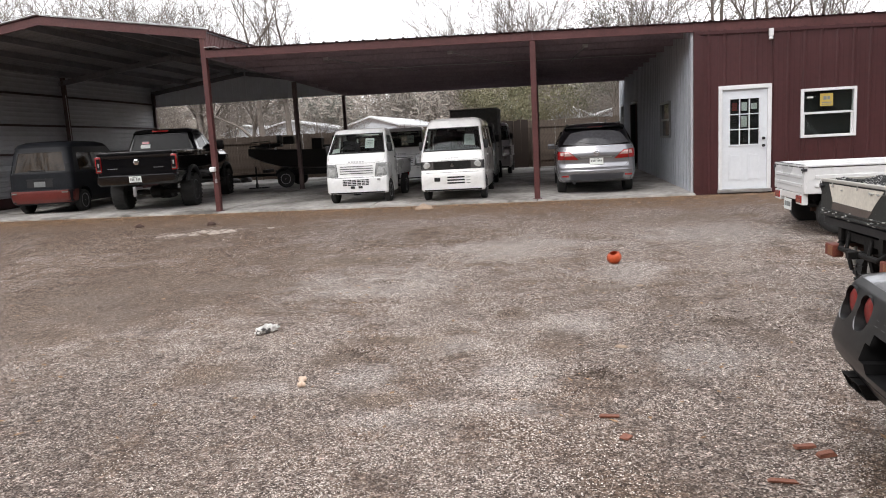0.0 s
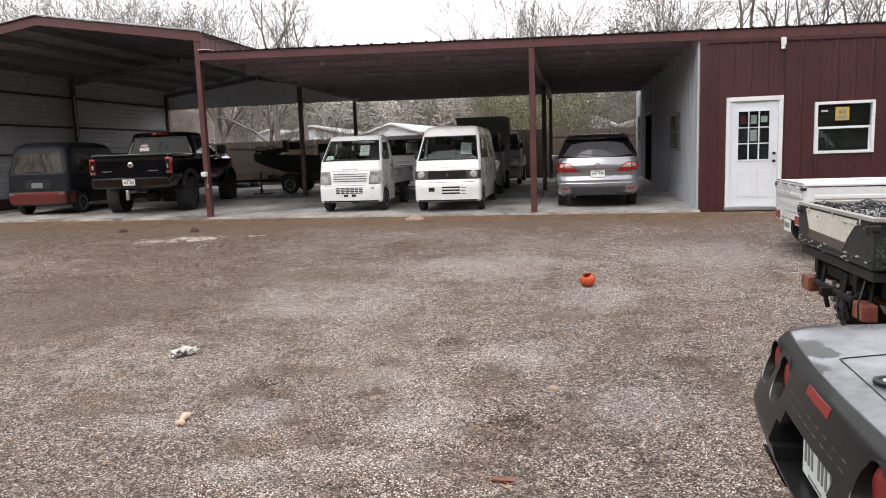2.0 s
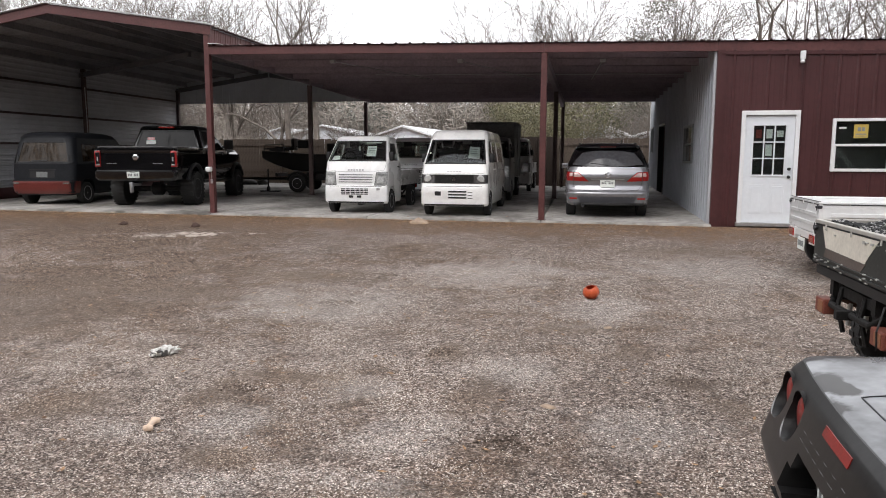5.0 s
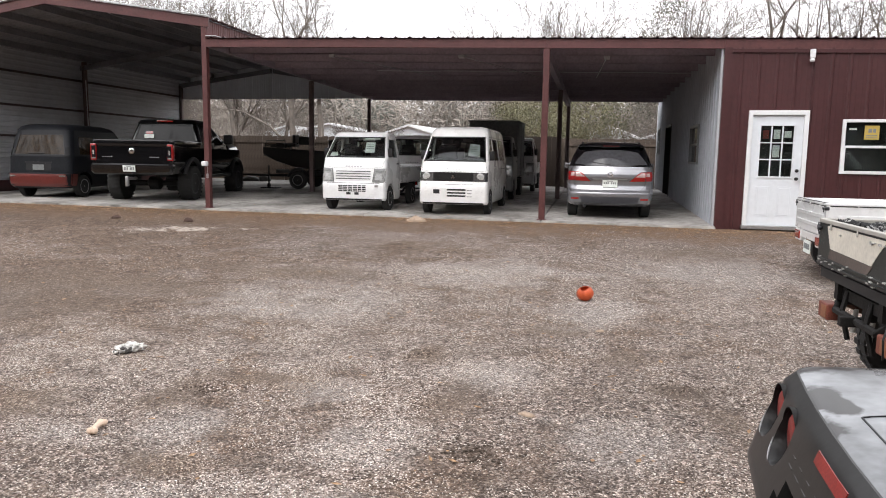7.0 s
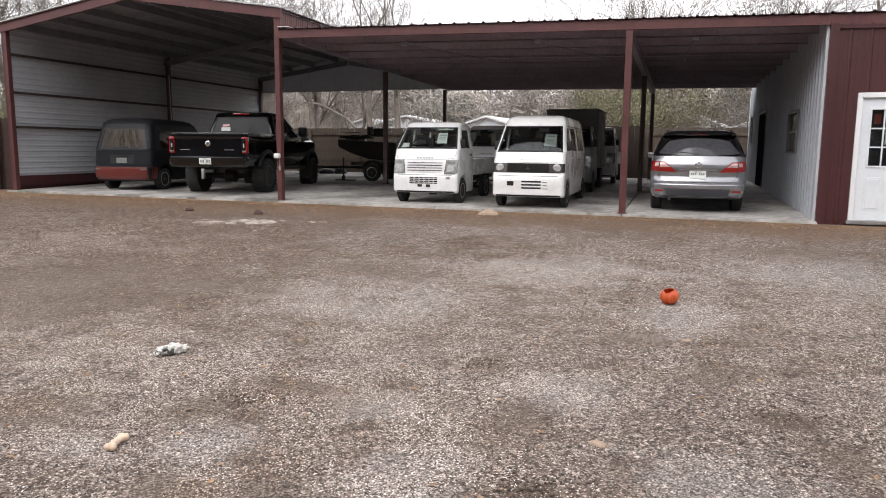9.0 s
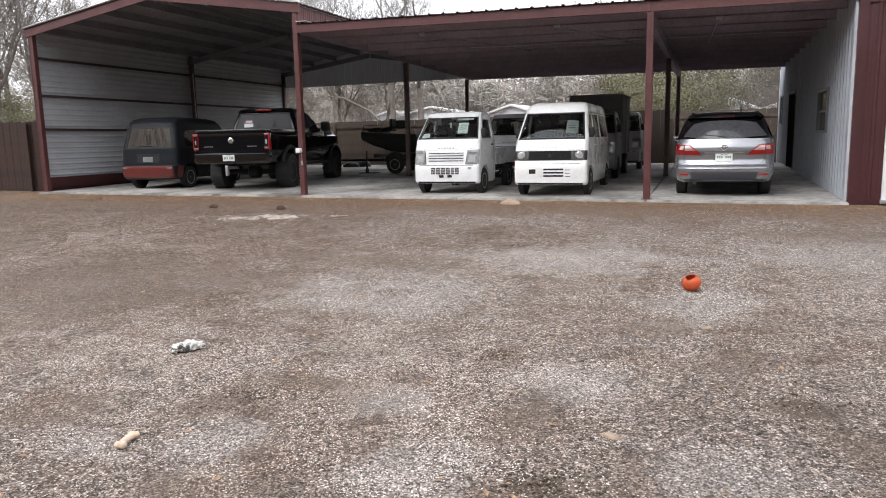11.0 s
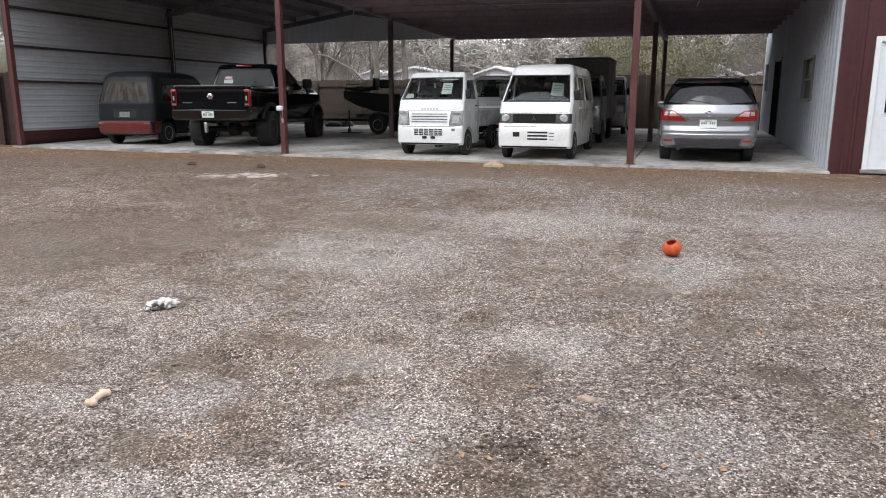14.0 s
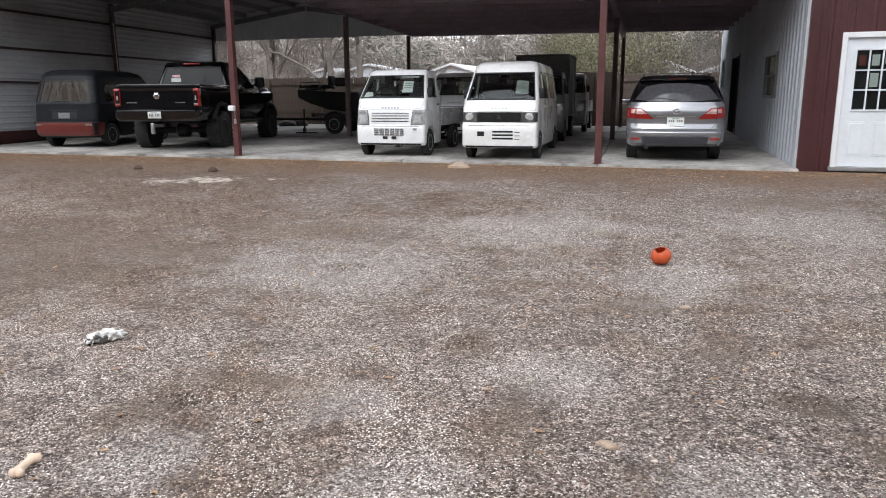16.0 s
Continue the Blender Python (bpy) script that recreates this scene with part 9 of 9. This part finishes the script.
def rag():
    x, y = -2.60, 6.37
    t = thing("rag", "crumpled dirty white rag with dark print", "cloth", Matrix.Translation((x, y, ground_z(x, y) + 0.002)) @ Matrix.Rotation(radians(38), 4, "Z"))

    def wad(bm, cx, cy, cz, rx, ry, rz, seed, amp):
        vs = bmesh.ops.create_icosphere(bm, subdivisions=4, radius=1.0)["verts"]
        for v in vs:
            k = 1 + amp * (abs(noise.noise(v.co * 1.7 + Vector((seed, 2, 0)))) - 0.25) + 0.16 * noise.noise(v.co * 4.5 + Vector((0, seed, 0)))
            v.co = Vector((cx + v.co.x * rx * k, cy + v.co.y * ry * k, max(0.002, cz + v.co.z * rz * k)))

    bm = B()
    wad(bm, 0.058, 0.012, 0.034, 0.062, 0.036, 0.036, 3, 1.3)
    wad(bm, -0.055, -0.004, 0.030, 0.040, 0.044, 0.034, 8, 1.4)
    wad(bm, 0.0, 0.03, 0.030, 0.05, 0.035, 0.03, 13, 0.9)
    part("cloth", bm, M_CLOTH, t, smooth=70)
    for k, (x0, y0, x1, y1, z) in enumerate(((-0.09, -0.02, -0.02, 0.045, 0.050), (-0.01, -0.03, 0.06, 0.035, 0.060), (0.03, -0.035, 0.10, 0.01, 0.055))):
        bm = B()
        tube(bm, [(x0, y0, z * 0.4), ((x0 * 2 + x1) / 3, y0 + 0.012, z), ((x0 + 2 * x1) / 3, (y0 + y1) / 2, z * 1.04), (x1, y1, z * 0.4)], [0.006, 0.013, 0.012, 0.005], 7)
        part("crease", bm, M_CLOTH, t, smooth=70)
    # darker folds low along the near side
    for q in ((-0.002, -0.028, 0.018, 0.020, 0.016, 0.018, 21), (-0.078, -0.028, 0.020, 0.018, 0.016, 0.020, 25), (0.022, -0.034, 0.030, 0.014, 0.012, 0.020, 29), (-0.03, -0.040, 0.045, 0.018, 0.012, 0.012, 33)):
        bm = B()
        wad(bm, *q, 0.9)
        part("fold", bm, M_CLOTHDARK, t, "dark printed fold", smooth=60)


rag()


def bone():
    x, y = -1.72, 5.0
    t = thing("dog_bone", "tan chewed dog bone lying on gravel", "bone", Matrix.Translation((x, y, ground_z(x, y) + 0.026)) @ Matrix.Rotation(radians(107), 4, "Z") @ Matrix.Scale(0.86, 4))
    bm = B()
    tube(bm, [(-0.07, 0, 0), (-0.045, 0, 0.003), (0, 0.003, 0.005), (0.045, 0, 0.003), (0.07, 0, 0)], [0.024, 0.021, 0.019, 0.021, 0.024], 14)
    for sx in (-1, 1):
        for sy in (-1, 1):
            lathe(bm, [(-0.022, 0.004), (-0.017, 0.016), (0, 0.023), (0.017, 0.016), (0.022, 0.004)], 12, "z", (sx * 0.073, sy * 0.014, 0))
    part("shaft", bm, M_BONE, t, smooth=60)


bone()


def rock(name, label, x, y, sx, sy, sz, material, seed, turn=0.0, cat="stone"):
    z = ground_z(x, y) if y < FRONT else slab_z(y)
    bm = B()
    bmesh.ops.create_icosphere(bm, subdivisions=3, radius=1.0)
    for v in bm.verts:
        k = 1 + 0.22 * noise.noise(v.co * 1.6 + Vector((seed, 0, 0)))
        v.co = Vector((v.co.x * sx * k, v.co.y * sy * k, max(-0.3, v.co.z) * sz * k))
    return solid(name, bm, material, label, cat, smooth=35, m=Matrix.Translation((x, y, z + 0.28 * sz)) @ Matrix.Rotation(turn, 4, "Z"))


def slab_stone():
    """A split flat stone: an uneven wedge with a raised tip."""
    x, y = -2.93, 15.35
    bm = B()
    ring = [(-0.20, -0.07), (-0.05, -0.11), (0.14, -0.09), (0.21, 0.0), (0.10, 0.10), (-0.12, 0.09)]
    low = [bm.verts.new((a, b, -0.01)) for a, b in ring]
    top = [bm.verts.new((a * 0.86, b * 0.86, z)) for (a, b), z in zip(ring, (0.035, 0.05, 0.045, 0.04, 0.075, 0.09))]
    tip = bm.verts.new((-0.03, 0.03, 0.125))
    bm.faces.new(low[::-1])
    for k in range(6):
        j = (k + 1) % 6
        bm.faces.new((low[k], low[j], top[j], top[k]))
        bm.faces.new((top[k], top[j], tip))
    bmesh.ops.subdivide_edges(bm, edges=bm.edges[:], cuts=2, use_grid_fill=True)
    for v in bm.verts:
        v.co += Vector((noise.noise(v.co * 14), noise.noise(v.co * 14 + Vector((5, 0, 0))), noise.noise(v.co * 14 + Vector((0, 5, 0))))) * 0.009
    solid("stone", bm, M_STONE, "flat tan split stone by the edge of the slab floor", "stone", smooth=25, m=Matrix.Translation((x, y, ground_z(x, y))))


slab_stone()
rock("tarpaulin", "dark folded tarpaulin lying on the slab", -13.3, 27.3, 0.34, 0.22, 0.16, M_TARP, 21, 0.4, "tarp")
rock("tarpaulin", "dark bundled tarpaulin lying on the slab", -12.75, 27.45, 0.26, 0.2, 0.2, M_TARP, 24, 1.1, "tarp")
rock("stone", "small brown stone half sunk in gravel", 0.535, 5.92, 0.05, 0.025, 0.016, M_STONE, 5, -0.3)
rock("stone", "dark clod beside the sand patch", -7.12, 13.9, 0.09, 0.06, 0.06, M_RUST, 8, 0.3)
rock("stone", "small pale flat stone on gravel", 0.89, 8.23, 0.045, 0.03, 0.012, M_STONE, 12, 0.7)
rock("stone", "small dark stone on gravel", -8.76, 13.9, 0.09, 0.05, 0.05, M_RUST, 15, 0.3)


def chip(x, y, l, w, h, turn, material=M_WOODCHIP):
    bm = B()
    vs = box(bm, -l / 2, l / 2, -w / 2, w / 2, 0, h)
    for v in bm.verts:
        v.co.x += random.uniform(-0.012, 0.012)
        v.co.y += random.uniform(-0.005, 0.005)
    solid("wood_scrap", bm, material, "splintered reddish wood scrap on gravel", "wood", group="wood scraps", m=Matrix.Translation((x, y, ground_z(x, y) + 0.004)) @ Matrix.Rotation(turn, 4, "Z") @ Matrix.Rotation(0.06, 4, "Y"))


for q in ((0.37, 4.51, 0.11, 0.03, 0.012, 0.1), (1.32, 4.13, 0.11, 0.03, 0.015, 0.35), (1.39, 4.03, 0.09, 0.04, 0.02, 0.5), (1.11, 3.73, 0.12, 0.03, 0.012, 0.0), (0.44, 4.2, 0.07, 0.05, 0.01, 1.2)):
    chip(*q)


def stuff(name, label, cat, V, F, material, flat=True):
    me = bpy.data.meshes.new(name)
    nv, nf, k = len(V), len(F), F.shape[1]
    me.vertices.add(nv)
    me.vertices.foreach_set("co", V.astype(np.float32).ravel())
    me.loops.add(nf * k)
    me.loops.foreach_set("vertex_index", F.astype(np.int32).ravel())
    me.polygons.add(nf)
    me.polygons.foreach_set("loop_start", np.arange(0, nf * k, k, dtype=np.int32))
    me.update(calc_edges=True)
    me.validate()
    me.materials.append(material)
    return tagged(new(name, me), label, cat, kind="stuff")


def gravel_chips():
    """Loose chips over the yard where the camera passes, thinner with distance."""
    r = np.random.RandomState(21)
    pts = []
    for n, x0, x1, y0, y1, s0, s1 in ((440000, -6.6, 4.6, 3.2, 7.5, 0.0026, 0.0060), (165000, -9.2, 5.4, 7.5, 11.0, 0.0034, 0.0072), (60000, -10.5, 6.5, 11.0, 15.0, 0.0042, 0.0085)):
        p = np.column_stack((r.uniform(x0, x1, n), r.uniform(y0, y1, n), r.uniform(s0, s1, n)))
        pts.append(p)
    p = np.concatenate(pts)
    p = p[(p[:, 0] > -0.92 * p[:, 1] + r.normal(0, 0.35, len(p))) & (p[:, 0] < 0.9 + 0.5 * p[:, 1])]
    # fewer chips where mud shows, more where the clean ones lie
    near = [np.min([np.hypot((p[:, 0] - x) / a, (p[:, 1] - y) / b) for x, y, a, b in q], axis=0) for q in (PALE, BROWN)]
    extra = 0.40 * np.clip(1.5 - near[0], 0, 1) - 0.60 * np.clip(1.5 - near[1], 0, 1)
    keep = extra + np.array([1.5 * noise.noise((a * 0.55, b * 0.55, 11.0)) + 0.8 * noise.noise((a * 1.7, b * 1.7, 2.0)) + r.uniform(-1.0, 1.0) + 0.085 * min(a + 1.0, 0) - 0.5 * max(0.0, b - 11.8) for a, b, _ in p])
    p = p[keep > -0.22]
    n = len(p)
    z = np.array([ground_z(a, b) for a, b, _ in p])
    cap = np.array([(1, 0, 0), (0, 1, 0), (-1, 0, 0), (0, -1, 0), (0.25, 0.1, 1)], float)
    tris = np.array([(0, 1, 4), (1, 2, 4), (2, 3, 4), (3, 0, 4)])
    V = cap[None] * r.uniform(0.6, 1.3, (n, 5, 3))
    V *= (p[:, 2][:, None] * np.array([1.08, 1.08, 0.62])[None])[:, None, :] * r.uniform(0.7, 1.3, (n, 1, 3))
    a = r.uniform(0, 2 * np.pi, n)
    c, s = np.cos(a)[:, None], np.sin(a)[:, None]
    x, y = V[:, :, 0] * c - V[:, :, 1] * s, V[:, :, 0] * s + V[:, :, 1] * c
    t = r.normal(0, 0.3, n)[:, None]
    V = np.stack((x, y * np.cos(t) - V[:, :, 2] * np.sin(t), y * np.sin(t) + V[:, :, 2] * np.cos(t)), 2)
    V += np.column_stack((p[:, 0], p[:, 1], z - p[:, 2] * 0.05))[:, None, :]
    F = (tris[None] + (np.arange(n) * 5)[:, None, None]).reshape(-1, 3)
    stuff("gravel", "loose pale and brown gravel chips", "gravel", V.reshape(-1, 3), F, M_CHIPS)


gravel_chips()


def mud_clods():
    """Dark crumbly clods where wheels have dug the gravel up."""
    r = np.random.RandomState(31)
    V, F = [], []
    k = 0
    octa = np.array([(1, 0, 0), (0, 1, 0), (-1, 0, 0), (0, -1, 0), (0, 0, 1), (0, 0, -1)], float)
    tris = np.array([(0, 1, 4), (1, 2, 4), (2, 3, 4), (3, 0, 4), (1, 0, 5), (2, 1, 5), (3, 2, 5), (0, 3, 5)])
    for x, y, sp, n in ((0.35, 5.30, 0.10, 80), (-0.44, 7.03, 0.14, 60), (-2.03, 8.62, 0.18, 40), (1.48, 6.62, 0.2, 60), (-1.55, 5.75, 0.08, 40), (0.9, 7.2, 0.3, 40), (-6.9, 14.0, 0.2, 40)):
        for _ in range(n):
            a, b = r.normal(x, sp), r.normal(y, sp * 0.7)
            s = r.uniform(0.004, 0.014)
            V.append(octa * r.uniform(0.6, 1.2, (6, 3)) * s * np.array([1, 1, 0.7]) + np.array([a, b, ground_z(a, b) + s * 0.3]))
            F.append(tris + k)
            k += 6
    stuff("mud_clods", "dark crumbled mud clods in the gravel", "mud", np.concatenate(V), np.concatenate(F), mat("wet_mud", (0.085, 0.062, 0.047), 0.9, var=0.3, scale=20))


mud_clods()


def leaf_litter():
    """Brown leaves along the edge of the slab and scattered over the yard."""
    r = np.random.RandomState(41)
    n1, n2, n3, n4 = 17000, 900, 3000, 420
    x = np.concatenate((r.uniform(-17, 8, n1), r.uniform(-9, 5, n2), r.uniform(-22, -10.5, n3), r.uniform(-16, 2.5, n4)))
    y = np.concatenate((16.05 - np.abs(r.normal(0, 0.62, n1)), r.uniform(4, 14.5, n2), r.normal(15.0, 0.22, n3), FRONT - 0.05 + np.abs(r.normal(0, 2.2, n4))))
    n = n1 + n2 + n3 + n4
    s = r.uniform(0.012, 0.035, n)
    a = r.uniform(0, 2 * np.pi, n)
    quad = np.array([(-1, 0, 0), (0, -0.5, 0.12), (1, 0, 0.25), (0, 0.5, 0.12)])
    V = quad[None] * s[:, None, None] * r.uniform(0.7, 1.3, (n, 1, 3))
    c, q = np.cos(a)[:, None], np.sin(a)[:, None]
    V = np.stack((V[:, :, 0] * c - V[:, :, 1] * q, V[:, :, 0] * q + V[:, :, 1] * c, V[:, :, 2]), 2)
    z = np.array([slab_z(v) if v > FRONT - 0.1 else ground_z(u, v) for u, v in zip(x, y)])
    V += np.column_stack((x, y, z + 0.006))[:, None, :]
    F = (np.arange(4)[None] + (np.arange(n) * 4)[:, None])
    stuff("leaf_litter", "dry brown leaves along the slab", "leaves", V.reshape(-1, 3), F, M_DRYLEAF)


leaf_litter()
